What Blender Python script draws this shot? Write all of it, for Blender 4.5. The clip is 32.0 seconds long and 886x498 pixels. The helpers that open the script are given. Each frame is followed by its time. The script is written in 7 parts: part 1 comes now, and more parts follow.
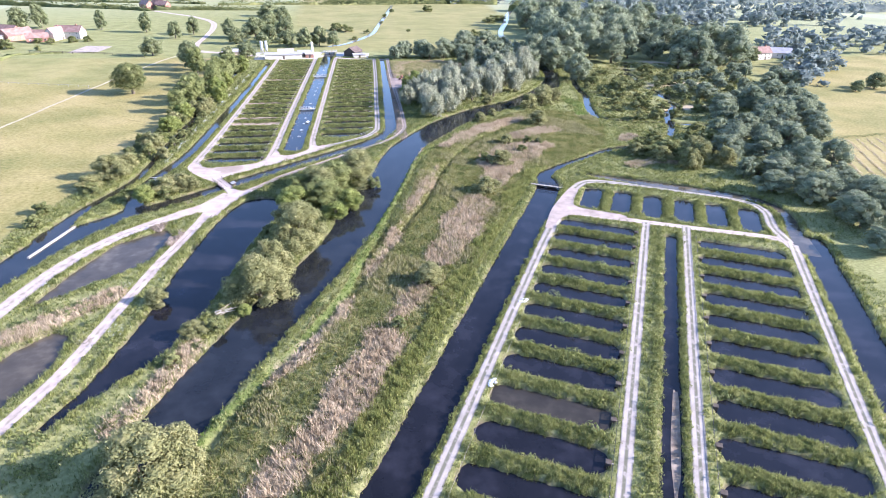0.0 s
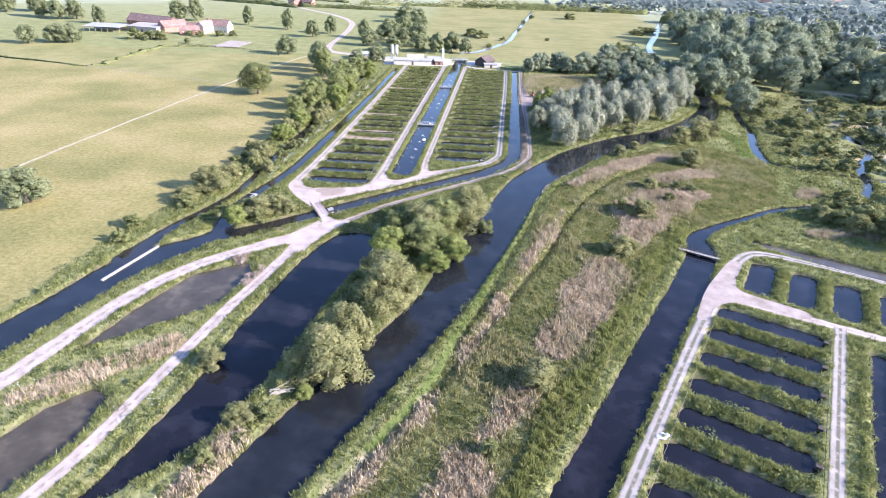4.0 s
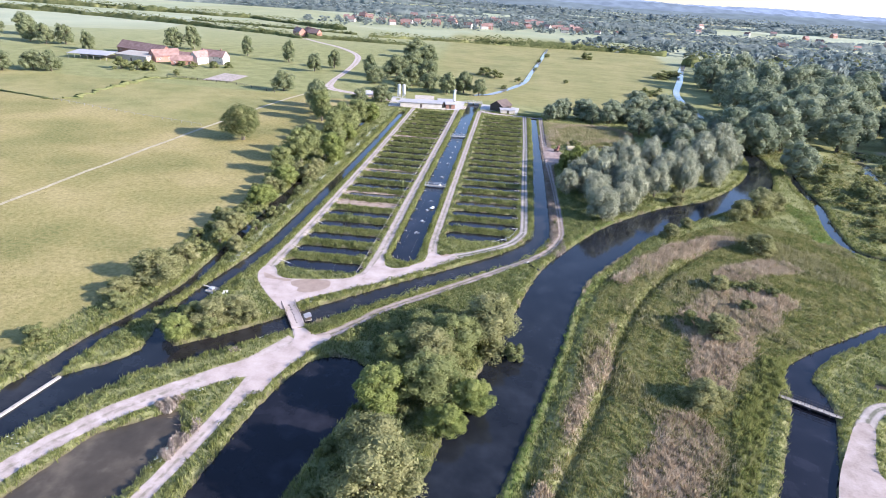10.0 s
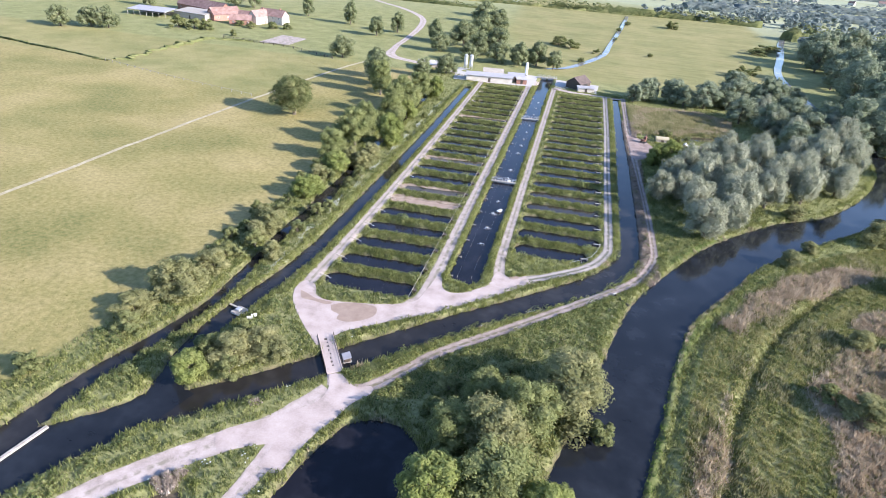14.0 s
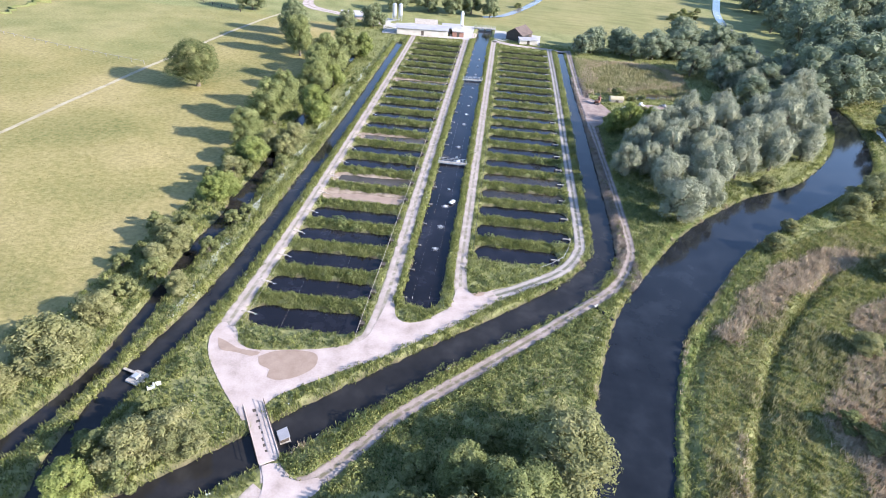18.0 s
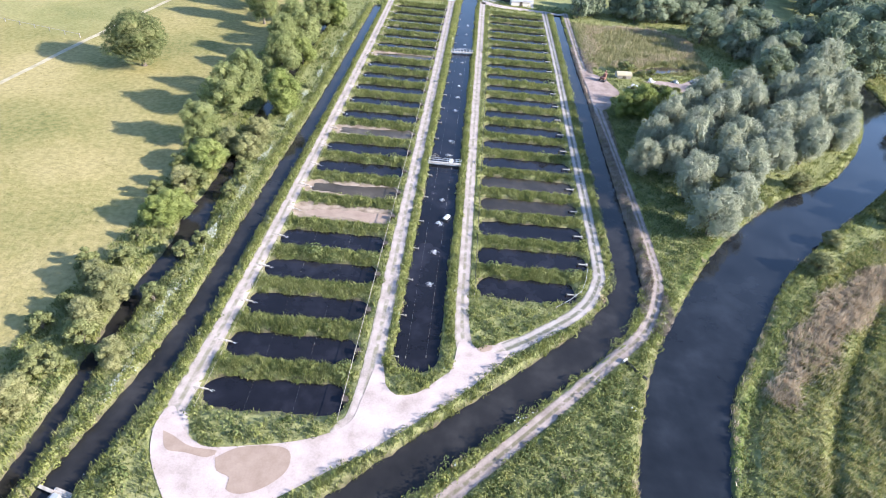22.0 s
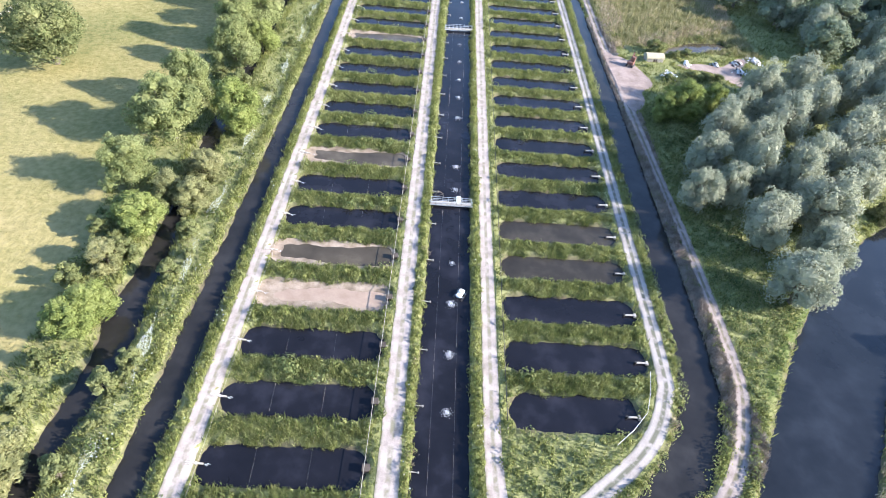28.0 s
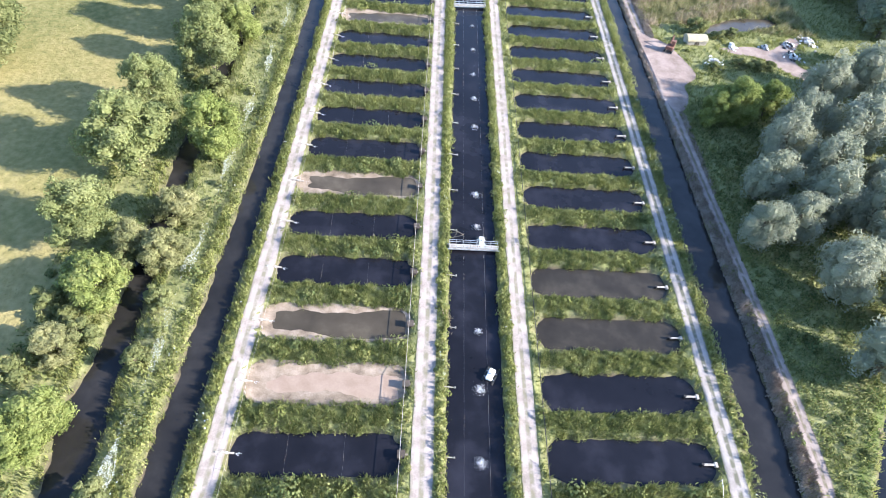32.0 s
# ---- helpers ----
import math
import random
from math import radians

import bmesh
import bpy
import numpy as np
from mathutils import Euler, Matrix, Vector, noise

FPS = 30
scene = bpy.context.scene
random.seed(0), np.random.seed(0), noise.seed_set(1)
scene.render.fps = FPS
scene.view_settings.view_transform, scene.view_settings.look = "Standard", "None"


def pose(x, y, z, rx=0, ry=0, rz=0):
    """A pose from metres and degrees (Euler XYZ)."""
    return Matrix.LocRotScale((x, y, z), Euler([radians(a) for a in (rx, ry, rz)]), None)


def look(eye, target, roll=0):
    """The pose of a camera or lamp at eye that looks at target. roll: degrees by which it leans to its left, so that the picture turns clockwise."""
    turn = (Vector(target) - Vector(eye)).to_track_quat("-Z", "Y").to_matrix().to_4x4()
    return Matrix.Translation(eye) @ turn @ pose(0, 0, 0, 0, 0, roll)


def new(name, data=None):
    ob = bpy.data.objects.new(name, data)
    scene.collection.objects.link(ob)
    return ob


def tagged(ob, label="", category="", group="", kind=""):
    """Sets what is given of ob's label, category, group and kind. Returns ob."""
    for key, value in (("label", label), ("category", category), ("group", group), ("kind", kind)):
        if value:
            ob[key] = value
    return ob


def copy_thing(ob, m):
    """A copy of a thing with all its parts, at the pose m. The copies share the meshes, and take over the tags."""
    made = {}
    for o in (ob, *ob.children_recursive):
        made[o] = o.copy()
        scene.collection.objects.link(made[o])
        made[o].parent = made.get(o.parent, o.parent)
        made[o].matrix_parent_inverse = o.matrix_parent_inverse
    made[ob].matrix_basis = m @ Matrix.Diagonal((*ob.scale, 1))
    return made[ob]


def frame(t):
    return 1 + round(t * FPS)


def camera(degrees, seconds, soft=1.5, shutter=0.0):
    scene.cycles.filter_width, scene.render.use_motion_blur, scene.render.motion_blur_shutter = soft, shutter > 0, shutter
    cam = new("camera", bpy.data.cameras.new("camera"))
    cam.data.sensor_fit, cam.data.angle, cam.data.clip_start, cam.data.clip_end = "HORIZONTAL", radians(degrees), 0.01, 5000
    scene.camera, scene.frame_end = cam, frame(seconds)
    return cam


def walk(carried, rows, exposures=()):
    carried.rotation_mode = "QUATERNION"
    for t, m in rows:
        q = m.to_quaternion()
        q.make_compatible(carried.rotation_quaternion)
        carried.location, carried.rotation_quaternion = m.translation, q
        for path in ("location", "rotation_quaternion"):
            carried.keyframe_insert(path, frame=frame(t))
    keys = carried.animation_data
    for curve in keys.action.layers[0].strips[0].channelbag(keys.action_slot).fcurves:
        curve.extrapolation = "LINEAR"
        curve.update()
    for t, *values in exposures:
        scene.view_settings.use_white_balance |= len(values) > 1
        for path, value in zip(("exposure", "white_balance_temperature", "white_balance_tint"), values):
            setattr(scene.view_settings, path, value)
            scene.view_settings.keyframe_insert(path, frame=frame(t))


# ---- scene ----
cam = camera(75.4, 32.0, soft=0.9)
METRES, EYE, TILT, LEAN, TURN = 211.0, 65.0, 0.0, 0.0, -6.8
ROWS = [
    (0.0, 0.0, 0.0, 0.0, 0.48, -27.79, -0.91),
    (0.5, -0.001, 0.0181, 0.0002, 3.6, -27.84, -1.0),
    (1.0, 0.0004, 0.0366, 0.0006, 7.43, -27.9, -1.01),
    (1.5, 0.0002, 0.055, 0.0009, 8.11, -27.91, -1.14),
    (2.0, -0.0012, 0.0731, 0.0011, 8.29, -27.9, -1.3),
    (2.5, -0.0032, 0.0909, 0.0011, 8.3, -27.86, -1.46),
    (3.0, -0.0056, 0.1086, 0.0012, 8.23, -27.83, -1.66),
    (3.5, -0.0096, 0.1261, 0.0009, 10.71, -27.86, -1.75),
    (5.5, -0.0238, 0.1951, 0.0006, 16.68, -27.28, -2.22),
    (6.0, -0.029, 0.2119, 0.0004, 16.68, -25.47, -2.38),
    (6.5, -0.0346, 0.2284, -0.0, 16.55, -23.72, -2.55),
    (7.0, -0.0401, 0.2448, -0.0004, 16.34, -22.4, -2.7),
    (7.5, -0.0458, 0.2608, -0.0006, 16.09, -22.06, -2.85),
    (8.0, -0.0514, 0.2768, -0.0008, 15.8, -21.99, -2.96),
    (8.5, -0.057, 0.2925, -0.001, 15.47, -22.34, -3.12),
    (9.0, -0.0627, 0.308, -0.0008, 15.15, -23.16, -3.26),
    (9.5, -0.0683, 0.3236, -0.0007, 14.81, -24.19, -3.36),
    (10.0, -0.0734, 0.3378, -0.0002, 14.49, -25.2, -3.44),
    (10.5, -0.0792, 0.353, 0.0001, 14.15, -26.2, -3.57),
    (11.0, -0.0856, 0.3683, 0.0004, 13.91, -27.13, -3.66),
    (11.5, -0.0917, 0.3834, 0.0001, 17.02, -28.21, -3.71),
    (12.0, -0.0967, 0.3987, 0.0009, 21.02, -29.31, -3.8),
    (12.5, -0.1025, 0.4124, 0.0012, 22.4, -29.5, -3.89),
    (13.0, -0.1099, 0.4279, 0.0009, 23.01, -29.46, -3.99),
    (13.5, -0.1163, 0.4414, 0.0008, 22.89, -29.38, -4.07),
    (14.0, -0.124, 0.4554, 0.0005, 20.76, -29.14, -4.16),
    (14.5, -0.1319, 0.4691, -0.0002, 18.16, -28.83, -4.24),
    (16.5, -0.1584, 0.5235, -0.0003, 14.56, -29.23, -4.35),
    (17.0, -0.1638, 0.537, -0.0004, 14.17, -30.59, -4.35),
    (17.5, -0.1697, 0.5508, 0.0001, 13.79, -32.29, -4.4),
    (18.0, -0.1751, 0.5645, 0.0007, 13.47, -33.95, -4.47),
    (18.5, -0.1803, 0.5782, 0.0012, 13.18, -35.34, -4.54),
    (19.0, -0.185, 0.5919, 0.0019, 12.91, -36.76, -4.55),
    (19.5, -0.1899, 0.6056, 0.0027, 12.64, -38.18, -4.62),
    (20.0, -0.1948, 0.6198, 0.003, 12.4, -38.61, -4.7),
    (20.5, -0.1998, 0.6335, 0.0034, 12.12, -38.59, -4.75),
    (21.0, -0.2045, 0.6472, 0.0036, 11.87, -38.58, -4.81),
    (21.5, -0.209, 0.661, 0.0038, 11.64, -38.67, -4.85),
    (22.0, -0.214, 0.6746, 0.0039, 11.38, -38.66, -4.91),
    (22.5, -0.2187, 0.6884, 0.0038, 11.14, -38.63, -4.94),
    (23.0, -0.2228, 0.7022, 0.004, 10.96, -38.64, -4.92),
    (23.5, -0.2277, 0.7159, 0.0038, 10.73, -38.61, -4.99),
    (24.0, -0.2322, 0.7297, 0.0034, 10.51, -38.59, -4.99),
    (24.5, -0.2371, 0.7431, 0.0033, 10.29, -38.77, -5.02),
    (25.0, -0.2416, 0.7566, 0.0032, 10.1, -39.54, -5.06),
    (25.5, -0.2462, 0.7703, 0.003, 9.9, -40.75, -5.08),
    (27.5, -0.265, 0.8248, 0.0029, 9.14, -44.78, -5.23),
    (28.0, -0.2696, 0.8385, 0.003, 8.98, -44.8, -5.27),
    (28.5, -0.2742, 0.8519, 0.0029, 8.81, -44.78, -5.3),
    (29.0, -0.2786, 0.8658, 0.0031, 8.68, -44.82, -5.35),
    (29.5, -0.2834, 0.879, 0.0025, 8.55, -44.81, -5.38),
    (30.0, -0.2876, 0.8921, 0.0016, 8.46, -44.74, -5.37),
    (30.5, -0.2924, 0.9052, 0.0014, 8.37, -45.57, -5.43),
    (31.0, -0.297, 0.9183, 0.0012, 8.29, -47.01, -5.47),
    (31.5, -0.302, 0.9315, 0.0011, 8.17, -48.73, -5.52),
    (32.0, -0.3064, 0.9449, 0.0013, 8.1, -50.54, -5.51),
]
walk(cam, [(t, pose(0, 0, EYE, TILT, LEAN, TURN) @ pose(METRES * x, METRES * y, METRES * z, 90 + pitch, roll, yaw)) for t, x, y, z, yaw, pitch, roll in ROWS],
     exposures=[(0.0, 1.97, 5850, 24), (3.5, 1.89, 5880, 24), (6.0, 1.74, 5920, 23), (9.0, 1.57, 5960, 22), (14.0, 1.58, 6000, 19), (19.0, 1.74, 6020, 17), (25.0, 1.97, 6020, 15), (32.0, 2.07, 6020, 14)])

# ---- sky and sun ----
SUN_AZ, SUN_EL = radians(-9), radians(24)          # from +x towards +y
world = bpy.data.worlds.new("world")
scene.world = world
world.use_nodes = True
wt = world.node_tree
sky = wt.nodes.new("ShaderNodeTexSky")
sky.sky_type, sky.sun_disc = "NISHITA", False
sky.sun_elevation, sky.sun_rotation = SUN_EL, radians(90) - SUN_AZ
sky.air_density, sky.dust_density, sky.ozone_density = 1.0, 0.55, 3.0
wt.links.new(sky.outputs[0], wt.nodes["Background"].inputs[0])
wt.nodes["Background"].inputs[1].default_value = 0.125
sun = new("sun", bpy.data.lights.new("sun", "SUN"))
sun.data.energy, sun.data.angle, sun.data.color = 4.6, radians(0.6), (1.0, 0.92, 0.8)
sun.matrix_world = look((math.cos(SUN_AZ) * 100, math.sin(SUN_AZ) * 100, math.tan(SUN_EL) * 100), (0, 0, 0))


# ---- materials ----
def ramp_mat(name, colours, scale=1.0, fine=8.0, rough=0.85, island=0.0, bump=0.0, bump_scale=20.0, thin=0.0, metal=0.0, rnd=0.0, spec=0.3):
    """Procedural surface: colours mixed by broad and fine noise, with a random tint for each island or object."""
    m = bpy.data.materials.new(name)
    m.use_nodes = True
    nt = m.node_tree
    p = nt.nodes["Principled BSDF"]
    p.inputs["Roughness"].default_value, p.inputs["Metallic"].default_value = rough, metal
    p.inputs["Specular IOR Level"].default_value = spec
    geo = nt.nodes.new("ShaderNodeNewGeometry")
    n1, n2 = nt.nodes.new("ShaderNodeTexNoise"), nt.nodes.new("ShaderNodeTexNoise")
    for n, s in ((n1, scale), (n2, fine)):
        n.inputs["Scale"].default_value, n.inputs["Detail"].default_value = s, 4.0
        nt.links.new(geo.outputs["Position"], n.inputs["Vector"])
    mix = nt.nodes.new("ShaderNodeMath")
    mix.operation = "MULTIPLY_ADD"
    mix.inputs[1].default_value = 0.45
    nt.links.new(n2.outputs[0], mix.inputs[0])
    add = nt.nodes.new("ShaderNodeMath")
    add.operation = "MULTIPLY_ADD"
    add.inputs[1].default_value, add.inputs[2].default_value = 1.3, -0.375
    nt.links.new(n1.outputs[0], add.inputs[0])
    nt.links.new(add.outputs[0], mix.inputs[2])
    last = mix
    if island or rnd:
        isl = nt.nodes.new("ShaderNodeMath")
        isl.operation = "MULTIPLY_ADD"
        isl.inputs[1].default_value = island or rnd
        sub = nt.nodes.new("ShaderNodeMath")
        sub.operation = "SUBTRACT"
        sub.inputs[1].default_value = (island or rnd) / 2
        nt.links.new(mix.outputs[0], sub.inputs[0])
        if island:
            nt.links.new(geo.outputs["Random Per Island"], isl.inputs[0])
        else:
            info = nt.nodes.new("ShaderNodeObjectInfo")
            nt.links.new(info.outputs["Random"], isl.inputs[0])
        nt.links.new(sub.outputs[0], isl.inputs[2])
        last = isl
    r = nt.nodes.new("ShaderNodeValToRGB")
    while len(r.color_ramp.elements) < len(colours):
        r.color_ramp.elements.new(0.5)
    for i, c in enumerate(colours):
        e = r.color_ramp.elements[i]
        e.position, e.color = 0.15 + 0.7 * i / max(1, len(colours) - 1), (*c, 1)
    nt.links.new(last.outputs[0], r.inputs[0])
    nt.links.new(r.outputs[0], p.inputs["Base Color"])
    if bump:
        b, nb = nt.nodes.new("ShaderNodeBump"), nt.nodes.new("ShaderNodeTexNoise")
        nb.inputs["Scale"].default_value, nb.inputs["Detail"].default_value = bump_scale, 6.0
        b.inputs["Strength"].default_value, b.inputs["Distance"].default_value = 0.8, bump
        nt.links.new(geo.outputs["Position"], nb.inputs["Vector"])
        nt.links.new(nb.outputs[0], b.inputs["Height"])
        nt.links.new(b.outputs[0], p.inputs["Normal"])
    if thin:
        tr, ms = nt.nodes.new("ShaderNodeBsdfTranslucent"), nt.nodes.new("ShaderNodeMixShader")
        ms.inputs[0].default_value = thin
        nt.links.new(r.outputs[0], tr.inputs[0])
        nt.links.new(p.outputs[0], ms.inputs[1])
        nt.links.new(tr.outputs[0], ms.inputs[2])
        nt.links.new(ms.outputs[0], nt.nodes["Material Output"].inputs[0])
    return m


def water_mat(name, colour, rough=0.06, wave=0.012, scale=2.2, cloud=1.9):
    """Still, slightly rippled fresh water with cloudy depths."""
    m = ramp_mat(name, [[c * 0.65 for c in colour], colour, [c * cloud for c in colour]], 0.16, 0.6, rough, spec=0.5)
    nt = m.node_tree
    p = nt.nodes["Principled BSDF"]
    p.inputs["IOR"].default_value = 1.33
    b, nb, geo = nt.nodes.new("ShaderNodeBump"), nt.nodes.new("ShaderNodeTexNoise"), nt.nodes.new("ShaderNodeNewGeometry")
    nb.inputs["Scale"].default_value, nb.inputs["Detail"].default_value = scale, 3.0
    b.inputs["Strength"].default_value, b.inputs["Distance"].default_value = 0.6, wave
    nt.links.new(geo.outputs["Position"], nb.inputs["Vector"])
    nt.links.new(nb.outputs[0], b.inputs["Height"])
    nt.links.new(b.outputs[0], p.inputs["Normal"])
    return m


M_GRASS = ramp_mat("tall_grass", [(0.085, 0.108, 0.036), (0.188, 0.21, 0.073), (0.31, 0.315, 0.13)], 0.25, 1.6, island=0.6, thin=0.45, spec=0.1)
M_HERB = ramp_mat("bank_herbs", [(0.125, 0.148, 0.045), (0.225, 0.245, 0.078), (0.325, 0.325, 0.125)], 0.4, 2.0, island=0.55, thin=0.45, spec=0.1)
M_PASTURE = ramp_mat("pasture_grass", [(0.13, 0.135, 0.042), (0.225, 0.2, 0.072), (0.34, 0.285, 0.12)], 0.05, 1.2, island=0.5, thin=0.3)
M_NETTLE = ramp_mat("nettles", [(0.075, 0.105, 0.036), (0.15, 0.178, 0.062), (0.235, 0.25, 0.098)], 0.3, 1.8, island=0.6, thin=0.45)
M_MEADOW = ramp_mat("river_meadow", [(0.088, 0.108, 0.03), (0.185, 0.198, 0.062), (0.35, 0.315, 0.145)], 0.2, 1.4, island=0.7, thin=0.45)
M_LUSH = ramp_mat("lush_grass", [(0.085, 0.14, 0.026), (0.125, 0.19, 0.038), (0.18, 0.24, 0.058)], 0.4, 2.0, island=0.4, thin=0.45)
M_REED = ramp_mat("dry_reed", [(0.27, 0.21, 0.135), (0.41, 0.33, 0.225), (0.53, 0.44, 0.32)], 0.2, 1.2, island=0.35, thin=0.15)
M_REEDG = ramp_mat("green_reed", [(0.17, 0.175, 0.075), (0.27, 0.255, 0.12), (0.42, 0.365, 0.22)], 0.3, 1.5, island=0.5, thin=0.25)
M_FLOWER = ramp_mat("white_umbels", [(0.3, 0.33, 0.26), (0.46, 0.48, 0.42)], 1.0, 6.0, island=0.4)
M_CHALK = ramp_mat("chalk_track", [(0.25, 0.205, 0.18), (0.375, 0.315, 0.285), (0.46, 0.392, 0.36)], 0.5, 5.0, 0.95, bump=0.03, bump_scale=6)
def rutted(m, verge, amount, lo=0.42, hi=0.62, crown=0.3):
    """Adds a weedy crown and soft edges to a track, from its across attribute."""
    nt = m.node_tree
    p = nt.nodes["Principled BSDF"]
    base = p.inputs["Base Color"].links[0].from_socket
    at, geo = nt.nodes.new("ShaderNodeAttribute"), nt.nodes.new("ShaderNodeNewGeometry")
    at.attribute_name = "across"
    ab, n = nt.nodes.new("ShaderNodeMath"), nt.nodes.new("ShaderNodeTexNoise")
    ab.operation = "ABSOLUTE"
    n.inputs["Scale"].default_value, n.inputs["Detail"].default_value = 0.9, 6.0
    nt.links.new(geo.outputs["Position"], n.inputs["Vector"])
    nt.links.new(at.outputs["Fac"], ab.inputs[0])
    r = nt.nodes.new("ShaderNodeValToRGB")
    e = r.color_ramp.elements
    e[0].position, e[1].position = crown * 0.4, crown
    e[0].color, e[1].color = (1, 1, 1, 1), (0, 0, 0, 1)
    for q, v in ((0.72, 0.0), (1.0, 1.0)):
        e.new(q).color = (v, v, v, 1)
    nt.links.new(ab.outputs[0], r.inputs[0])
    mul, thr = nt.nodes.new("ShaderNodeMath"), nt.nodes.new("ShaderNodeMapRange")
    mul.operation = "MULTIPLY"
    thr.inputs[1].default_value, thr.inputs[2].default_value, thr.inputs[4].default_value = lo, hi, amount
    nt.links.new(n.outputs[0], thr.inputs[0])
    nt.links.new(thr.outputs[0], mul.inputs[0])
    nt.links.new(r.outputs[0], mul.inputs[1])
    mx = nt.nodes.new("ShaderNodeMix")
    mx.data_type = "RGBA"
    mx.inputs[7].default_value = (*verge, 1)
    nt.links.new(mul.outputs[0], mx.inputs[0])
    nt.links.new(base, mx.inputs[6])
    nt.links.new(mx.outputs[2], p.inputs["Base Color"])


rutted(M_CHALK, (0.17, 0.155, 0.105), 0.75)
M_APRON = ramp_mat("chalk_hardstanding", [(0.265, 0.215, 0.188), (0.375, 0.31, 0.28), (0.44, 0.373, 0.343)], 0.3, 3.5, 0.95, bump=0.03, bump_scale=6)
M_WORN = ramp_mat("worn_hardstanding", [(0.2, 0.16, 0.135), (0.3, 0.248, 0.22), (0.39, 0.33, 0.3)], 0.35, 3.0, 0.95, bump=0.04, bump_scale=5)
M_LANE = ramp_mat("worn_chalk_lane", [(0.21, 0.175, 0.148), (0.335, 0.283, 0.252), (0.415, 0.355, 0.322)], 0.5, 5.0, 0.95, bump=0.03, bump_scale=6)
rutted(M_LANE, (0.17, 0.16, 0.1), 0.85, 0.36, 0.58, 0.34)
M_RUTTED = ramp_mat("two_rut_track", [(0.23, 0.2, 0.18), (0.31, 0.275, 0.25), (0.37, 0.335, 0.31)], 0.5, 4.0, 0.95, bump=0.03, bump_scale=6)
rutted(M_RUTTED, (0.11, 0.11, 0.075), 0.95, 0.3, 0.5, 0.36)
M_PATH = ramp_mat("trodden_path", [(0.25, 0.215, 0.13), (0.34, 0.3, 0.2), (0.42, 0.375, 0.27)], 0.4, 4.0, 0.95, bump=0.03, bump_scale=6)
M_DIRT = ramp_mat("dirt_track", [(0.17, 0.135, 0.114), (0.27, 0.22, 0.193), (0.36, 0.3, 0.268)], 0.4, 3.0, 0.95, bump=0.03, bump_scale=6)
M_DIRTYARD = ramp_mat("trampled_earth", [(0.16, 0.118, 0.098), (0.245, 0.19, 0.163), (0.33, 0.265, 0.235)], 0.4, 3.0, 0.95, bump=0.04, bump_scale=4)
rutted(M_DIRT, (0.13, 0.115, 0.07), 0.95, 0.34, 0.54, 0.34)
M_PUDDLE = ramp_mat("damp_mud", [(0.225, 0.162, 0.12), (0.31, 0.235, 0.18)], 0.6, 4.0, 0.4)
M_SAND = ramp_mat("dry_pond_bed", [(0.11, 0.082, 0.056), (0.22, 0.172, 0.128), (0.33, 0.268, 0.212)], 0.7, 6.0, 0.95, bump=0.04, bump_scale=7)
M_WATER = water_mat("pond_water", (0.009, 0.009, 0.012), cloud=2.4)
M_BROWN = water_mat("silty_water", (0.06, 0.05, 0.036))
M_SILT = water_mat("clouded_water", (0.03, 0.026, 0.02))
M_RIVER = water_mat("river_water", (0.012, 0.014, 0.017), wave=0.012, cloud=1.7)
M_CANAL = water_mat("canal_water", (0.019, 0.018, 0.017), wave=0.012, cloud=1.7)
# whitish base colour paints in the bright sky mirrored by far streams
M_FAR = water_mat("far_water", (0.17, 0.165, 0.155), rough=0.12, wave=0.0015)
M_BARK = ramp_mat("bark", [(0.09, 0.07, 0.05), (0.2, 0.17, 0.13)], 1.5, 12.0, 0.95, bump=0.02)
M_WOOD = ramp_mat("grey_timber", [(0.22, 0.19, 0.16), (0.42, 0.39, 0.34)], 2.0, 14.0, 0.85)
M_DARKWOOD = ramp_mat("dark_timber", [(0.04, 0.032, 0.026), (0.1, 0.08, 0.065)], 2.0, 14.0, 0.85)
M_CONC = ramp_mat("pale_concrete", [(0.33, 0.315, 0.29), (0.46, 0.44, 0.41)], 0.8, 8.0, 0.9)
M_WHITE = ramp_mat("white_plastic", [(0.62, 0.62, 0.6), (0.8, 0.8, 0.79)], 1.0, 9.0, 0.5)
M_METAL = ramp_mat("galvanised_steel", [(0.45, 0.46, 0.47), (0.62, 0.63, 0.64)], 2.0, 11.0, 0.45, metal=0.6)
M_BLACK = ramp_mat("black_rubber", [(0.012, 0.012, 0.013), (0.03, 0.03, 0.03)], 2.0, 9.0, 0.6)
M_FOAM = ramp_mat("foam", [(0.42, 0.44, 0.47), (0.65, 0.66, 0.68)], 3.0, 14.0, 0.7)
M_TILE = ramp_mat("clay_tiles", [(0.14, 0.085, 0.072), (0.215, 0.135, 0.115), (0.29, 0.195, 0.17)], 0.5, 4.0, 0.85, rnd=0.5)
M_SHEET = ramp_mat("pale_roof_sheet", [(0.26, 0.255, 0.265), (0.38, 0.37, 0.375)], 0.4, 5.0, 0.6)
M_BROOF = ramp_mat("brown_roof_sheet", [(0.06, 0.045, 0.04), (0.13, 0.1, 0.085)], 0.5, 5.0, 0.8)
M_RENDER = ramp_mat("cream_render", [(0.42, 0.385, 0.33), (0.55, 0.51, 0.45)], 0.4, 4.0, 0.9, rnd=0.4)
M_BRICK = ramp_mat("red_brick", [(0.2, 0.1, 0.07), (0.36, 0.2, 0.15)], 0.6, 6.0, 0.9, rnd=0.4)
M_GLASS = ramp_mat("window_glass", [(0.02, 0.025, 0.03), (0.05, 0.055, 0.06)], 1.0, 4.0, 0.08, spec=0.6)
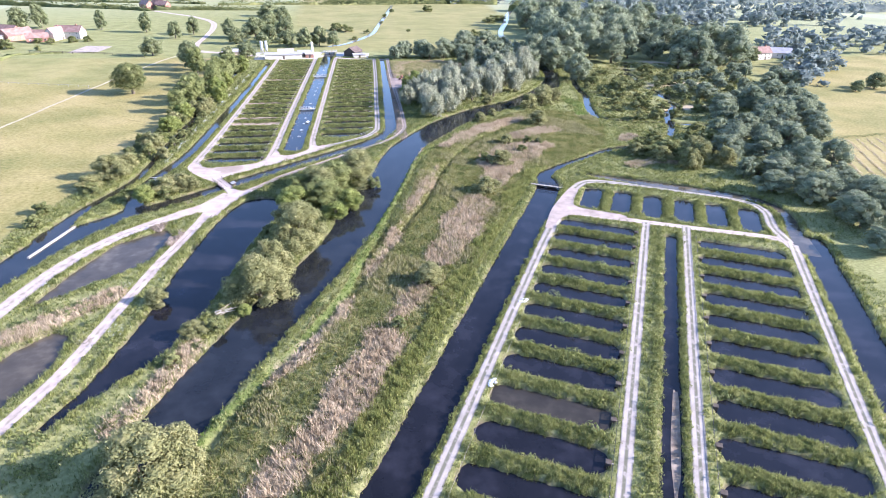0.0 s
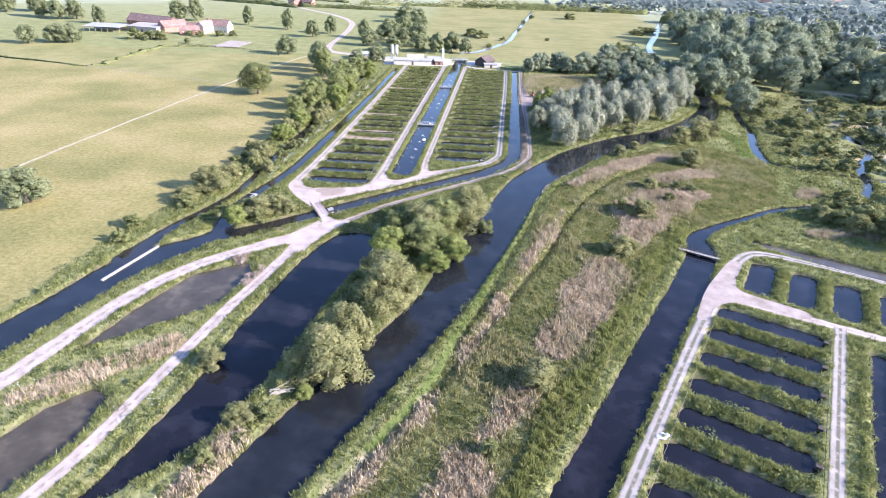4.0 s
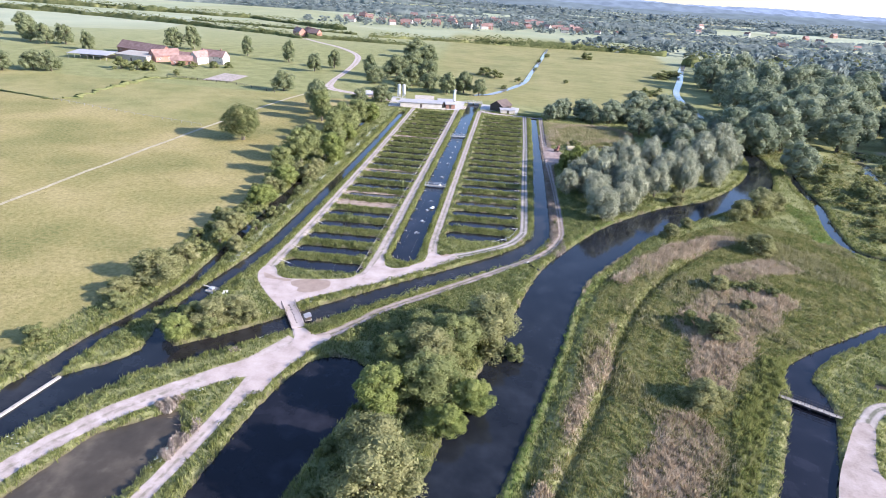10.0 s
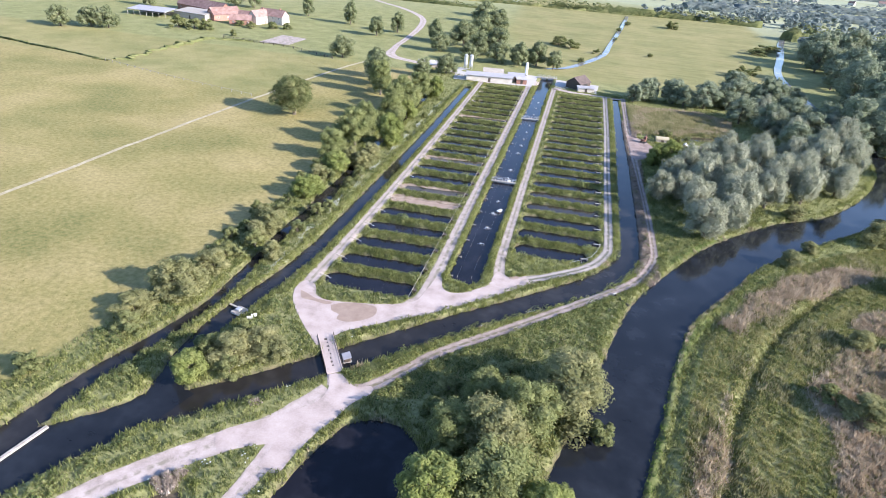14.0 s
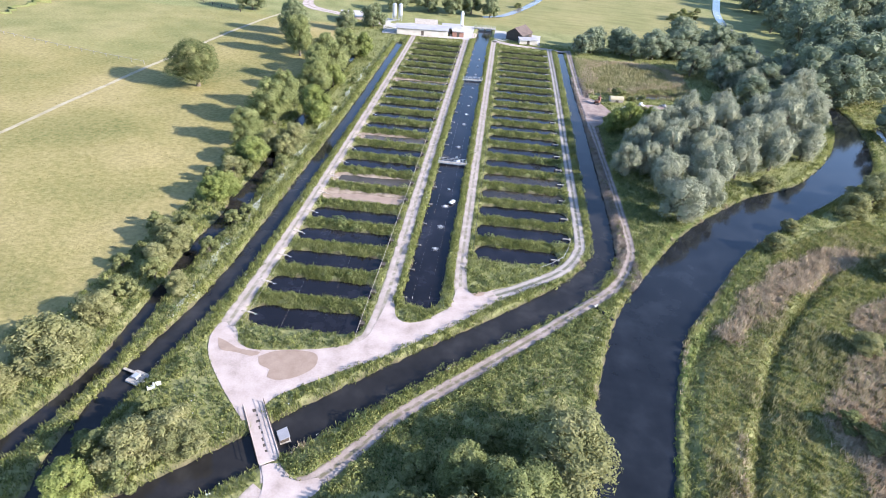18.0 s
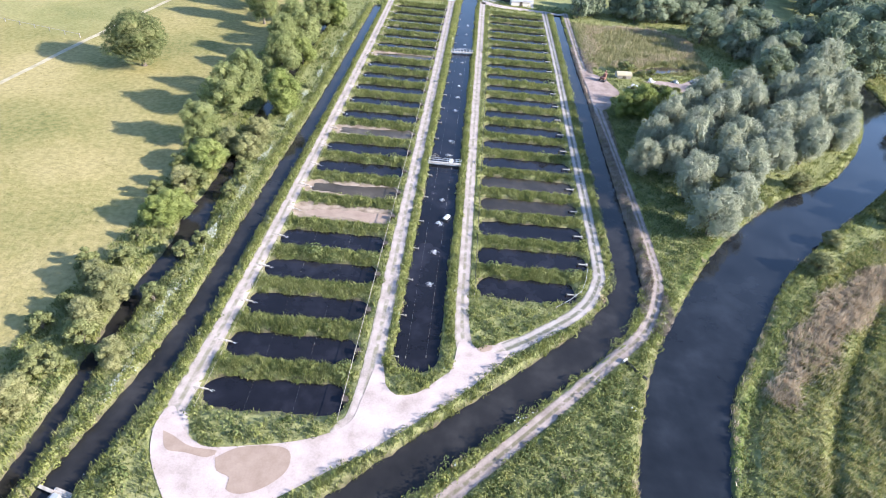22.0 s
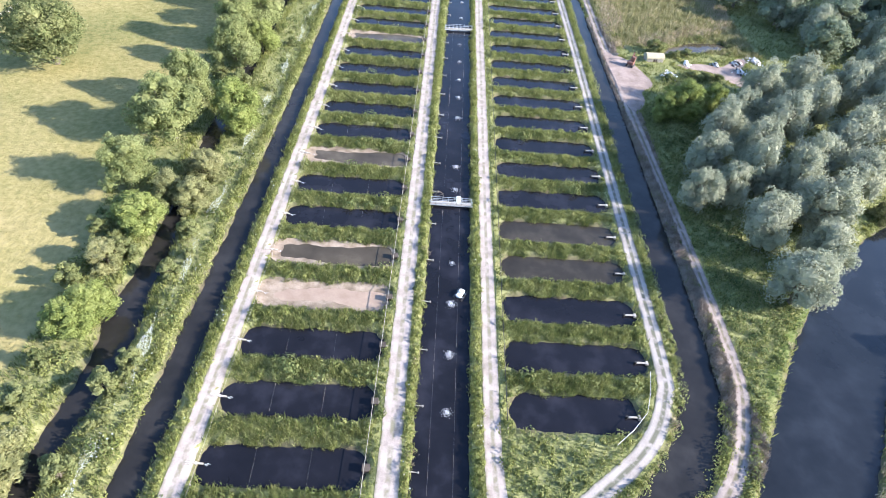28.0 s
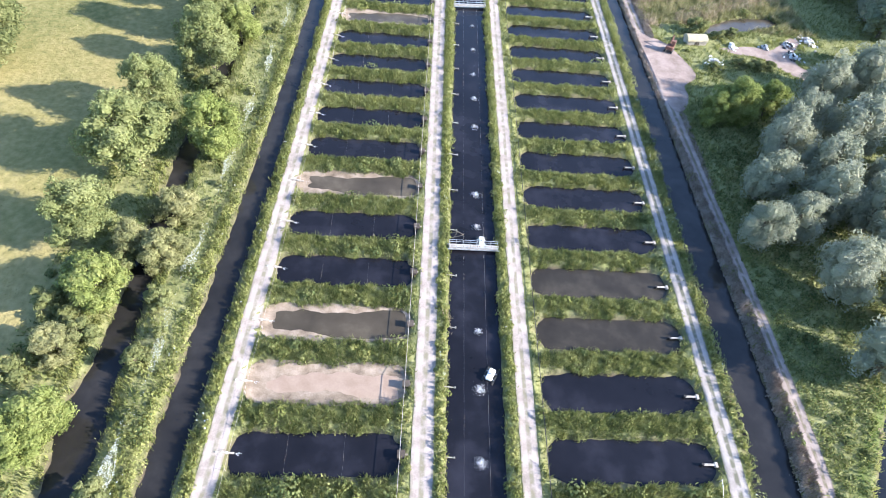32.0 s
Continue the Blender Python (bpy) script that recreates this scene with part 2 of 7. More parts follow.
M_RUST = ramp_mat("rusty_paint", [(0.13, 0.06, 0.042), (0.22, 0.105, 0.075)], 1.0, 8.0, 0.6)
M_STEMS = ramp_mat("dead_stems", [(0.17, 0.135, 0.105), (0.29, 0.24, 0.2), (0.43, 0.37, 0.32)], 0.6, 3.0, island=0.4)
LEAF = {}
for kind, cols in (("ash", [(0.15, 0.178, 0.07), (0.225, 0.25, 0.1), (0.31, 0.325, 0.145)]),
                   ("maple", [(0.15, 0.188, 0.054), (0.235, 0.272, 0.086), (0.325, 0.345, 0.128)]),
                   ("silver_willow", [(0.235, 0.255, 0.175), (0.315, 0.33, 0.235), (0.39, 0.395, 0.29)]),
                   ("sallow", [(0.16, 0.172, 0.075), (0.26, 0.262, 0.12), (0.36, 0.345, 0.175)]),
                   ("hawthorn", [(0.115, 0.135, 0.055), (0.2, 0.22, 0.09), (0.295, 0.3, 0.135)]),
                   ("oak", [(0.1, 0.12, 0.05), (0.175, 0.195, 0.08), (0.26, 0.265, 0.12)]),
                   # distant: pale bluish tint paints the valley haze into the leaf colour
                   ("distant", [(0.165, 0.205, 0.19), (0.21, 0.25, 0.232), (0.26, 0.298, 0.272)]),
                   ("elm", [(0.13, 0.155, 0.078), (0.205, 0.232, 0.12), (0.29, 0.31, 0.17)]),
                   # wood: elm's green shifted paler and bluer, haze put into the colour
                   ("wood", [(0.15, 0.182, 0.112), (0.228, 0.262, 0.168), (0.31, 0.335, 0.225)])):
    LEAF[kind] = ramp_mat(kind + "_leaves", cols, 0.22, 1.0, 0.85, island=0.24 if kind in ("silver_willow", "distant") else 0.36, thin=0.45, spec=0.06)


# ---- mesh helpers ----
def mesh_of(name, verts, faces, mats, idx=None, smooth=False):
    """A mesh from an (n, 3) array and an (m, 3) or (m, 4) array of corners."""
    me = bpy.data.meshes.new(name)
    verts, faces = np.asarray(verts, float), np.asarray(faces, np.int64)
    k = faces.shape[1]
    me.vertices.add(len(verts))
    me.vertices.foreach_set("co", verts.ravel())
    me.loops.add(faces.size)
    me.loops.foreach_set("vertex_index", faces.ravel().astype(np.int32))
    me.polygons.add(len(faces))
    me.polygons.foreach_set("loop_start", np.arange(0, faces.size, k, dtype=np.int32))
    if idx is not None:
        me.polygons.foreach_set("material_index", np.asarray(idx, np.int32))
    me.polygons.foreach_set("use_smooth", np.full(len(faces), smooth))
    for m in (mats if isinstance(mats, (list, tuple)) else [mats]):
        me.materials.append(m)
    me.update(calc_edges=True)
    return me


def part(name, bm, material, parent, label=""):
    """Links a bmesh or a ready mesh as one object under a thing or a part."""
    if isinstance(bm, bmesh.types.BMesh):
        me = bpy.data.meshes.new(name)
        bm.to_mesh(me)
        bm.free()
        me.materials.append(material)
    else:
        me = bm
    ob = new(name, me)
    ob.parent = parent
    return tagged(ob, label) if label else ob


def thing(name, label, category, group="", at=None, kind=""):
    ob = new(name)
    ob.empty_display_size = 0.3
    if at is not None:
        ob.matrix_basis = at
    return tagged(ob, label, category, group, kind)


def box(bm, x0, x1, y0, y1, z0, z1, bevel=0.0):
    vs = [bm.verts.new((x, y, z)) for z in (z0, z1) for x, y in ((x0, y0), (x1, y0), (x1, y1), (x0, y1))]
    fs = [bm.faces.new([vs[i] for i in f]) for f in ((3, 2, 1, 0), (4, 5, 6, 7), (0, 1, 5, 4), (1, 2, 6, 5), (2, 3, 7, 6), (3, 0, 4, 7))]
    if bevel:
        bmesh.ops.bevel(bm, geom=list({e for f in fs for e in f.edges}), offset=bevel, segments=1, affect="EDGES")
    return bm


def cube(x0, x1, y0, y1, z0, z1, bevel=0.0):
    return box(bmesh.new(), x0, x1, y0, y1, z0, z1, bevel)


def tube(a, b, r0, r1=None, n=8, bm=None):
    """A tapered round bar from a to b."""
    bm = bm or bmesh.new()
    r1 = r0 if r1 is None else r1
    a, b = Vector(a), Vector(b)
    q = (b - a).to_track_quat("Z", "Y")
    rings = []
    for c, r in ((a, r0), (b, r1)):
        rings.append([bm.verts.new(c + q @ Vector((r * math.cos(2 * math.pi * i / n), r * math.sin(2 * math.pi * i / n), 0))) for i in range(n)])
    for i in range(n):
        bm.faces.new((rings[0][i], rings[0][(i + 1) % n], rings[1][(i + 1) % n], rings[1][i]))
    bm.faces.new(rings[0][::-1]), bm.faces.new(rings[1])
    return bm


# ---- plan: lines of water and tracks, as signed distances ----
def curve(pts, step=2.0):
    """A smooth line through a few points (x, y, width), every step metres."""
    p = np.array(pts, float)
    if len(p) == 2:
        n = max(2, int(np.hypot(*(p[1] - p[0])[:2]) / step))
        return p[0] + (p[1] - p[0]) * np.linspace(0, 1, n + 1)[:, None]
    out = []
    q = np.vstack([2 * p[0] - p[1], p, 2 * p[-1] - p[-2]])
    for i in range(1, len(q) - 2):
        n = max(2, int(np.hypot(*(q[i + 1] - q[i])[:2]) / step))
        t = np.linspace(0, 1, n, endpoint=False)[:, None]
        a, b, c, d = q[i - 1], q[i], q[i + 1], q[i + 2]
        out.append(0.5 * (2 * b + (c - a) * t + (2 * a - 5 * b + 4 * c - d) * t ** 2 + (3 * b - a - 3 * c + d) * t ** 3))
    return np.vstack(out + [p[-1:]])


def strip_sdf(X, Y, c):
    """Distance to a line of changing width, less half the width."""
    best = np.full(X.shape, 1e3)
    for (ax, ay, aw), (bx, by, bw) in zip(c[:-1], c[1:]):
        pad = 6 + max(aw, bw) / 2
        m = (X > min(ax, bx) - pad) & (X < max(ax, bx) + pad) & (Y > min(ay, by) - pad) & (Y < max(ay, by) + pad)
        if not m.any():
            continue
        dx, dy = bx - ax, by - ay
        x, y = X[m], Y[m]
        t = np.clip(((x - ax) * dx + (y - ay) * dy) / (dx * dx + dy * dy + 1e-9), 0, 1)
        best[m] = np.minimum(best[m], np.hypot(x - ax - t * dx, y - ay - t * dy) - (aw + t * (bw - aw)) / 2)
    return best


def box_sdf(X, Y, cx, cy, hx, hy, ang, r=1.5):
    ca, sa = math.cos(ang), math.sin(ang)
    x, y = (X - cx) * ca + (Y - cy) * sa, -(X - cx) * sa + (Y - cy) * ca
    qx, qy = np.abs(x) - hx + r, np.abs(y) - hy + r
    return np.hypot(np.maximum(qx, 0), np.maximum(qy, 0)) + np.minimum(np.maximum(qx, qy), 0) - r


def poly_sdf(X, Y, pts):
    p = np.array(pts, float)
    d, inside = np.full(X.shape, 1e6), np.zeros(X.shape, bool)
    for a, b in zip(p, np.roll(p, -1, 0)):
        e = b - a
        t = np.clip(((X - a[0]) * e[0] + (Y - a[1]) * e[1]) / (e @ e), 0, 1)
        d = np.minimum(d, np.hypot(X - a[0] - t * e[0], Y - a[1] - t * e[1]))
        c = ((a[1] > Y) != (b[1] > Y)) & (X < e[0] * (Y - a[1]) / (e[1] if e[1] else 1e-9) + a[0])
        inside ^= c
    return np.where(inside, -d, d)


WATER_Z = -0.5
D, N = np.array((0.433, 0.9014)), np.array((0.9014, -0.433))      # the southern farm's own axes: along, across
S_ANG = math.atan2(N[1], N[0])


def south(u, v):
    return D * u + N * v


RIVERS = {
    "river": (M_RIVER, [(-75, -120, 9), (-52, -20, 9), (-42, 30, 9), (-38, 50, 9), (-32.6, 70, 10.5), (-23.4, 95, 11.5), (-13.8, 118, 10.5), (-9, 131, 10.5), (-4.8, 148, 12), (1.2, 170, 11.7), (6, 190, 11.6), (11, 205, 12),
                        (21, 222, 13), (31, 237, 13), (49, 256, 13), (66, 270, 10), (85, 292, 12), (98, 320, 9), (103, 345, 8), (101, 375, 8), (100, 398, 8)]),
    "east_canal": (M_CANAL, [(-66, 151, 6), (-57, 159, 5), (-47, 168.5, 5.5), (-37, 178.5, 5.6), (-26, 189, 5.8), (-12, 202, 5.8), (-2, 212.5, 6), (3, 221, 6), (5, 231, 5.4),
                             (5.2, 260, 5), (5, 300, 4.4), (4.5, 340, 3.6), (4, 389, 3.2)]),
    "west_canal": (M_CANAL, [(-68, 153, 5), (-70.6, 166, 4), (-69.6, 178, 4), (-66.8, 194, 3.6), (-65.6, 210, 3.6), (-65.1, 250, 3.5), (-64.8, 300, 3.3), (-65.6, 374, 3)]),
    "west_pool": (M_RIVER, [(-88, 100, 9), (-83.5, 118, 9), (-81, 130, 10), (-78, 137.5, 9.5), (-73, 143.6, 7.5), (-69.2, 149.2, 5.6), (-67.6, 153.5, 5)]),
    "side_stream": (M_CANAL, [(-83.2, 136, 5), (-81.8, 146, 4), (-80.6, 155, 3.4), (-77.4, 166, 2.8), (-75, 180, 2.2), (-75.6, 198, 2.4), (-76, 211, 3), (-75, 219, 3.4), (-75, 227, 4.4), (-75.8, 232, 5), (-75.6, 237, 3.6), (-75.9, 246, 3.2), (-77.2, 270, 3), (-78.2, 305, 3), (-79, 345, 2)]),
    "long_pond": (M_WATER, [(-52, 70, 1.5), (-48.6, 77.2, 3), (-45.6, 84, 6.6), (-42.8, 92, 9.6), (-41.2, 101, 10.8), (-39.8, 117, 12.4), (-38, 133, 12.8), (-35.6, 145, 14), (-33.6, 152, 13.5)]),
    "farm_ditch": (M_WATER, [(*south(-60, -23.5), 6.8), (*south(20, -23.5), 6.8), (*south(60, -23.4), 6.8), (*south(120, -23.2), 7), (*south(165, -23), 7), (53, 171, 5), (60, 179, 3.2), (72, 188, 2.6), (86, 197, 2.6), (112, 205, 2.4)]),
    "south_channel": (M_WATER, [(*south(-30, 12.7), 3.4), (*south(90, 12.7), 3), (*south(144, 12.6), 3)]),
    "outer_channel": (M_WATER, [(*south(-60, 50.5), 6.5), (*south(90, 48.3), 6.4), (*south(155, 47), 6)]),
    "ring_channel": (M_BROWN, [(68, 171, 2.4), (77, 166, 4.4), (92.3, 158, 5.2), (106, 150.4, 5), (112.2, 145.2, 3.8), (113.5, 136, 2.8), (109, 126, 3.6), (104.5, 115, 4.5)]),
    "meadow_stream": (M_RIVER, [(112, 330, 3), (106, 300, 3.4), (104, 281, 3.4), (98.5, 260, 3.6), (96, 244, 3.4), (99, 237.5, 3), (112, 233, 3), (140, 226, 3)]),
    "far_stream": (M_RIVER, [(164, 375, 3), (155, 354, 4), (149, 332, 4), (146, 300, 2.5), (141, 262, 2.5), (129, 243, 3), (121.7, 223.5, 3.2), (115.6, 211.7, 2.4)]),
    "mid_canal": (M_WATER, [(-30.9, 204, 6.8), (-31, 260, 6.9), (-31, 330, 6.6), (-30.8, 412, 6.2)]),
}
FAR_WATER = {"carrier": [(-32, 440, 3), (-20.5, 452.7, 4), (-2.7, 504, 4), (3.2, 557, 3.2), (14, 665, 3.4), (22.4, 764, 3)],
             "upper_river": [(100, 396, 6.5), (102, 440, 5.5), (103.5, 480, 5), (109, 520, 4.4), (126.5, 585, 5), (145, 660, 5), (167, 735, 4)]}
RIVER_C = {k: curve(v[1]) for k, v in RIVERS.items()}
POOLS = {"fork_pond": [(-71, 104), (-69, 117), (-64.5, 132), (-55, 139.5), (-52, 135), (-53.5, 123), (-57.5, 117.5), (-64, 111)],
         "low_pond": [(-71, 76), (-66.5, 90), (-62, 95.5), (-58.5, 94), (-57.8, 84), (-61, 75), (-64, 66), (-72, 66)],
         "yard_pool": [(24, 331), (27, 336), (34, 340.5), (44, 342.5), (46.5, 339.5), (38, 335.5), (31, 332.6)]}
TILT_L = 0.045
PONDS = []                                          # name, x, y, half length, half width, angle, state
for k in range(22):
    y = 193.8 + 8.7 * k
    PONDS.append(("pond", -49.2, y, 9.6, 2.6, TILT_L, "dry" if k in (5,) else "low" if k in (6, 9, 15) else "full"))
for j in range(19):
    y = 221.2 + 8.65 * j
    PONDS.append(("pond", -12.3 if j else -13.6, y, 10.2 if j else 8.6, 2.6 if j else 2.7, TILT_L, "silty" if j in (3, 4) else "full"))
for k in range(17):
    u = 143.6 - 8.92 * k
    PONDS.append(("pond", *south(u, -5.9), 9.9, 2.5, S_ANG, "silty" if k in (8,) else "full"))
    u = 143.2 - 8.87 * k
    PONDS.append(("pond", *south(u, 29.3), 10.0, 2.5, S_ANG, "full"))
for i in range(6):
    PONDS.append(("pond", *south(164.0, -9.6 + 8.6 * i), 2.7, 8.2, S_ANG, "full"))

TRACKS = {
    "west_track": (M_LANE, [(-61, 186, 2.8), (-60.3, 215, 2.4), (-60.2, 260, 2.3), (-60.6, 320, 2.3), (-61.6, 389, 2.3)]),
    "canal_track_west": (M_LANE, [(-39, 188.5, 3), (-37, 197, 2.8), (-37.3, 240, 2.5), (-37.6, 300, 2.5), (-38.2, 392, 2.6)]),
    "canal_track_east": (M_LANE, [(-22.5, 203, 3.4), (-24.4, 211, 2.3), (-24.8, 240, 2.1), (-25.2, 300, 2.1), (-25.7, 393, 2.3)]),
    "south_road": (M_CHALK, [(-60.8, 189, 3.2), (-58.5, 184, 4.5), (-51.3, 181, 4.6), (-44.6, 182.8, 4.2), (-36.6, 188.2, 4.2), (-28, 196, 3.6), (-20.3, 204.3, 3.4), (-15.5, 208, 2.8)]),
    "east_track": (M_RUTTED, [(-17.5, 206.6, 2.6), (-12.8, 210, 2.5), (-5, 217, 2.4), (-1.2, 224, 2.4), (-0.2, 233, 2.3), (-0.3, 280, 2.2), (-0.3, 330, 2.2), (-0.9, 389, 2.2)]),
    "bridge_road": (M_CHALK, [(-57, 183, 5), (-53.6, 177.8, 4.2), (-50.4, 174.2, 2.6), (-45.3, 166.4, 2.4), (-43.6, 163.6, 3.2)]),
    "main_track": (M_CHALK, [(-100, 10, 4), (-84, 70, 4), (-80, 84, 4), (-77, 95, 4), (-75, 106, 3.8), (-72.5, 119, 3.6), (-69, 128.5, 3.6), (-64, 137, 3.8), (-54.5, 147.3, 4), (-48.5, 153, 4.6), (-43.6, 161.5, 5)]),
    "fork_track": (M_CHALK, [(-90, -40, 2.4), (-70, 30, 2.4), (-62, 56, 2.4), (-58, 70, 2.4), (-55, 82, 2.4), (-53, 99.6, 2.4), (-50.8, 120, 2.5), (-49.4, 129, 2.5), (-47.6, 141, 2.6), (-46.2, 151.5, 3.4)]),
    "bank_track": (M_DIRT, [(-42.2, 161.8, 3), (-38.2, 164.8, 2.5), (-33.8, 170.8, 2.2), (-29.8, 176.6, 2.2), (-19.4, 187.3, 2.2), (-10.6, 196.5, 2.2), (-0.5, 207.5, 2.3), (5.6, 214.4, 2.3), (9.5, 223.6, 2.0), (10.7, 232, 1.9),
                            (10.5, 254, 1.9), (9.8, 278, 2.0), (8.9, 307, 2.6), (8.0, 345, 2.2), (7.6, 390, 2.2)]),
    "farm_track_west": (M_RUTTED, [(*south(-30, -17.9), 2.2), (*south(60, -17.9), 2.2), (*south(120, -17.7), 2.3), (*south(146, -17), 3.2), (*south(158, -16.6), 3), (*south(168, -15.6), 2.8),
                                  (*south(176.5, -12), 2.8), (*south(178.6, -2), 2.4), (*south(178.8, 14), 2.2), (*south(177.8, 31), 2.4), (*south(172, 37.6), 2.6), (*south(160, 38.6), 2.8), (*south(152, 41), 3)]),
    "farm_track_top": (M_CHALK, [(*south(150, -16), 3), (*south(151.2, 6), 2.4), (*south(152, 20), 2.4), (*south(153, 38), 2.6), (*south(149, 41.6), 2.8)]),
    "farm_track_inner_west": (M_RUTTED, [(*south(-30, 6.4), 2.1), (*south(151, 6.3), 2.1)]),
    "farm_track_inner_east": (M_RUTTED, [(*south(-30, 16.4), 2.1), (*south(152, 16.5), 2.1)]),
    "farm_track_east": (M_RUTTED, [(*south(-30, 41.3), 2.1), (*south(100, 41.6), 2.1), (*south(151, 41.8), 2.6)]),
    "field_path": (M_PATH, [(-152, 120, 1.4), (-150, 160, 1.4), (-147.8, 198, 1.4), (-145, 245, 1.4), (-139.6, 318, 1.5), (-132.7, 377, 1.5), (-126, 410, 1.6)]),
    "yard_lane": (M_CHALK, [(-62, 392, 4), (-80, 403, 4), (-102, 414, 5), (-121, 424, 6), (-127, 450, 4), (-131, 491, 4), (-138, 545, 5), (-150, 590, 5), (-176, 630, 5), (-205, 660, 5), (-250, 705, 4)]),
    "north_yard": (M_CHALK, [(-66, 389, 5), (-50, 389.5, 3.5), (-38, 394, 5), (-36.5, 404, 5)]),
    "barn_yard": (M_CHALK, [(-26, 393, 4), (-18, 389.5, 4), (-6, 388.5, 3), (8, 388, 2.4)]),
}
APRONS = {                                          # closed outlines of wide chalk and dirt
    "turning_place": (M_APRON, [(-50.9, 171.5), (-56.6, 177.3), (-60.9, 182.7), (-62.4, 187.4), (-61.3, 190), (-58.8, 187), (-55.4, 184.9), (-49.2, 185.8), (-43.1, 187.5), (-38.4, 190.4), (-37.3, 195), (-36.4, 201),
                       (-35.4, 201), (-34.3, 197.1), (-31.8, 195.9), (-27, 198.6), (-25.4, 202), (-24.6, 207), (-22.8, 207), (-20.5, 205.3), (-17, 206.4), (-18, 204), (-25.8, 195.2), (-32.9, 189.9), (-38.4, 184.4), (-46.5, 177.8), (-48.7, 175.1), (-49.0, 172.5)]),
    "bridge_fork": (M_APRON, [(-45.7, 165.2), (-44.5, 162.4), (-44.8, 159.3), (-47.6, 156.0), (-51.7, 152.5), (-55.5, 149.0), (-53.7, 146.1), (-51.5, 147.2), (-49.4, 148.5), (-47.2, 149.1), (-47.3, 145.7), (-44.3, 145.1), (-43.6, 148.3), (-42.3, 153.2), (-40.8, 156.7), (-39.8, 160.0), (-37.6, 163.2), (-38.2, 164.8), (-40.7, 163.9), (-43.9, 165.9)]),
    "farm_corner": (M_WORN, [tuple(south(u, v)) for u, v in ((138, -18.8), (150, -19.2), (160, -18.2), (168, -16.8), (168, -14.2), (159, -14.2), (154.6, -12), (153.6, 0), (150.4, 0), (149.8, -10), (146, -15.4), (138, -16.8))]),
    "dirt_yard": (M_DIRTYARD, [(6.9, 337.6), (7.8, 329.6), (12.5, 325.7), (14.4, 323.2), (17.2, 314.9), (16.7, 311.5), (13.7, 308.5), (13.6, 304.7), (11.4, 300), (9.2, 300), (8.3, 306.8), (7.9, 315.8), (7.2, 327.5)]),
    "dump_yard": (M_DIRTYARD, [(26, 325.2), (33.9, 327.1), (38.5, 326.4), (42, 329.6), (46, 333), (47.4, 331.4), (43.4, 325), (44.6, 319.4), (56.5, 319.0), (66, 319.6), (66, 316.4), (56.5, 315), (44.6, 314.6), (39, 318), (35, 322.6), (29, 323.4)]),
}
APRON_C = {k: curve([(x, y, 1) for x, y in v[1] + v[1][:1]], 0.7)[:-1, :2] for k, v in APRONS.items()}
TRACK_C = {k: curve(v[1]) for k, v in TRACKS.items()}


# ---- ground: one sheet, finest over the farm ----
def axis(lo, hi, step, far0, far1):
    core = np.arange(lo, hi + step / 2, step)
    out, s, x = [], step, lo
    while x > far0:
        s *= 1.16
        x -= s
        out.append(max(x, far0))
    right, s, x = [], step, hi
    while x < far1:
        s *= 1.16
        x += s
        right.append(min(x, far1))
    return np.concatenate([out[::-1], core, right])


GX, GY = axis(-96, 128, 1.0, -4300, 4300), axis(34, 400, 1.0, -600, 4500)
PX, PY = np.meshgrid(GX, GY)
WS = np.full(PX.shape, 50.0)
for c in RIVER_C.values():
    WS = np.minimum(WS, strip_sdf(PX, PY, c))
for p in POOLS.values():
    WS = np.minimum(WS, poly_sdf(PX, PY, p))
WR = WS.copy()                                       # rivers, canals and pools alone
for _, x, y, hx, hy, a, state in PONDS:
    WS = np.minimum(WS, box_sdf(PX, PY, x, y, hx, hy, a, min(hx, hy) * 0.85))
TS = np.full(PX.shape, 50.0)
for c in TRACK_C.values():
    TS = np.minimum(TS, strip_sdf(PX, PY, c))
for c in APRON_C.values():
    TS = np.minimum(TS, poly_sdf(PX, PY, c[::2]))
NZ = np.zeros(PX.shape)
for f, a, ph in ((0.021, 0.25, 0.3), (0.055, 0.16, 1.7), (0.17, 0.09, 4.1), (0.43, 0.05, 2.2)):
    NZ += a * np.sin(PX * f + ph) * np.sin(PY * f * 1.13 + ph * 2.1 + np.sin(PX * f * 0.7))
land = np.clip((TS - 0.2) / 2.5, 0, 1) * np.clip((WS - 0.5) / 3, 0, 1)
wob = 0.28 * np.sin(PX * 1.3 + 0.6 * PY) * np.sin(PY * 1.1 - 0.5 * PX)
GZ = np.interp(WS + wob * (WS > -0.5), [-1.5, -0.25, 0.5], [-1.5, -0.8, 0.0]) + NZ * land
GZ = np.where(WS > 45, NZ, GZ)


def sample(field, x, y):
    """Bilinear look-up in a field over the ground's grid."""
    x, y = np.asarray(x, float), np.asarray(y, float)
    i = np.clip(np.searchsorted(GX, x) - 1, 0, len(GX) - 2)
    j = np.clip(np.searchsorted(GY, y) - 1, 0, len(GY) - 2)
    s = np.clip((x - GX[i]) / (GX[i + 1] - GX[i]), 0, 1)
    t = np.clip((y - GY[j]) / (GY[j + 1] - GY[j]), 0, 1)
    return (field[j, i] * (1 - s) + field[j, i + 1] * s) * (1 - t) + (field[j + 1, i] * (1 - s) + field[j + 1, i + 1] * s) * t


def ground_at(x, y):
    return float(sample(GZ, [x], [y])[0])


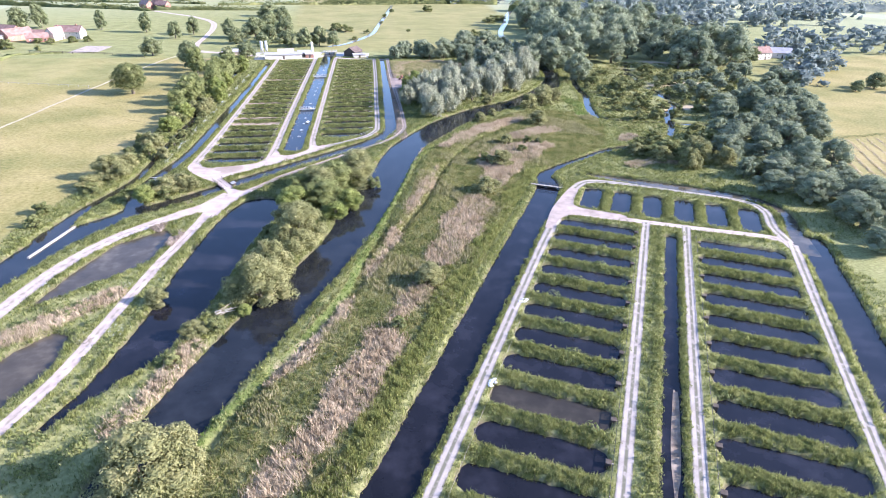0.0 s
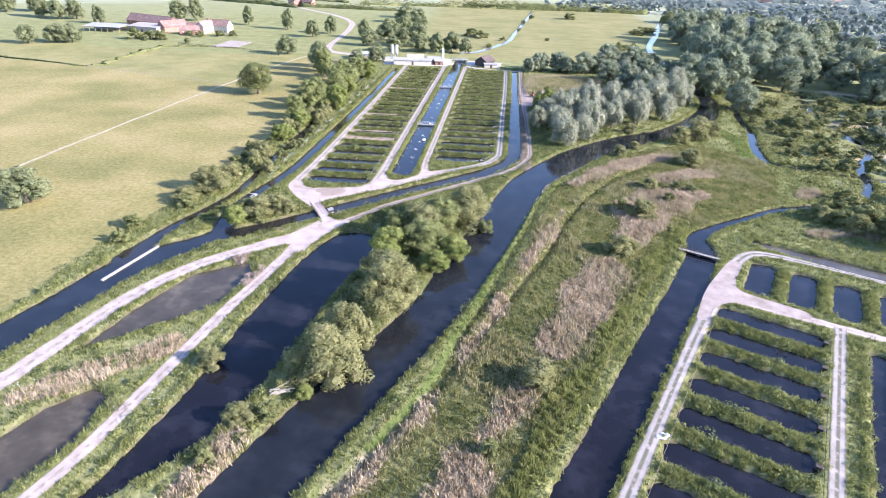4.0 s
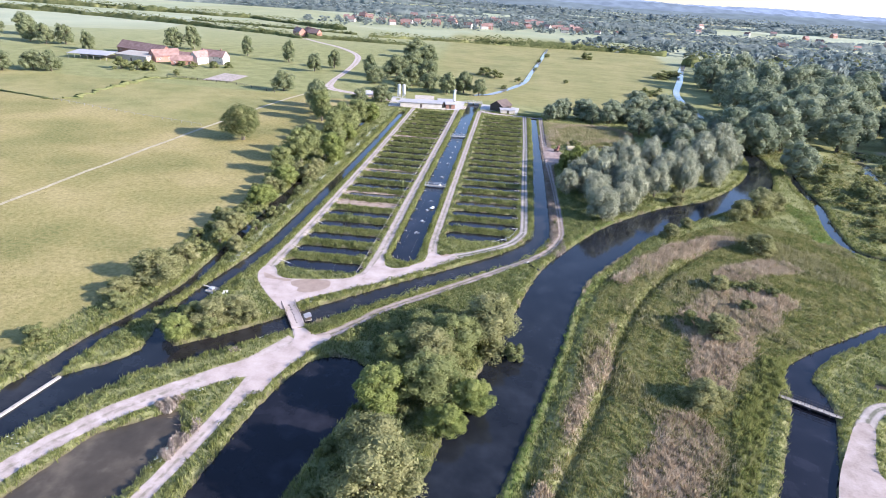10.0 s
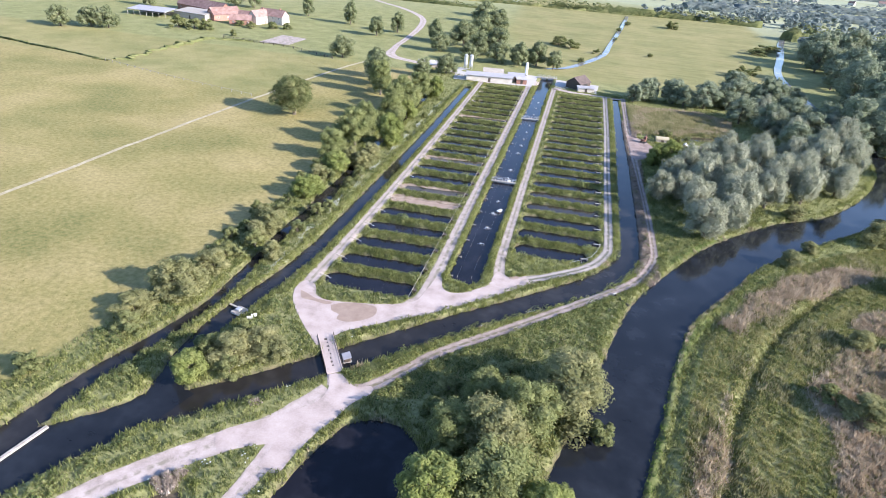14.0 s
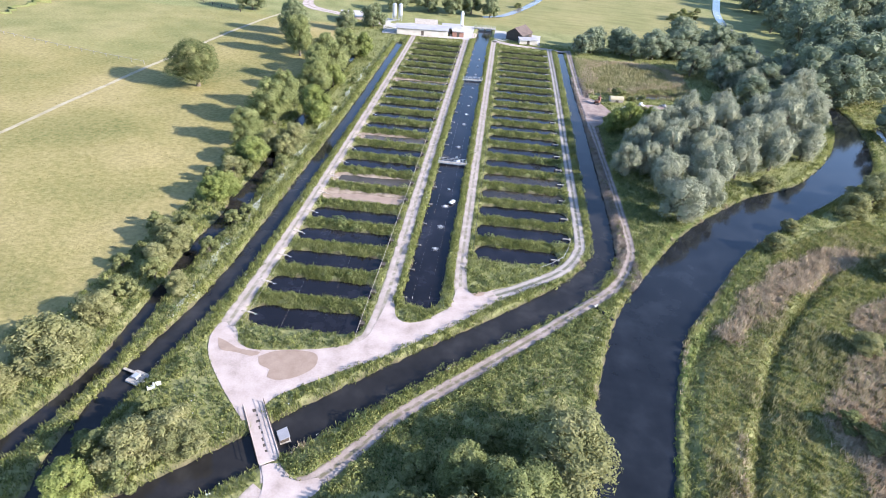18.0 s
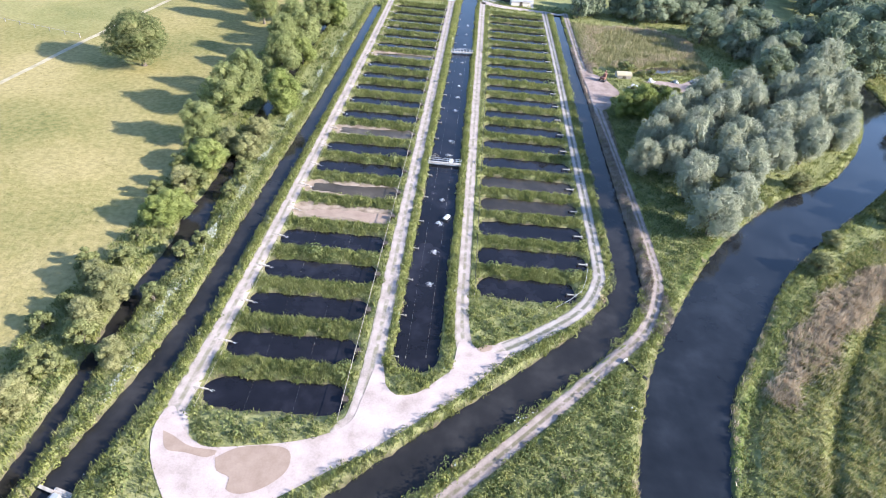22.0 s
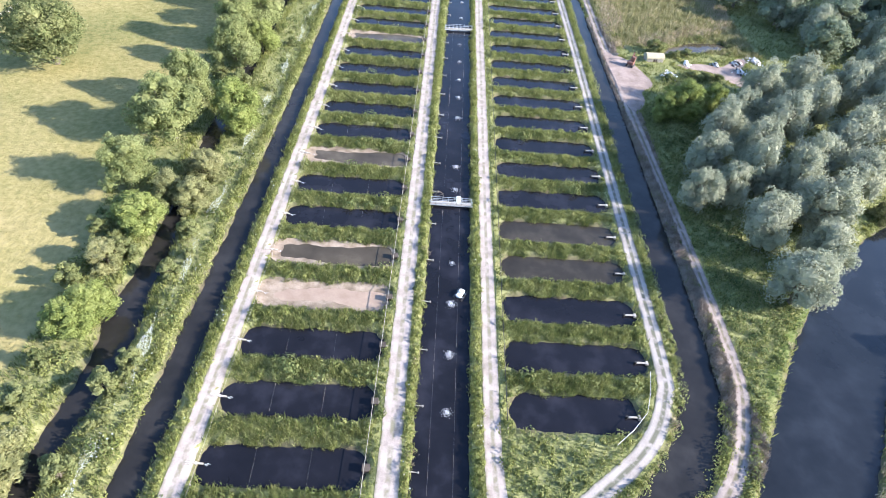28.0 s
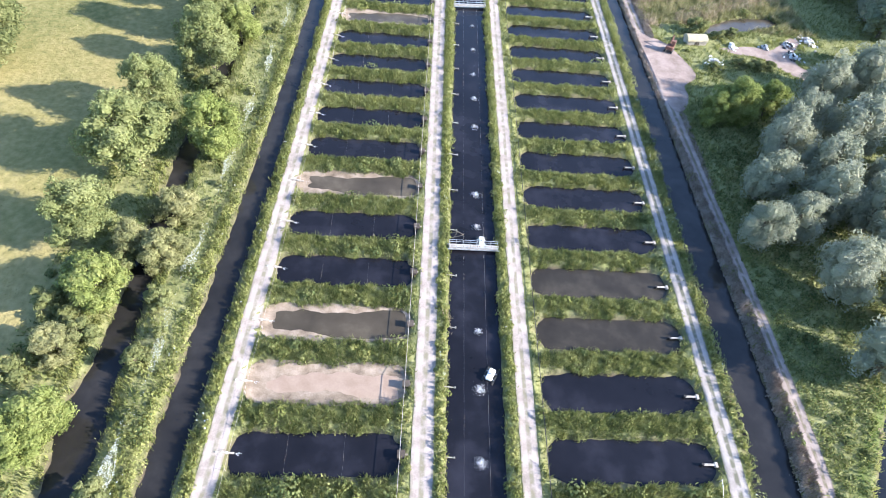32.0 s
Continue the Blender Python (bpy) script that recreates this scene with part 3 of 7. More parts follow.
ISLAND = [(-30, 40), (-24, 72), (-14, 95), (-1, 130), (7, 150), (13, 178), (19, 200), (33, 222), (52, 243), (70, 255), (95, 245), (93, 225), (84, 200), (64, 184), (54, 176),
          (44, 160), (24, 118), (8, 84), (-6, 54), (-14, 36)]
REEDS = [[(-20, 48, 6), (-14, 59, 5)], [(-10.5, 64, 6), (-5, 76, 8.5), (-1, 87, 7.5)], [(2.5, 93.5, 4), (5, 99, 5.5), (9, 105, 3)], [(13, 118, 6), (20, 133, 10), (28, 150, 9)],
         [(35, 166, 6), (38, 174, 10), (41, 184, 14), (49, 195, 15), (59, 202, 9)], [(50, 212, 4), (60, 218, 8), (72, 222, 6)], [(24, 205, 4), (34, 217, 6), (46, 229, 7), (60, 238, 5)],
         [(5, 138, 2), (11.5, 157, 2.4), (17, 174, 2), (19, 181, 1)], [(-20, 77, 1.6), (-13.4, 88, 1.8), (-5, 107, 1.6), (1, 124, 1.4), (3, 134, 1.2)], [(-40.5, 68, 3.5), (-36.5, 80, 4), (-34.5, 89, 3)],
         [(-72, 92, 4), (-63, 100, 5), (-56, 108, 3)], [(12, 334, 3), (13, 348, 4), (15, 366, 5), (24, 376, 5), (40, 377, 6), (50, 368, 6), (46, 352, 5), (34, 345, 4), (20, 337, 5)],
         [(134, 250, 6), (146, 257, 9), (158, 256, 6)], [(150, 303, 8), (168, 306, 12), (188, 305, 8)], [(180, 374, 8), (196, 366, 12), (212, 362, 8)], [(86, 179, 3), (95, 180.5, 5), (104, 179, 3)], [(94, 206, 3), (100, 212, 4)]]
LUSH = [[(-31, 56, 1.8), (-27, 67, 1.8), (-22.6, 76, 1.8), (-16.7, 85.5, 1.8), (-8.6, 104, 1.8), (-4.8, 121, 1.9), (-1.2, 134, 2), (2.4, 150, 2.2), (5.6, 162.5, 2.2), (8.3, 175, 2.2), (11.2, 187, 2), (16, 198, 1.6), (20, 205, 1.0)],
        [(14, 226, 1.4), (19, 234, 1.6), (31, 247, 1.6)], [(88, 285, 6), (94, 262, 7), (90, 245, 6)]]
FURROW = [[(-8, 100, 1.2), (4, 131, 1.2), (14.8, 158, 1.2), (20.4, 177, 1.2), (31.3, 201, 1.2), (44.5, 219.4, 1.2), (54, 231, 1.0)],
          [(-29.5, 57, 1.2), (-21.2, 76, 1.2), (-15.2, 86, 1.2), (-6.9, 105, 1.2), (-3.2, 121, 1.2), (0.8, 135, 1.3), (4.2, 150.5, 1.5), (7.4, 163, 1.6), (10.2, 175.2, 1.7), (13.4, 188, 1.7), (18, 199, 1.6), (23, 208, 1.2)]]
FIELD_EDGE = [(-92, -600), (-92, 140), (-87, 165), (-86, 200), (-84, 225), (-88, 260), (-88, 300), (-92, 345), (-95, 395), (-4300, 395), (-4300, -600)]
ISL = poly_sdf(PX, PY, ISLAND)
REE = np.full(PX.shape, 100.0)
for p in REEDS:
    REE = np.minimum(REE, strip_sdf(PX, PY, curve(p)))
LUS, FUR = np.full(PX.shape, 100.0), np.full(PX.shape, 100.0)
for p in LUSH:
    LUS = np.minimum(LUS, strip_sdf(PX, PY, curve(p)))
for p in FURROW:
    FUR = np.minimum(FUR, strip_sdf(PX, PY, curve(p)))
GZ = GZ - 1.0 * np.clip(0.55 - FUR / 1.9, 0, 1) * (WS > 1.5) * (TS > 1)
FLD = poly_sdf(PX, PY, FIELD_EDGE)
E_FIELD = poly_sdf(PX, PY, [(148, 96), (152, 146), (172, 198), (205, 242), (224, 289), (246, 363), (420, 420), (800, 300), (800, -200), (140, -200), (138, 90)])
N_FIELD = poly_sdf(PX, PY, [(-30, 425), (92, 425), (97, 560), (140, 690), (150, 900), (-100, 900), (-70, 560)])
wobble = 1.6 * np.sin(PX * 0.31) * np.sin(PY * 0.27 + 1) + 0.8 * np.sin(PX * 0.9 + PY * 0.5)
soft = lambda d, w: np.clip(0.5 - d / w, 0, 1)
zone = np.zeros((*PX.shape, 4))
zone[..., 0] = np.maximum(np.maximum(soft(FLD, 4), soft(E_FIELD, 8)), soft(N_FIELD, 12))
GREEN = poly_sdf(PX, PY, [(-420, 350), (-231, 332), (-143, 309), (-128, 395), (-200, 410), (-420, 440)])
zone[..., 0] *= 1 - 0.45 * soft(GREEN, 6) - 0.4 * soft(N_FIELD, 12)
zone[..., 1] = soft(REE + wobble, 1.6)
zone[..., 2] = soft(np.minimum(WS - 0.35, 0.0) + np.where(WS < 0.5, 0, 1), 0.8)
# fourth channel: paler, cooler field colours come in with distance from the farm
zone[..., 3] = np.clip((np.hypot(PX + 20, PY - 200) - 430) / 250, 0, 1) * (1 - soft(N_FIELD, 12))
ny, nx = PX.shape
q = np.arange(nx * ny).reshape(ny, nx)
faces = np.stack([q[:-1, :-1], q[:-1, 1:], q[1:, 1:], q[1:, :-1]], -1).reshape(-1, 4)


def ground_material():
    m = bpy.data.materials.new("valley_ground")
    m.use_nodes = True
    nt = m.node_tree
    p = nt.nodes["Principled BSDF"]
    p.inputs["Roughness"].default_value, p.inputs["Specular IOR Level"].default_value = 0.95, 0.1
    geo = nt.nodes.new("ShaderNodeNewGeometry")
    at = nt.nodes.new("ShaderNodeAttribute")
    at.attribute_name = "zone"
    sep = nt.nodes.new("ShaderNodeSeparateColor")
    nt.links.new(at.outputs["Color"], sep.inputs[0])

    def tex(scale, detail=5.0, stretch=None):
        n = nt.nodes.new("ShaderNodeTexNoise")
        n.inputs["Scale"].default_value, n.inputs["Detail"].default_value = scale, detail
        if stretch:
            mp = nt.nodes.new("ShaderNodeMapping")
            mp.inputs["Scale"].default_value, mp.inputs["Rotation"].default_value = stretch[0], stretch[1]
            nt.links.new(geo.outputs["Position"], mp.inputs[0])
            nt.links.new(mp.outputs[0], n.inputs["Vector"])
        else:
            nt.links.new(geo.outputs["Position"], n.inputs["Vector"])
        return n.outputs[0]

    def ramp(fac, cols, lo=0.3, hi=0.7):
        r = nt.nodes.new("ShaderNodeValToRGB")
        while len(r.color_ramp.elements) < len(cols):
            r.color_ramp.elements.new(0.5)
        for i, c in enumerate(cols):
            r.color_ramp.elements[i].position, r.color_ramp.elements[i].color = lo + (hi - lo) * i / (len(cols) - 1), (*c, 1)
        nt.links.new(fac, r.inputs[0])
        return r.outputs[0]

    def blend(fac, a, b, mode="MIX"):
        x = nt.nodes.new("ShaderNodeMix")
        x.data_type, x.blend_type = "RGBA", mode
        if isinstance(fac, float):
            x.inputs[0].default_value = fac
        else:
            nt.links.new(fac, x.inputs[0])
        nt.links.new(a, x.inputs[6])
        nt.links.new(b, x.inputs[7])
        return x.outputs[2]

    rough = blend(0.5, ramp(tex(0.12), [(0.115, 0.13, 0.05), (0.2, 0.205, 0.082), (0.28, 0.265, 0.125)]), ramp(tex(1.4), [(0.09, 0.1, 0.04), (0.2, 0.21, 0.085), (0.32, 0.305, 0.15)]))
    pasture = blend(0.33, ramp(tex(0.03, 9), [(0.138, 0.14, 0.046), (0.238, 0.207, 0.08), (0.325, 0.264, 0.122)], 0.34, 0.66), ramp(tex(0.9, 10), [(0.07, 0.08, 0.026), (0.237, 0.206, 0.083), (0.38, 0.315, 0.152)]))
    reed = ramp(tex(0.9), [(0.2, 0.16, 0.09), (0.36, 0.29, 0.19), (0.46, 0.38, 0.27)])
    mud = ramp(tex(0.7), [(0.05, 0.042, 0.03), (0.1, 0.08, 0.055)])
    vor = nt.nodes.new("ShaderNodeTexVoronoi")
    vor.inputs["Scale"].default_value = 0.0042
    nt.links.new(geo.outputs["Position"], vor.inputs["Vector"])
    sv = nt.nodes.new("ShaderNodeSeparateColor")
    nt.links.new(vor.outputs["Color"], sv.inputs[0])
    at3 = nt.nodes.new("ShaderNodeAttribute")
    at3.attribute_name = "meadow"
    # dark streaks paint the shading of ridge and furrow into the meadow colour
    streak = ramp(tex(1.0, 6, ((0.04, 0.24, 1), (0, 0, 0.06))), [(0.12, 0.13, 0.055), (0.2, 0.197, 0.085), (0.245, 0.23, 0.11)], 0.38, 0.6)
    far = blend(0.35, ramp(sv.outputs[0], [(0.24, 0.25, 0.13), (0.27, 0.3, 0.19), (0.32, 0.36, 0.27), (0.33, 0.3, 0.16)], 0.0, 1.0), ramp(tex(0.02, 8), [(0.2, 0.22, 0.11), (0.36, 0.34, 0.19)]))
    at2 = nt.nodes.new("ShaderNodeAttribute")
    at2.attribute_name = "lush"
    lush = ramp(tex(0.6, 6), [(0.06, 0.082, 0.024), (0.095, 0.122, 0.036), (0.14, 0.16, 0.052)])
    col = blend(sep.outputs[0], rough, pasture)
    col = blend(at2.outputs["Fac"], col, lush)
    col = blend(at3.outputs["Fac"], col, streak)
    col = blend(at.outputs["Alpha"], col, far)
    col = blend(sep.outputs[1], col, reed)
    col = blend(sep.outputs[2], col, mud)
    nt.links.new(col, p.inputs["Base Color"])
    b = nt.nodes.new("ShaderNodeBump")
    b.inputs["Strength"].default_value, b.inputs["Distance"].default_value = 0.7, 0.25
    nt.links.new(tex(1.9, 10), b.inputs["Height"])
    nt.links.new(b.outputs[0], p.inputs["Normal"])
    return m


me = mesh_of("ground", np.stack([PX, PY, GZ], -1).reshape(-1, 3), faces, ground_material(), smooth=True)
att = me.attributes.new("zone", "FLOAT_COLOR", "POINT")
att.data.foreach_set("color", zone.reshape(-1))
att = me.attributes.new("meadow", "FLOAT", "POINT")
att.data.foreach_set("value", (soft(N_FIELD, 12) * 0.3).reshape(-1))
att = me.attributes.new("lush", "FLOAT", "POINT")
att.data.foreach_set("value", soft(LUS, 1.2).reshape(-1))
tagged(new("ground", me), "flat green valley floor with pasture and rough meadow", "ground", kind="structure")


def ribbon(c, extra, z, name, mat, drape=False, smooth=True):
    """A flat strip along a line; draped strips follow the ground a little above it."""
    c = np.asarray(c)
    if not drape:                                    # carry water to the rounded ends of its bed
        tip = lambda a, b: np.array([[*(a[:2] + (a - b)[:2] / np.linalg.norm((a - b)[:2]) * a[2] * 0.55), a[2]]])
        c = np.concatenate([tip(c[0], c[1]), c, tip(c[-1], c[-2])])
    t = np.gradient(c[:, :2], axis=0)
    t /= np.linalg.norm(t, axis=1)[:, None] + 1e-9
    n = np.stack([-t[:, 1], t[:, 0]], 1)
    cols = np.linspace(-0.5, 0.5, 9)
    w = c[:, 2:3] + extra
    v = np.concatenate([np.concatenate([c[:, :2] + n * w * s, np.zeros((len(c), 1))], 1) for s in cols])
    if drape:
        jit = 1 + 0.05 * np.sin(np.arange(len(c)) * 1.1) * np.sin(np.arange(len(c)) * 0.37)
        v = np.concatenate([np.concatenate([c[:, :2] + n * w * s * jit[:, None], np.zeros((len(c), 1))], 1) for s in cols])
        v[:, 2] = np.maximum(sample(GZ, v[:, 0], v[:, 1]), -0.25) + z
    else:
        v[:, 2] = z
    k = len(c)
    g = np.arange(len(cols) * k).reshape(len(cols), k)
    f = np.stack([g[:-1, :-1], g[:-1, 1:], g[1:, 1:], g[1:, :-1]], -1).reshape(-1, 4)
    me = mesh_of(name, v, f[:, ::-1], mat, smooth=smooth)
    att = me.attributes.new("across", "FLOAT", "POINT")
    att.data.foreach_set("value", np.repeat(cols * 2, k))
    return me


for i, (name, (mat, pts)) in enumerate(RIVERS.items()):
    tagged(new("water_" + name, ribbon(RIVER_C[name], 1.6, WATER_Z + 0.004 * i, "water", mat)), "calm dark water reflecting the sky between green banks", "water", kind="structure")
for name, pts in FAR_WATER.items():
    tagged(new("water_" + name, ribbon(curve(pts, 4.0), 0.0, 0.35, "water", M_FAR)), "stream winding through meadows, painted pale for the mirrored sky", "water", kind="structure")
for name, p in POOLS.items():
    bm = bmesh.new()
    cx, cy = np.mean(p, 0)
    bm.faces.new([bm.verts.new((cx + (x - cx) * 1.06, cy + (y - cy) * 1.06, WATER_Z)) for x, y in p])
    bm.normal_update()
    for f in bm.faces:
        if f.normal.z < 0:
            f.normal_flip()
    me = bpy.data.meshes.new("water")
    bm.to_mesh(me), bm.free()
    me.materials.append(M_BROWN)
    tagged(new("water_" + name, me), "murky grey-brown pond water", "water", kind="structure")
for i, (name, (mat, pts)) in enumerate(TRACKS.items()):
    c = curve(pts, 1.0)
    tagged(new("road_" + name, ribbon(c, 0.0, 0.05 + 0.004 * (i % 5), "road", mat, True)),
           "white compacted chalk track with wheel ruts" if mat in (M_CHALK, M_RUTTED, M_LANE) else "pale brown dirt track with wheel ruts", "track", kind="structure")


def outline_patch(name, c, z, mat):
    """A flat sheet inside a closed outline."""
    bm = bmesh.new()
    f = bm.faces.new([bm.verts.new((x, y, z)) for x, y in c])
    f.normal_update()
    if f.normal.z < 0:
        f.normal_flip()
    bmesh.ops.triangulate(bm, faces=[f])
    me = bpy.data.meshes.new(name)
    bm.to_mesh(me), bm.free()
    me.materials.append(mat)
    return new(name, me)


for name, (mat, _) in APRONS.items():
    tagged(outline_patch("pavement_" + name, APRON_C[name], 0.09, mat), "wide trodden white chalk hardstanding" if mat in (M_APRON, M_WORN) else "trampled pinkish-brown earth yard", "yard", kind="structure")


def pond_water(hx, hy):
    bm = bmesh.new()
    r = min(hx, hy) * 0.45
    ring = []
    for sx, sy, a0 in ((1, 1, 0), (-1, 1, 90), (-1, -1, 180), (1, -1, 270)):
        for k in range(4):
            a = radians(a0 + 30 * k)
            ring.append(bm.verts.new((sx * (hx - r) + r * math.cos(a), sy * (hy - r) + r * math.sin(a), 0)))
    bm.faces.new(ring)
    me = bpy.data.meshes.new("pond_water")
    bm.to_mesh(me), bm.free()
    return me


WATERS = {}
for name, x, y, hx, hy, a, state in PONDS:
    key = (hx, hy, state)
    if key not in WATERS:
        me = pond_water(hx - 0.6, hy - 0.3) if state in ("dry", "low") else pond_water(hx + 0.5, hy + 0.5)
        me.materials.append({"dry": M_PUDDLE, "low": M_BROWN, "silty": M_SILT}.get(state, M_WATER))
        WATERS[key] = me
    dry = state in ("dry", "low")
    ob = new("water_pond", WATERS[key])
    ob.matrix_basis = pose(x, y, {"dry": -0.55, "low": -0.48}.get(state, WATER_Z), 0, 0, math.degrees(a))
    tagged(ob, {"dry": "shallow muddy puddle left in a drained pond", "low": "shallow brown water in a half-drained pond", "silty": "brown silty water in a fish pond"}.get(state, "dark still water in a fish pond"),
           "pond", "fish ponds", "structure")
    if dry:                                          # the exposed bed, a shallow pan
        nxp, nyp = 56, 17
        us, vs = np.meshgrid(np.linspace(-1, 1, nxp), np.linspace(-1, 1, nyp))
        rr = np.maximum(np.abs(us) ** 9, np.abs(vs + 0.12 * np.sin(us * 4 + y)) ** 2.4)
        zz = -0.6 + 0.36 * np.clip(rr, 0, 1.1) - 0.07 * us + 0.03 * np.sin(us * 9 + vs * 5 + y) * np.sin(vs * 4 + us * 6) + 0.008 * np.sin(us * 31 - vs * 9)
        g = np.arange(nxp * nyp).reshape(nyp, nxp)
        wv = 1 + 0.03 * np.sin(us * 11 + y)
        bed = mesh_of("pond_bed", np.stack([us * (hx + 0.4), vs * (hy + 0.4) * wv * (1.001 - 0.75 * np.abs(us) ** 12), zz], -1).reshape(-1, 3),
                      np.stack([g[:-1, :-1], g[:-1, 1:], g[1:, 1:], g[1:, :-1]], -1).reshape(-1, 4), M_SAND, smooth=True)
        ob = new("ground_pond_bed", bed)
        ob.matrix_basis = pose(x, y, 0, 0, 0, math.degrees(a))
        tagged(ob, "dry sandy bed of a drained fish pond", "pond bed", kind="structure")


# ---- grass, herbs and reeds ----
def blades(x, y, z, tall, wide, seed, lean=0.35, each=3):
    """Single-triangle leaves in tufts of a few at each place."""
    r = np.random.default_rng(seed)
    x, y, z = (np.repeat(np.asarray(a, float), each) for a in (x, y, z))
    k = len(x)
    x, y = x + r.normal(0, wide * 1.2, k), y + r.normal(0, wide * 1.2, k)
    a = r.uniform(0, 2 * math.pi, k)
    lump = np.clip(0.8 + 0.5 * np.sin(x * 1.9 + 1.4 * np.sin(y * 1.3)) * np.sin(y * 2.1 + 1.2 * np.sin(x * 1.1)), 0.35, 1.4)
    h = tall * lump * r.uniform(0.6, 1.3, k)
    w = wide * r.uniform(0.6, 1.3, k)
    b = r.uniform(0, 2 * math.pi, k)
    l = lean * h * r.uniform(0.2, 1.5, k)
    dx, dy = np.cos(a) * w / 2, np.sin(a) * w / 2
    v = np.empty((k, 3, 3))
    v[:, 0] = np.stack([x - dx, y - dy, z - 0.05], 1)
    v[:, 1] = np.stack([x + dx, y + dy, z - 0.05], 1)
    v[:, 2] = np.stack([x + np.cos(b) * l, y + np.sin(b) * l, z + h], 1)
    return v.reshape(-1, 3), np.arange(3 * k).reshape(-1, 3)


def scatter(n, x0, x1, y0, y1, keep, seed):
    r = np.random.default_rng(seed)
    x, y = r.uniform(x0, x1, n), r.uniform(y0, y1, n)
    m = keep(x, y)
    x, y = x[m], y[m]
    return x, y, sample(GZ, x, y)


def stuff(name, label, category, xyz, mat, tall, wide, seed, lean=0.35, each=3):
    v, f = blades(*xyz, tall, wide, seed, lean, each)
    return tagged(new(name, mesh_of(name, v, f, mat)), label, category, kind="stuff")


def patchy(x, y, f=0.12, p=0.0):
    return np.sin(x * f + p) * np.sin(y * f * 1.2 + 2 * p) + 0.5 * np.sin(x * f * 2.7 + y * f * 1.9 + p)


land_ok = lambda x, y: (sample(WS, x, y) > 0.15) & (sample(TS, x, y) > 0.25)
in_isl = lambda x, y: sample(ISL, x, y) < 0
in_reed = lambda x, y: sample(REE, x, y) + 1.6 * np.sin(x * 0.31) * np.sin(y * 0.27 + 1) + np.random.default_rng(len(x)).normal(0, 0.5, len(x)) < 0
in_field = lambda x, y: sample(FLD, x, y) < -1
weedy = lambda x, y: (x > 6.5) & (x < 10.4) & (y > 222) & (y < 350) & (patchy(x, y, 0.5, 0.2) < 0.55)
edge = lambda x, y: ~weedy(x, y) & (sample(LUS, x, y) > 0.2) & (sample(WR, x, y) > -0.1) & (sample(WR, x, y) < 2.0) & (sample(TS, x, y) > 0.15) & (sample(WS, x, y) > 0)
verge = lambda x, y: ~weedy(x, y) & (sample(TS, x, y) > 0.1) & (sample(TS, x, y) < 1.6) & (sample(WS, x, y) > 0) & ~in_field(x, y)
short = lambda x, y: sample(LUS, x, y) < 0
furrow = lambda x, y: sample(FUR, x, y) < 0.2

stuff("bank_herbs", "rough yellow-green herbs lining canals and ponds", "bank plants", scatter(640000, -96, 128, 36, 398, lambda x, y: edge(x, y) & (patchy(x, y, 0.2) > -0.2), 1), M_HERB, 0.7, 0.145, 2)
stuff("bank_grass", "tall green grass along the water's edge", "bank grass", scatter(560000, -96, 128, 36, 398, lambda x, y: edge(x, y) & (patchy(x, y, 0.2) < 0.3), 3), M_GRASS, 0.75, 0.13, 4)
stuff("verge_herbs", "ragged green and yellow weeds along the tracks", "verge plants", scatter(560000, -96, 128, 36, 398, lambda x, y: verge(x, y), 15), M_HERB, 0.48, 0.13, 16)
stuff("meadow_grass", "rough green meadow grass on the river island", "meadow grass", scatter(560000, -32, 98, 38, 258, lambda x, y: in_isl(x, y) & land_ok(x, y) & (~in_reed(x, y) | (patchy(x, y, 1.1) > 0.7)) & ~short(x, y), 5), M_MEADOW, 0.52, 0.125, 6)
stuff("lush_grass", "bright green short grass beside the river", "grass", scatter(260000, -32, 98, 38, 290, lambda x, y: land_ok(x, y) & short(x, y), 17), M_LUSH, 0.3, 0.16, 18)
stuff("reed_bed", "dry straw-coloured reeds in patches", "reeds", scatter(1000000, -76, 110, 38, 390, lambda x, y: in_reed(x, y) & land_ok(x, y) & ~short(x, y), 7), M_REED, 1.0, 0.15, 8, 0.45)
stuff("reed_fringe", "mixed green and straw reeds in the meadow", "reeds", scatter(170000, -32, 98, 38, 258, lambda x, y: in_isl(x, y) & land_ok(x, y) & ~short(x, y) & ~furrow(x, y) & (patchy(x, y, 0.09, 1.0) > 0.35), 9), M_REEDG, 1.0, 0.17, 10, 0.25)
stuff("reed_edge", "pale straw reeds fringing the river bank", "reeds", scatter(420000, -45, 98, 38, 262, lambda x, y: (sample(WR, x, y) > -0.3) & (sample(WR, x, y) < 0.8) & ((sample(ISL, x, y) < 3.5) | (patchy(x, y, 0.3, 2.0) > 0.9)) & (x < 30 + (y - 200) * 1.1) & (patchy(x, y, 0.4, 0.9) > -0.25), 27), M_REED, 0.8, 0.13, 28, 0.5)
stuff("pasture_tussocks", "small uneven tussocks of grazed pasture grass", "pasture grass", scatter(36000, -175, -86, 110, 395, lambda x, y: in_field(x, y) & (sample(TS, x, y) > 0.6) & (patchy(x, y, 0.5, 0.3) > 0.0), 29), M_PASTURE, 0.12, 0.22, 30, 1.2)
wild = lambda x, y: land_ok(x, y) & ~in_field(x, y) & (sample(ISL, x, y) > 0) & (sample(WR, x, y) > 1.2) & (sample(WS, x, y) > 0.3)
stuff("rough_herbage", "rank green nettles and herbs between the waters", "rough herbage", scatter(95000, -92, 110, 40, 240, wild, 11), M_GRASS, 0.7, 0.155, 12, 0.5)
stuff("rough_herbage", "rank green herbs and grass beside the tracks", "rough herbage", scatter(120000, -92, 128, 120, 398, wild, 13), M_GRASS, 0.72, 0.155, 14, 0.5)


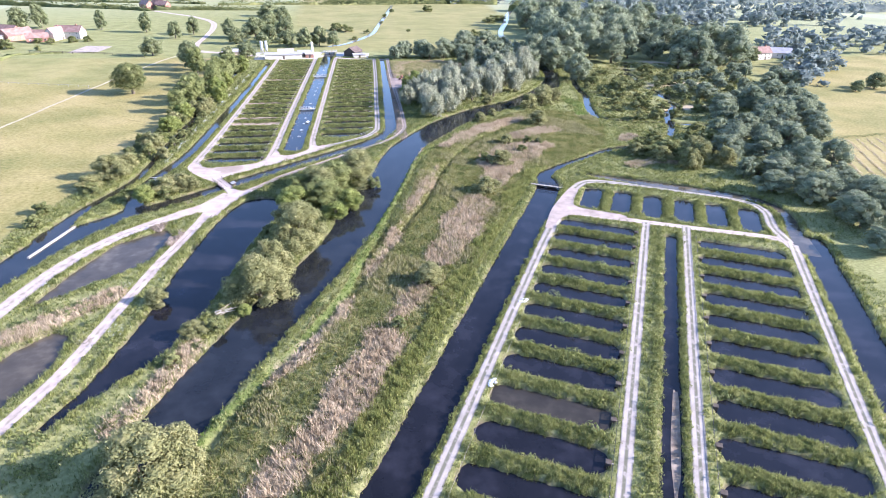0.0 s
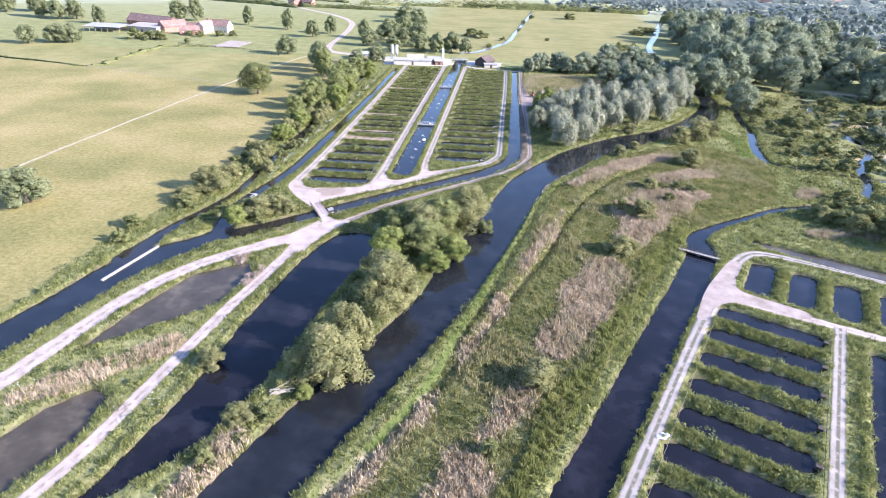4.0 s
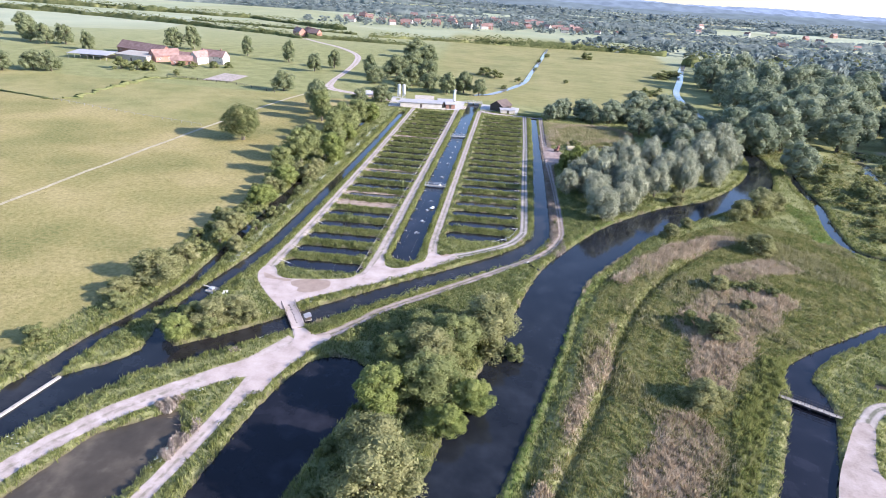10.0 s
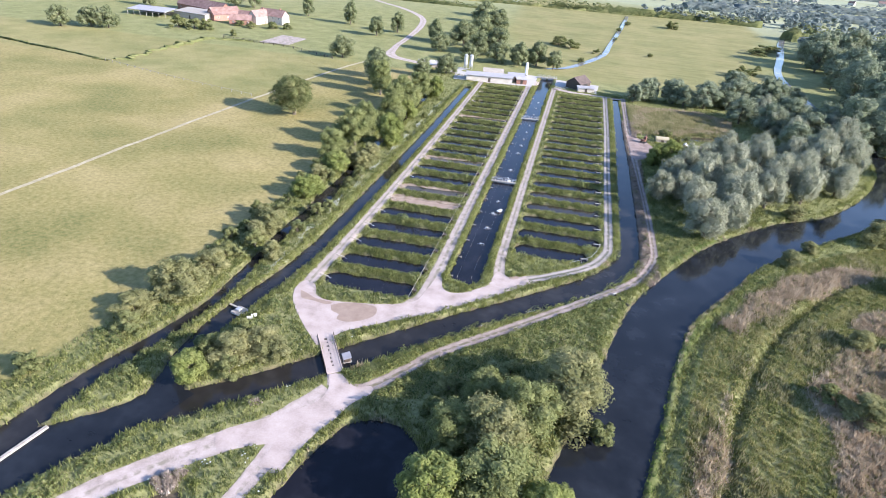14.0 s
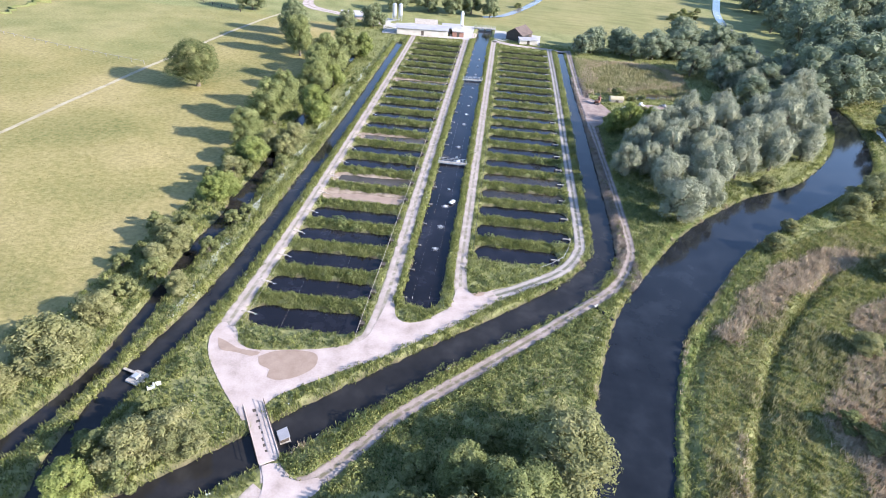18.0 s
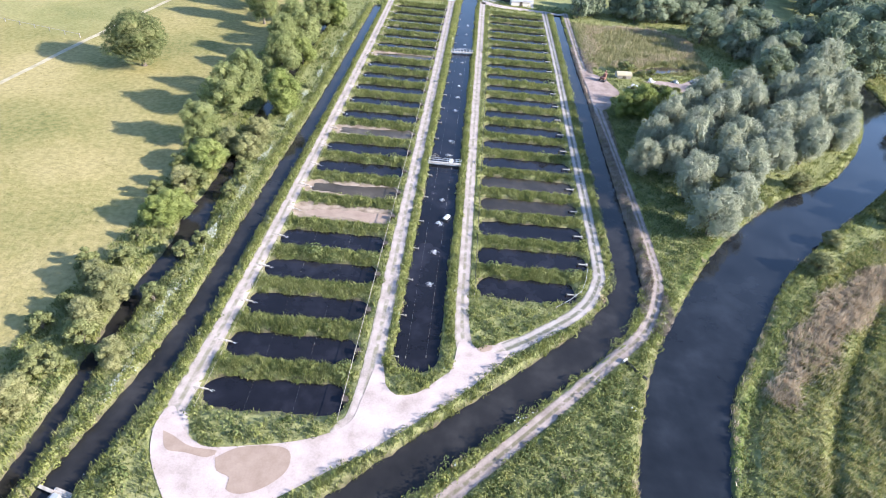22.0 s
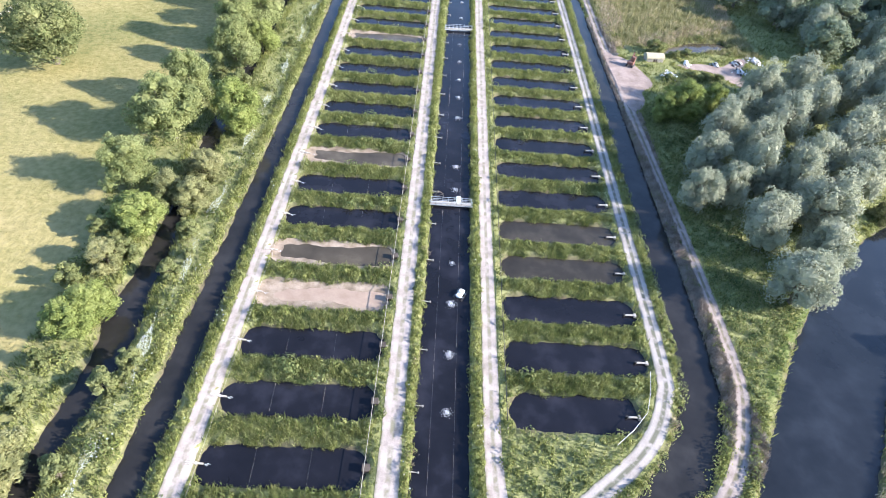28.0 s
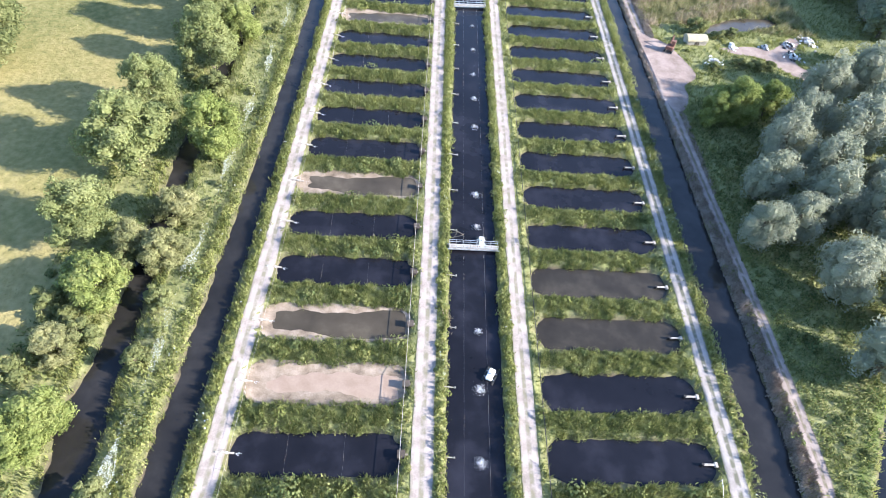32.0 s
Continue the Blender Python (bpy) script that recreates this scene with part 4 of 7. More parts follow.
def leaf_clumps(name, label, xyz, r, leaf, mat, seed, m=26):
    """Low leafy mounds, each a dome of small leaves."""
    g = np.random.default_rng(seed)
    x, y, z = xyz
    k = len(x)
    rr = r * g.uniform(0.5, 1.4, k)
    d = g.normal(size=(k, m, 3))
    d[..., 2] = np.abs(d[..., 2])
    d /= np.linalg.norm(d, axis=2)[..., None]
    p = d * (1, 1, 0.9) * (rr[:, None] * g.uniform(0.8, 1.12, (k, m)))[..., None] + np.stack([x, y, z], 1)[:, None]
    nn = d + g.normal(0, 0.35, d.shape)
    a = np.cross(nn, g.normal(size=d.shape))
    a /= np.linalg.norm(a, axis=2)[..., None] + 1e-9
    b = np.cross(nn, a)
    b /= np.linalg.norm(b, axis=2)[..., None] + 1e-9
    s = (leaf * g.uniform(0.6, 1.4, (k, m)))[..., None]
    v = np.stack([p - a * s, p - b * s * 0.65, p + a * s, p + b * s * 0.65], 2).reshape(-1, 3)
    return tagged(new(name, mesh_of(name, v, np.arange(len(v)).reshape(-1, 4), mat)), label, "rough herbage", kind="stuff")


tangle = lambda x, y: wild(x, y) & (patchy(x, y, 0.35, 0.4) > -0.35)
leaf_clumps("bramble_tangle", "mounded brambles and nettles on the banks", scatter(7500, -92, 110, 40, 260, tangle, 21), 0.7, 0.14, M_HERB, 22, 36)
leaf_clumps("bramble_tangle", "mounded dark green brambles between the waters", scatter(7500, -92, 110, 120, 345, tangle, 23), 0.8, 0.15, M_GRASS, 24, 36)
leaf_clumps("bramble_tangle", "tussocky mounds in the river meadow", scatter(12000, -32, 98, 38, 258, lambda x, y: in_isl(x, y) & land_ok(x, y) & ~short(x, y) & (patchy(x, y, 0.25, 2.2) > 0.2), 25), 0.5, 0.16, M_MEADOW, 26, 16)

leaf_clumps("bramble_tangle", "dense dark nettles and brambles on the river bank", scatter(9000, -46, 44, 164, 304, lambda x, y: wild(x, y) & (x > 9 - np.maximum(0, 222 - y) * 0.95) & (x < 46 - np.maximum(0, 240 - y) * 0.6), 42), 0.75, 0.15, M_NETTLE, 43, 28)
leaf_clumps("bramble_mound", "large rounded bramble and elder mounds on the banks", scatter(2300, -92, 60, 60, 345, lambda x, y: wild(x, y) & (sample(TS, x, y) > 1.8) & (patchy(x, y, 0.4, 1.4) > 0.1), 46), 1.35, 0.19, M_NETTLE, 47, 90)
leaf_clumps("bramble_mound", "pale yellow-green leafy mounds on the banks", scatter(1300, -92, 60, 60, 345, lambda x, y: wild(x, y) & (sample(TS, x, y) > 1.5) & (patchy(x, y, 0.33, 3.4) > 0.3), 48), 1.1, 0.17, M_HERB, 49, 74)
leaf_clumps("marsh_scrub", "dark rank sedge and bramble in the eastern marsh", scatter(5000, 100, 215, 196, 370, lambda x, y: (sample(WS, x, y) > 0.4) & (sample(E_FIELD, x, y) > 2) & (sample(REE, x, y) > 0) & (patchy(x, y, 0.18, 0.8) > -0.5), 52), 1.2, 0.3, M_MEADOW, 53, 18)
ditch_side = lambda x, y: (lambda v: (v < -27.2) & (v > -33.5 + 1.2 * np.sin(y * 0.23)))(x * N[0] + y * N[1]) & in_isl(x, y) & (sample(WS, x, y) > 0.1) & ~in_reed(x, y)
stuff("ditch_herbs", "tall yellow-green herbs on the bank of the farm ditch", "bank plants", scatter(300000, -30, 60, 36, 176, ditch_side, 54), M_HERB, 1.0, 0.17, 55, 0.4)
leaf_clumps("ditch_clumps", "leafy clumps of tall herbs on the ditch bank", scatter(16000, -30, 60, 36, 176, ditch_side, 56), 0.6, 0.17, M_HERB, 57, 18)
stuff("reed_fringe", "green and straw reed bed beside the dirt yard", "reeds", scatter(16000, 9, 52, 334, 378, lambda x, y: land_ok(x, y), 44), M_REEDG, 1.1, 0.2, 45, 0.25)


# ---- banks between the ponds ----
def bank_parts(length, width, seed):
    """A mounded earth bank and the grass that covers it."""
    nxp, nyp = 34, 9
    us, vs = np.meshgrid(np.linspace(-1, 1, nxp), np.linspace(-1, 1, nyp))
    r = np.random.default_rng(seed)
    ph = r.uniform(0, 6, 4)
    wv = 1 + 0.10 * np.sin(us * 9 + ph[0]) + 0.08 * np.sin(us * 19 + ph[1])
    prof = np.clip(1 - np.abs(vs) ** 2.4, 0, 1)
    zz = -0.65 + prof * (0.7 + 0.1 * np.sin(us * 12 + ph[2]))
    X, Y = us * length / 2, vs * width / 2 * wv
    g = np.arange(nxp * nyp).reshape(nyp, nxp)
    f = np.stack([g[:-1, :-1], g[:-1, 1:], g[1:, 1:], g[1:, :-1]], -1).reshape(-1, 4)
    mound = mesh_of("pond_bank", np.stack([X, Y, zz], -1).reshape(-1, 3), f, M_GRASS, smooth=True)
    k = int(length * width * 30)
    x, y = r.uniform(-0.49, 0.49, k) * length, r.uniform(-0.5, 0.5, k) * width * 0.98
    w2 = 1 + 0.10 * np.sin(2 * x / length * 9 + ph[0]) + 0.08 * np.sin(2 * x / length * 19 + ph[1])
    z = -0.65 + np.clip(1 - np.abs(2 * y / width) ** 2.4, 0, 1) * 0.7
    v, t = blades(x, y * w2, z, 0.6, 0.12, seed + 50, 0.6)
    return mound, mesh_of("grass", v, t, M_GRASS), mesh_of("grass", *blades(x[::6], y[::6] * w2[::6], z[::6], 0.66, 0.13, seed + 90, 0.5), M_HERB)


BANKS = [bank_parts(19.4, 3.8, s) for s in (21, 22, 23, 24)]


def pond_bank(x, y, ang, sx, sy, i):
    mound, grass, herb = BANKS[i % 4]
    ob = new("pond_bank", mound)
    ob.matrix_basis = pose(x, y, 0, 0, 0, math.degrees(ang) + (180 if (i // 4) % 2 else 0)) @ Matrix.Diagonal((sx, sy, 1, 1))
    tagged(ob, "long earth bank overgrown with tall green grass between two ponds", "grass bank", "banks between the ponds")
    tagged(part("grass", grass, None, ob), kind="stuff")
    tagged(part("herbage", herb, None, ob), kind="stuff")


n_bank = 0
for k in range(22):
    pond_bank(-49.2, 193.8 + 8.7 * (k + 0.5), TILT_L, 1.0, 1.0, n_bank)
    n_bank += 1
for j in range(19):
    pond_bank(-12.3, 221.2 + 8.65 * (j + 0.5), TILT_L, 1.05, 0.92, n_bank)
    n_bank += 1
for k in range(16):
    for u, v in ((143.6 - 8.92 * (k + 0.5), -5.9), (143.2 - 8.87 * (k + 0.5), 29.3)):
        pond_bank(*south(u, v), S_ANG, 1.04, 1.02, n_bank)
        n_bank += 1
for i in range(5):
    pond_bank(*south(164, -9.6 + 8.6 * (i + 0.5)), S_ANG + math.pi / 2, 0.86, 0.8, n_bank)
    n_bank += 1


# ---- trees ----
def ico(r, c, level=1):
    bm = bmesh.new()
    bmesh.ops.create_icosphere(bm, subdivisions=level, radius=1)
    v = np.array([p.co[:] for p in bm.verts])
    f = np.array([[p.index for p in q.verts] for q in bm.faces])
    bm.free()
    return v * r + c, f


ICO_V, ICO_F = ico(1.0, np.zeros(3))


def crown_arrays(seed, puffs, shape, leaves, leaf, squash=1.0, low=0.25, core=0.7, twigs=True, plume=1.0):
    """Leaves over limbs, clumps and sprays that fill an uneven crown of radius 1 and height 2 (z from 0)."""
    r = np.random.default_rng(seed)
    cs, rs, lean = [], [], r.uniform(0, 6.28, 2)
    for i in range(puffs):                           # the large clumps, one to a limb
        a = 2.399 * i + r.uniform(-0.5, 0.5)
        h = (i + 0.5) / puffs
        prof = shape(h) * (1 + 0.16 * math.sin(2 * a + lean[0]) + 0.1 * math.sin(3 * a + lean[1]))
        d = prof * r.uniform(0.35, 0.78)
        cs.append((d * math.cos(a), d * math.sin(a), low + (1.72 - low) * h + r.uniform(-0.12, 0.12)))
        rs.append(r.uniform(0.2, 0.37) * (0.78 + 0.3 * prof))
    for i in range(puffs * 4 if twigs else puffs):   # clumps upon clumps, which break the outline
        j = i % puffs
        d = r.normal(size=3) + np.array([*cs[j][:2], 0.0]) * 0.9 + (0, 0, 0.45)
        d /= np.linalg.norm(d)
        cs.append(tuple(np.array(cs[j]) + d * rs[j] * r.uniform(0.65, 1.05) * (1, 1, plume)))
        rs.append(rs[j] * r.uniform(0.28, 0.55))
    main = puffs
    cs, rs = np.array(cs), np.array(rs)
    n = leaves
    who = r.choice(len(cs), n, p=rs ** 2 / (rs ** 2).sum())
    d = r.normal(size=(n, 3))
    d[:, 2] += 0.3
    d /= np.linalg.norm(d, axis=1)[:, None]
    p = cs[who] + d * (rs[who] * r.normal(0.95, 0.13, n))[:, None] * (1, 1, plume)
    inside = np.zeros(n, bool)
    for c, q in zip(cs, rs):
        inside |= (((p - c) / (1, 1, plume)) ** 2).sum(1) < (q * 0.68) ** 2
    p, d = p[~inside], d[~inside]
    n = len(p)
    nrm = d + r.normal(0, 0.38, (n, 3))
    nrm /= np.linalg.norm(nrm, axis=1)[:, None]
    t1 = np.cross(nrm, r.normal(size=(n, 3)))
    t1 /= np.linalg.norm(t1, axis=1)[:, None] + 1e-9
    t2 = np.cross(nrm, t1)
    s = (leaf * r.uniform(0.6, 1.25, n))[:, None]
    v = np.stack([p - t1 * s * 0.8, p - t2 * s * 0.42, p + t1 * s * 0.8, p + t2 * s * 0.42], 1).reshape(-1, 3)
    f = np.arange(4 * n).reshape(-1, 4)
    rough = 1 + 0.16 * np.sin(ICO_V @ (7.0, 5.0, 9.0))[:, None]
    cv = np.concatenate([ICO_V * q * core * rough * (1, 1, plume) + c for c, q in zip(cs[:main], rs[:main])])
    cf = np.concatenate([ICO_F + i * len(ICO_V) for i in range(main)])
    tri = np.concatenate([f[:, [0, 1, 2]], f[:, [0, 2, 3]], cf + len(v)])
    v = np.concatenate([v, cv])
    v[:, 2] *= squash
    return v, tri, cs * (1, 1, squash)


DOME = lambda h: math.sqrt(max(0.05, 1 - max(0, h - 0.25) ** 2 / 0.6)) * (0.75 + 0.25 * min(1, h * 4))
TALL = lambda h: 0.85 * math.sqrt(max(0.04, 1 - (2 * h - 0.9) ** 2 * 0.85))
BUSH = lambda h: math.sqrt(max(0.05, 1 - h ** 2 * 0.9))


def tree_proto(kind, seed, puffs, shape, leaves, leaf, radius, height, trunk_r, trunk_h, low):
    """A tree at the origin: trunk, limbs and crown; returns the thing, to be copied."""
    sq = (height - trunk_h) / 2 / radius
    v, t, cs = crown_arrays(seed, puffs, shape, leaves, leaf / radius, sq, low, 0.8 if kind in ("wood", "elm") else 0.7, plume=1.45 if kind == "silver_willow" else 1.0)
    v = v * radius + (0, 0, trunk_h)
    name = {"silver_willow": "willow_tree", "ash": "ash_tree", "maple": "maple_tree", "sallow": "sallow_tree", "hawthorn": "shrub", "oak": "oak_tree", "elm": "field_tree", "wood": "woodland_tree"}[kind]
    r = np.random.default_rng(seed + 1)
    top = trunk_h + (height - trunk_h) * 0.55
    bm = tube((0, 0, -0.3), (r.uniform(-.2, .2), r.uniform(-.2, .2), top * 0.45), trunk_r * 1.25, trunk_r * 0.8, 9)
    tube((0, 0, top * 0.42), (r.uniform(-.5, .5), r.uniform(-.5, .5), top), trunk_r * 0.8, trunk_r * 0.25, 7, bm)
    trunk = bpy.data.meshes.new("trunk")
    bm.to_mesh(trunk), bm.free()
    trunk.materials.append(M_BARK)
    bm = bmesh.new()
    for c in (cs * radius + (0, 0, trunk_h))[:puffs:max(1, puffs // 9)]:
        tube((0, 0, trunk_h * 0.7 + 0.2 * c[2]), c, trunk_r * 0.4, trunk_r * 0.1, 5, bm)
    limbs = bpy.data.meshes.new("branchwork")
    bm.to_mesh(limbs), bm.free()
    limbs.materials.append(M_BARK)
    return name, trunk, limbs, mesh_of("crown", v, t, LEAF[kind]), radius, height


PROTO = {}


def protos(kind, n, *args):
    PROTO[kind] = [tree_proto(kind.split("-")[0], 100 + 7 * i + sum(map(ord, kind)), *args) for i in range(n)]


protos("ash", 3, 30, DOME, 15000, 0.3, 6.0, 13.0, 0.35, 2.0, 0.2)
protos("maple", 2, 28, DOME, 12500, 0.29, 5.0, 11.0, 0.3, 1.2, 0.15)
protos("oak", 1, 40, DOME, 30000, 0.33, 8.0, 14.5, 0.6, 2.2, 0.25)
protos("silver_willow", 4, 26, TALL, 12000, 0.24, 5.0, 12.0, 0.35, 1.4, 0.15)
protos("sallow", 3, 26, BUSH, 9500, 0.28, 4.5, 7.0, 0.2, 0.3, 0.1)
protos("sallow-big", 2, 34, BUSH, 17000, 0.33, 7.0, 9.8, 0.28, 0.4, 0.1)
protos("hawthorn", 4, 10, BUSH, 2300, 0.3, 2.6, 4.2, 0.14, 0.1, 0.1)
protos("elm", 3, 26, DOME, 5000, 0.5, 7.0, 14.0, 0.4, 1.6, 0.1)
protos("wood", 5, 26, DOME, 3700, 0.62, 9.0, 17.0, 0.5, 2.0, 0.1)

TREE_LABEL = {"ash": "leafy green ash tree with a full rounded crown", "maple": "bright yellow-green leafy tree beside a stream", "oak": "broad dark green oak standing in pasture",
              "silver_willow": "silvery grey-green willow with an upright rounded crown", "sallow": "bushy pale green sallow willow by the water", "hawthorn": "small dense green shrub in rough grass",
              "elm": "tall rounded green tree in full leaf", "wood": "tall woodland tree with haze painted into its leaf colour"}
n_tree = 0


def plant(kind, rows, group=""):
    """Trees of a kind at rows of x, y, crown radius, height."""
    global n_tree
    for x, y, rad, h in rows:
        n_tree += 1
        name, trunk, limbs, crown, r0, h0 = PROTO[kind][n_tree % len(PROTO[kind])]
        ob = thing(name, TREE_LABEL[kind.split("-")[0]], "shrub" if kind == 'hawthorn' else "tree", group)
        turn = (n_tree * 137.5) % 360
        ob.matrix_basis = pose(x, y, max(-0.3, ground_at(x, y)) - 0.05, 0, 0, turn) @ Matrix.Diagonal((rad / r0, rad / r0, h / h0, 1))
        part("trunk", trunk, None, ob), part("branchwork", limbs, None, ob), part("crown", crown, None, ob)


# hedge line along the western stream
plant("ash", [(-83.5, 272, 6.6, 13), (-80, 300, 5.5, 12), (-85, 257, 5, 9.5), (-84, 284, 5, 12), (-82, 311, 6, 13), (-98, 339, 6, 15), (-80, 321, 6, 12), (-81, 344, 6.5, 11), (-85, 330, 5, 12)], "trees along the western stream")
plant("maple", [(-73, 277, 5.2, 11), (-79.5, 247, 4.4, 7), (-79, 230, 3.8, 5.5), (-80, 227, 3.5, 6), (-75, 347, 4.5, 9), (-77, 310, 4, 8)], "trees along the western stream")
plant("sallow", [(-81.5, 177, 5.8, 7.5), (-81, 187, 3.6, 5), (-74, 262, 3.6, 5.5), (-73.3, 254, 3.4, 5.5), (-78, 255, 3, 6), (-86, 170, 4, 4), (-79, 208, 4, 5), (-79.4, 202, 3, 4.5), (-72.4, 196, 2.6, 4), (-82, 210, 3, 5), (-81, 239, 3, 5)], "trees along the western stream")
plant("hawthorn", [(-72, 247, 2.1, 3.5), (-71.9, 238, 2.0, 3.4), (-84.5, 235, 2.4, 4), (-72.5, 219, 2.4, 3.6), (-72.5, 208, 2.4, 3.5), (-88, 143, 2.6, 3.5), (-90, 151, 2.8, 3.5), (-83, 165, 3, 3.5), (-71, 223, 2, 3), (-82, 194, 2.2, 3), (-79, 241, 2.4, 4), (-82, 249, 3, 5),
                   (-85, 200, 2.2, 3), (-86, 214, 2.4, 3.4), (-77, 292, 3, 5)], "shrubs along the western stream")
# wooded corner west of the bridge
plant("sallow", [(-62, 164, 4.3, 5.5), (-58.5, 167, 3.8, 5), (-55.5, 166.5, 3, 4)], "bushes west of the bridge")
plant("maple", [(-66, 157.5, 3.2, 5.5)], "bushes west of the bridge")
plant("hawthorn", [(-66, 163.5, 3, 4.4), (-61, 160.5, 2.6, 3.6), (-63, 170, 2.6, 3.5)], "bushes west of the bridge")
# strip between the long pond and the river
plant("sallow-big", [(-33, 57, 7, 9.5), (-25.5, 104, 6.3, 10), (-20, 127, 7, 11), (-7, 171, 7.5, 9.5), (-17, 158, 6.5, 9)], "trees between the pond and the river")
plant("sallow", [(-28.5, 60, 4, 8), (-24, 112, 5, 9), (-22, 134, 5.5, 9), (-46, 104, 2.6, 3.6), (-35.6, 92, 2.6, 3)], "trees between the pond and the river")
plant("maple", [(-23.5, 147, 5, 8), (-9, 149, 4, 6), (-12, 143, 3.5, 5), (-27.6, 98.6, 1.6, 2.4)], "trees between the pond and the river")
plant("ash", [(-16, 150, 6, 8.5), (-13, 163, 5.5, 9), (-20, 167, 4, 6), (-23, 157, 4.5, 7)], "trees between the pond and the river")
plant("hawthorn", [(-27, 162, 2.6, 3.5), (-2, 165, 2.8, 3.6), (-17, 174, 2.6, 3.4), (-26, 168, 2.4, 3), (-37, 84, 1.8, 2.4)], "trees between the pond and the river")
# silver willows east of the canal
plant("silver_willow", [(17.5, 276, 4.6, 10), (14, 266, 4.2, 8.5), (20, 268, 4.2, 9), (22.5, 257, 5.4, 11), (24, 244, 6, 11), (35, 262, 6.5, 12), (29, 280, 5.4, 12), (38, 290, 6, 13), (50, 285, 6.5, 13), (38, 276, 5.5, 12), (68, 304, 7, 14), (80, 314, 6.5, 14),
                        (60, 294, 6, 13), (38, 303, 5.5, 12), (30, 293, 5, 11), (45, 272, 5.5, 12), (57, 280, 5.5, 12), (72, 320, 6, 14)], "silver willow grove")
plant("silver_willow", [(26, 272, 5, 12), (31, 252, 5, 10), (48, 298, 5.5, 13), (24, 286, 5, 11), (60, 308, 6, 13), (50, 310, 6, 12), (33, 270, 5, 12), (70, 291, 5.5, 11)], "silver willow grove")
plant("maple", [(20, 298, 4.6, 9), (27, 300, 3.4, 8.5), (15, 296, 3, 7)], "trees east of the canal")
plant("sallow", [(77, 264, 6.5, 9), (69, 257, 4.5, 7), (67, 232, 5, 5.5), (43, 236, 3.2, 4), (50, 246, 2.5, 3), (85, 272, 4, 6), (52, 268, 3, 4)], "bushes beside the river")
plant("hawthorn", [(56, 205.5, 2.6, 2.8), (60, 204, 2, 2.6), (36, 186, 2.6, 3.4), (51, 195.5, 2.2, 2.8), (2.5, 91, 2.0, 2.6), (21.7, 331, 3, 4.2), (27, 329.4, 1.8, 2), (30.5, 331, 2, 2.2), (28.4, 318.6, 2.2, 2.2), (31.5, 317.5, 2.4, 2.4), (22, 316, 1.6, 1.8), (35, 318.4, 1.8, 2)], "bushes in the meadow")
plant("sallow", [(41, 182.5, 4.4, 5.2), (32.2, 159, 4.0, 4.8), (9.9, 107.2, 3.8, 4.6), (47.6, 205, 3.0, 3.6)], "bushes in the meadow")
# dark woods to the north-east and east
plant("wood", [(18, 392, 6, 11), (31, 394, 7, 12), (45, 392, 8, 13), (58, 400, 8, 14), (63, 420, 9, 15), (75, 404, 9, 16), (78, 378, 8, 14), (57, 372, 7, 12), (78, 352, 8, 13), (70, 338, 7, 12), (88, 366, 8, 15), (92, 345, 7, 14), (66, 360, 7, 13),
               (118, 368, 13, 24), (106, 352, 10, 20), (136, 384, 13, 24), (152, 372, 11, 20), (124, 405, 13, 24)], "woodland")
plant("wood", [(150, 415, 14, 26), (178, 440, 14, 25), (128, 450, 13, 24), (140, 490, 14, 25), (168, 520, 14, 26), (196, 480, 14, 25), (142, 560, 14, 25), (172, 590, 15, 26), (205, 545, 14, 25), (230, 520, 14, 24), (205, 425, 12, 20), (236, 470, 13, 22),
               (214, 372, 15, 26), (230, 385, 13, 23), (186, 385, 9, 15), (112, 320, 8, 14), (255, 560, 14, 24)], "woodland")
plant("hawthorn", [(102, 188, 5, 6), (106, 180, 4.5, 5.5), (96, 187, 4.5, 5), (91, 191, 3.6, 4), (110, 180, 4, 4.6), (99, 195, 3.6, 4.5), (116, 192, 4, 4), (112, 262, 3, 3.4), (108, 250, 2.6, 3), (114, 285, 3.2, 4), (120, 275, 3, 3.6), (126, 300, 3, 4), (116, 310, 3.4, 4.4), (110, 296, 2.8, 3.8)], "bushes in the eastern marsh")
plant("wood", [(150, 234, 6, 9), (175, 253, 7, 11), (166, 223, 8, 12), (153, 194, 7, 10), (141, 168, 7, 10), (130, 146, 7, 9), (139, 186, 6, 8), (128, 163, 6, 7), (128, 130, 6.5, 9), (135, 202, 6, 8), (184, 232, 7, 11), (148, 214, 6, 8), (158, 248, 6, 9),
               (142, 140, 6, 9), (136, 118, 6, 9), (162, 272, 6, 9), (190, 262, 7, 11), (122, 112, 5, 7)], "woodland")
plant("hawthorn", [(112, 590, 8, 5.5), (120, 603, 9, 6.5), (128, 614, 7, 5), (80.8, 491.7, 5, 6), (74, 486, 4, 4.5), (88, 497, 4, 4), (29, 522, 2.4, 3), (-6, 512, 3, 3.4), (-15, 474, 3, 3), (7, 580, 2.6, 3), (11, 640, 3, 3.6), (-24, 522, 6, 6), (-33, 530, 7, 7),
                   (60, 700, 8, 7), (20, 690, 4, 4), (98, 462, 3, 3.4), (97, 520, 2.6, 3)], "bushes in the northern meadow")
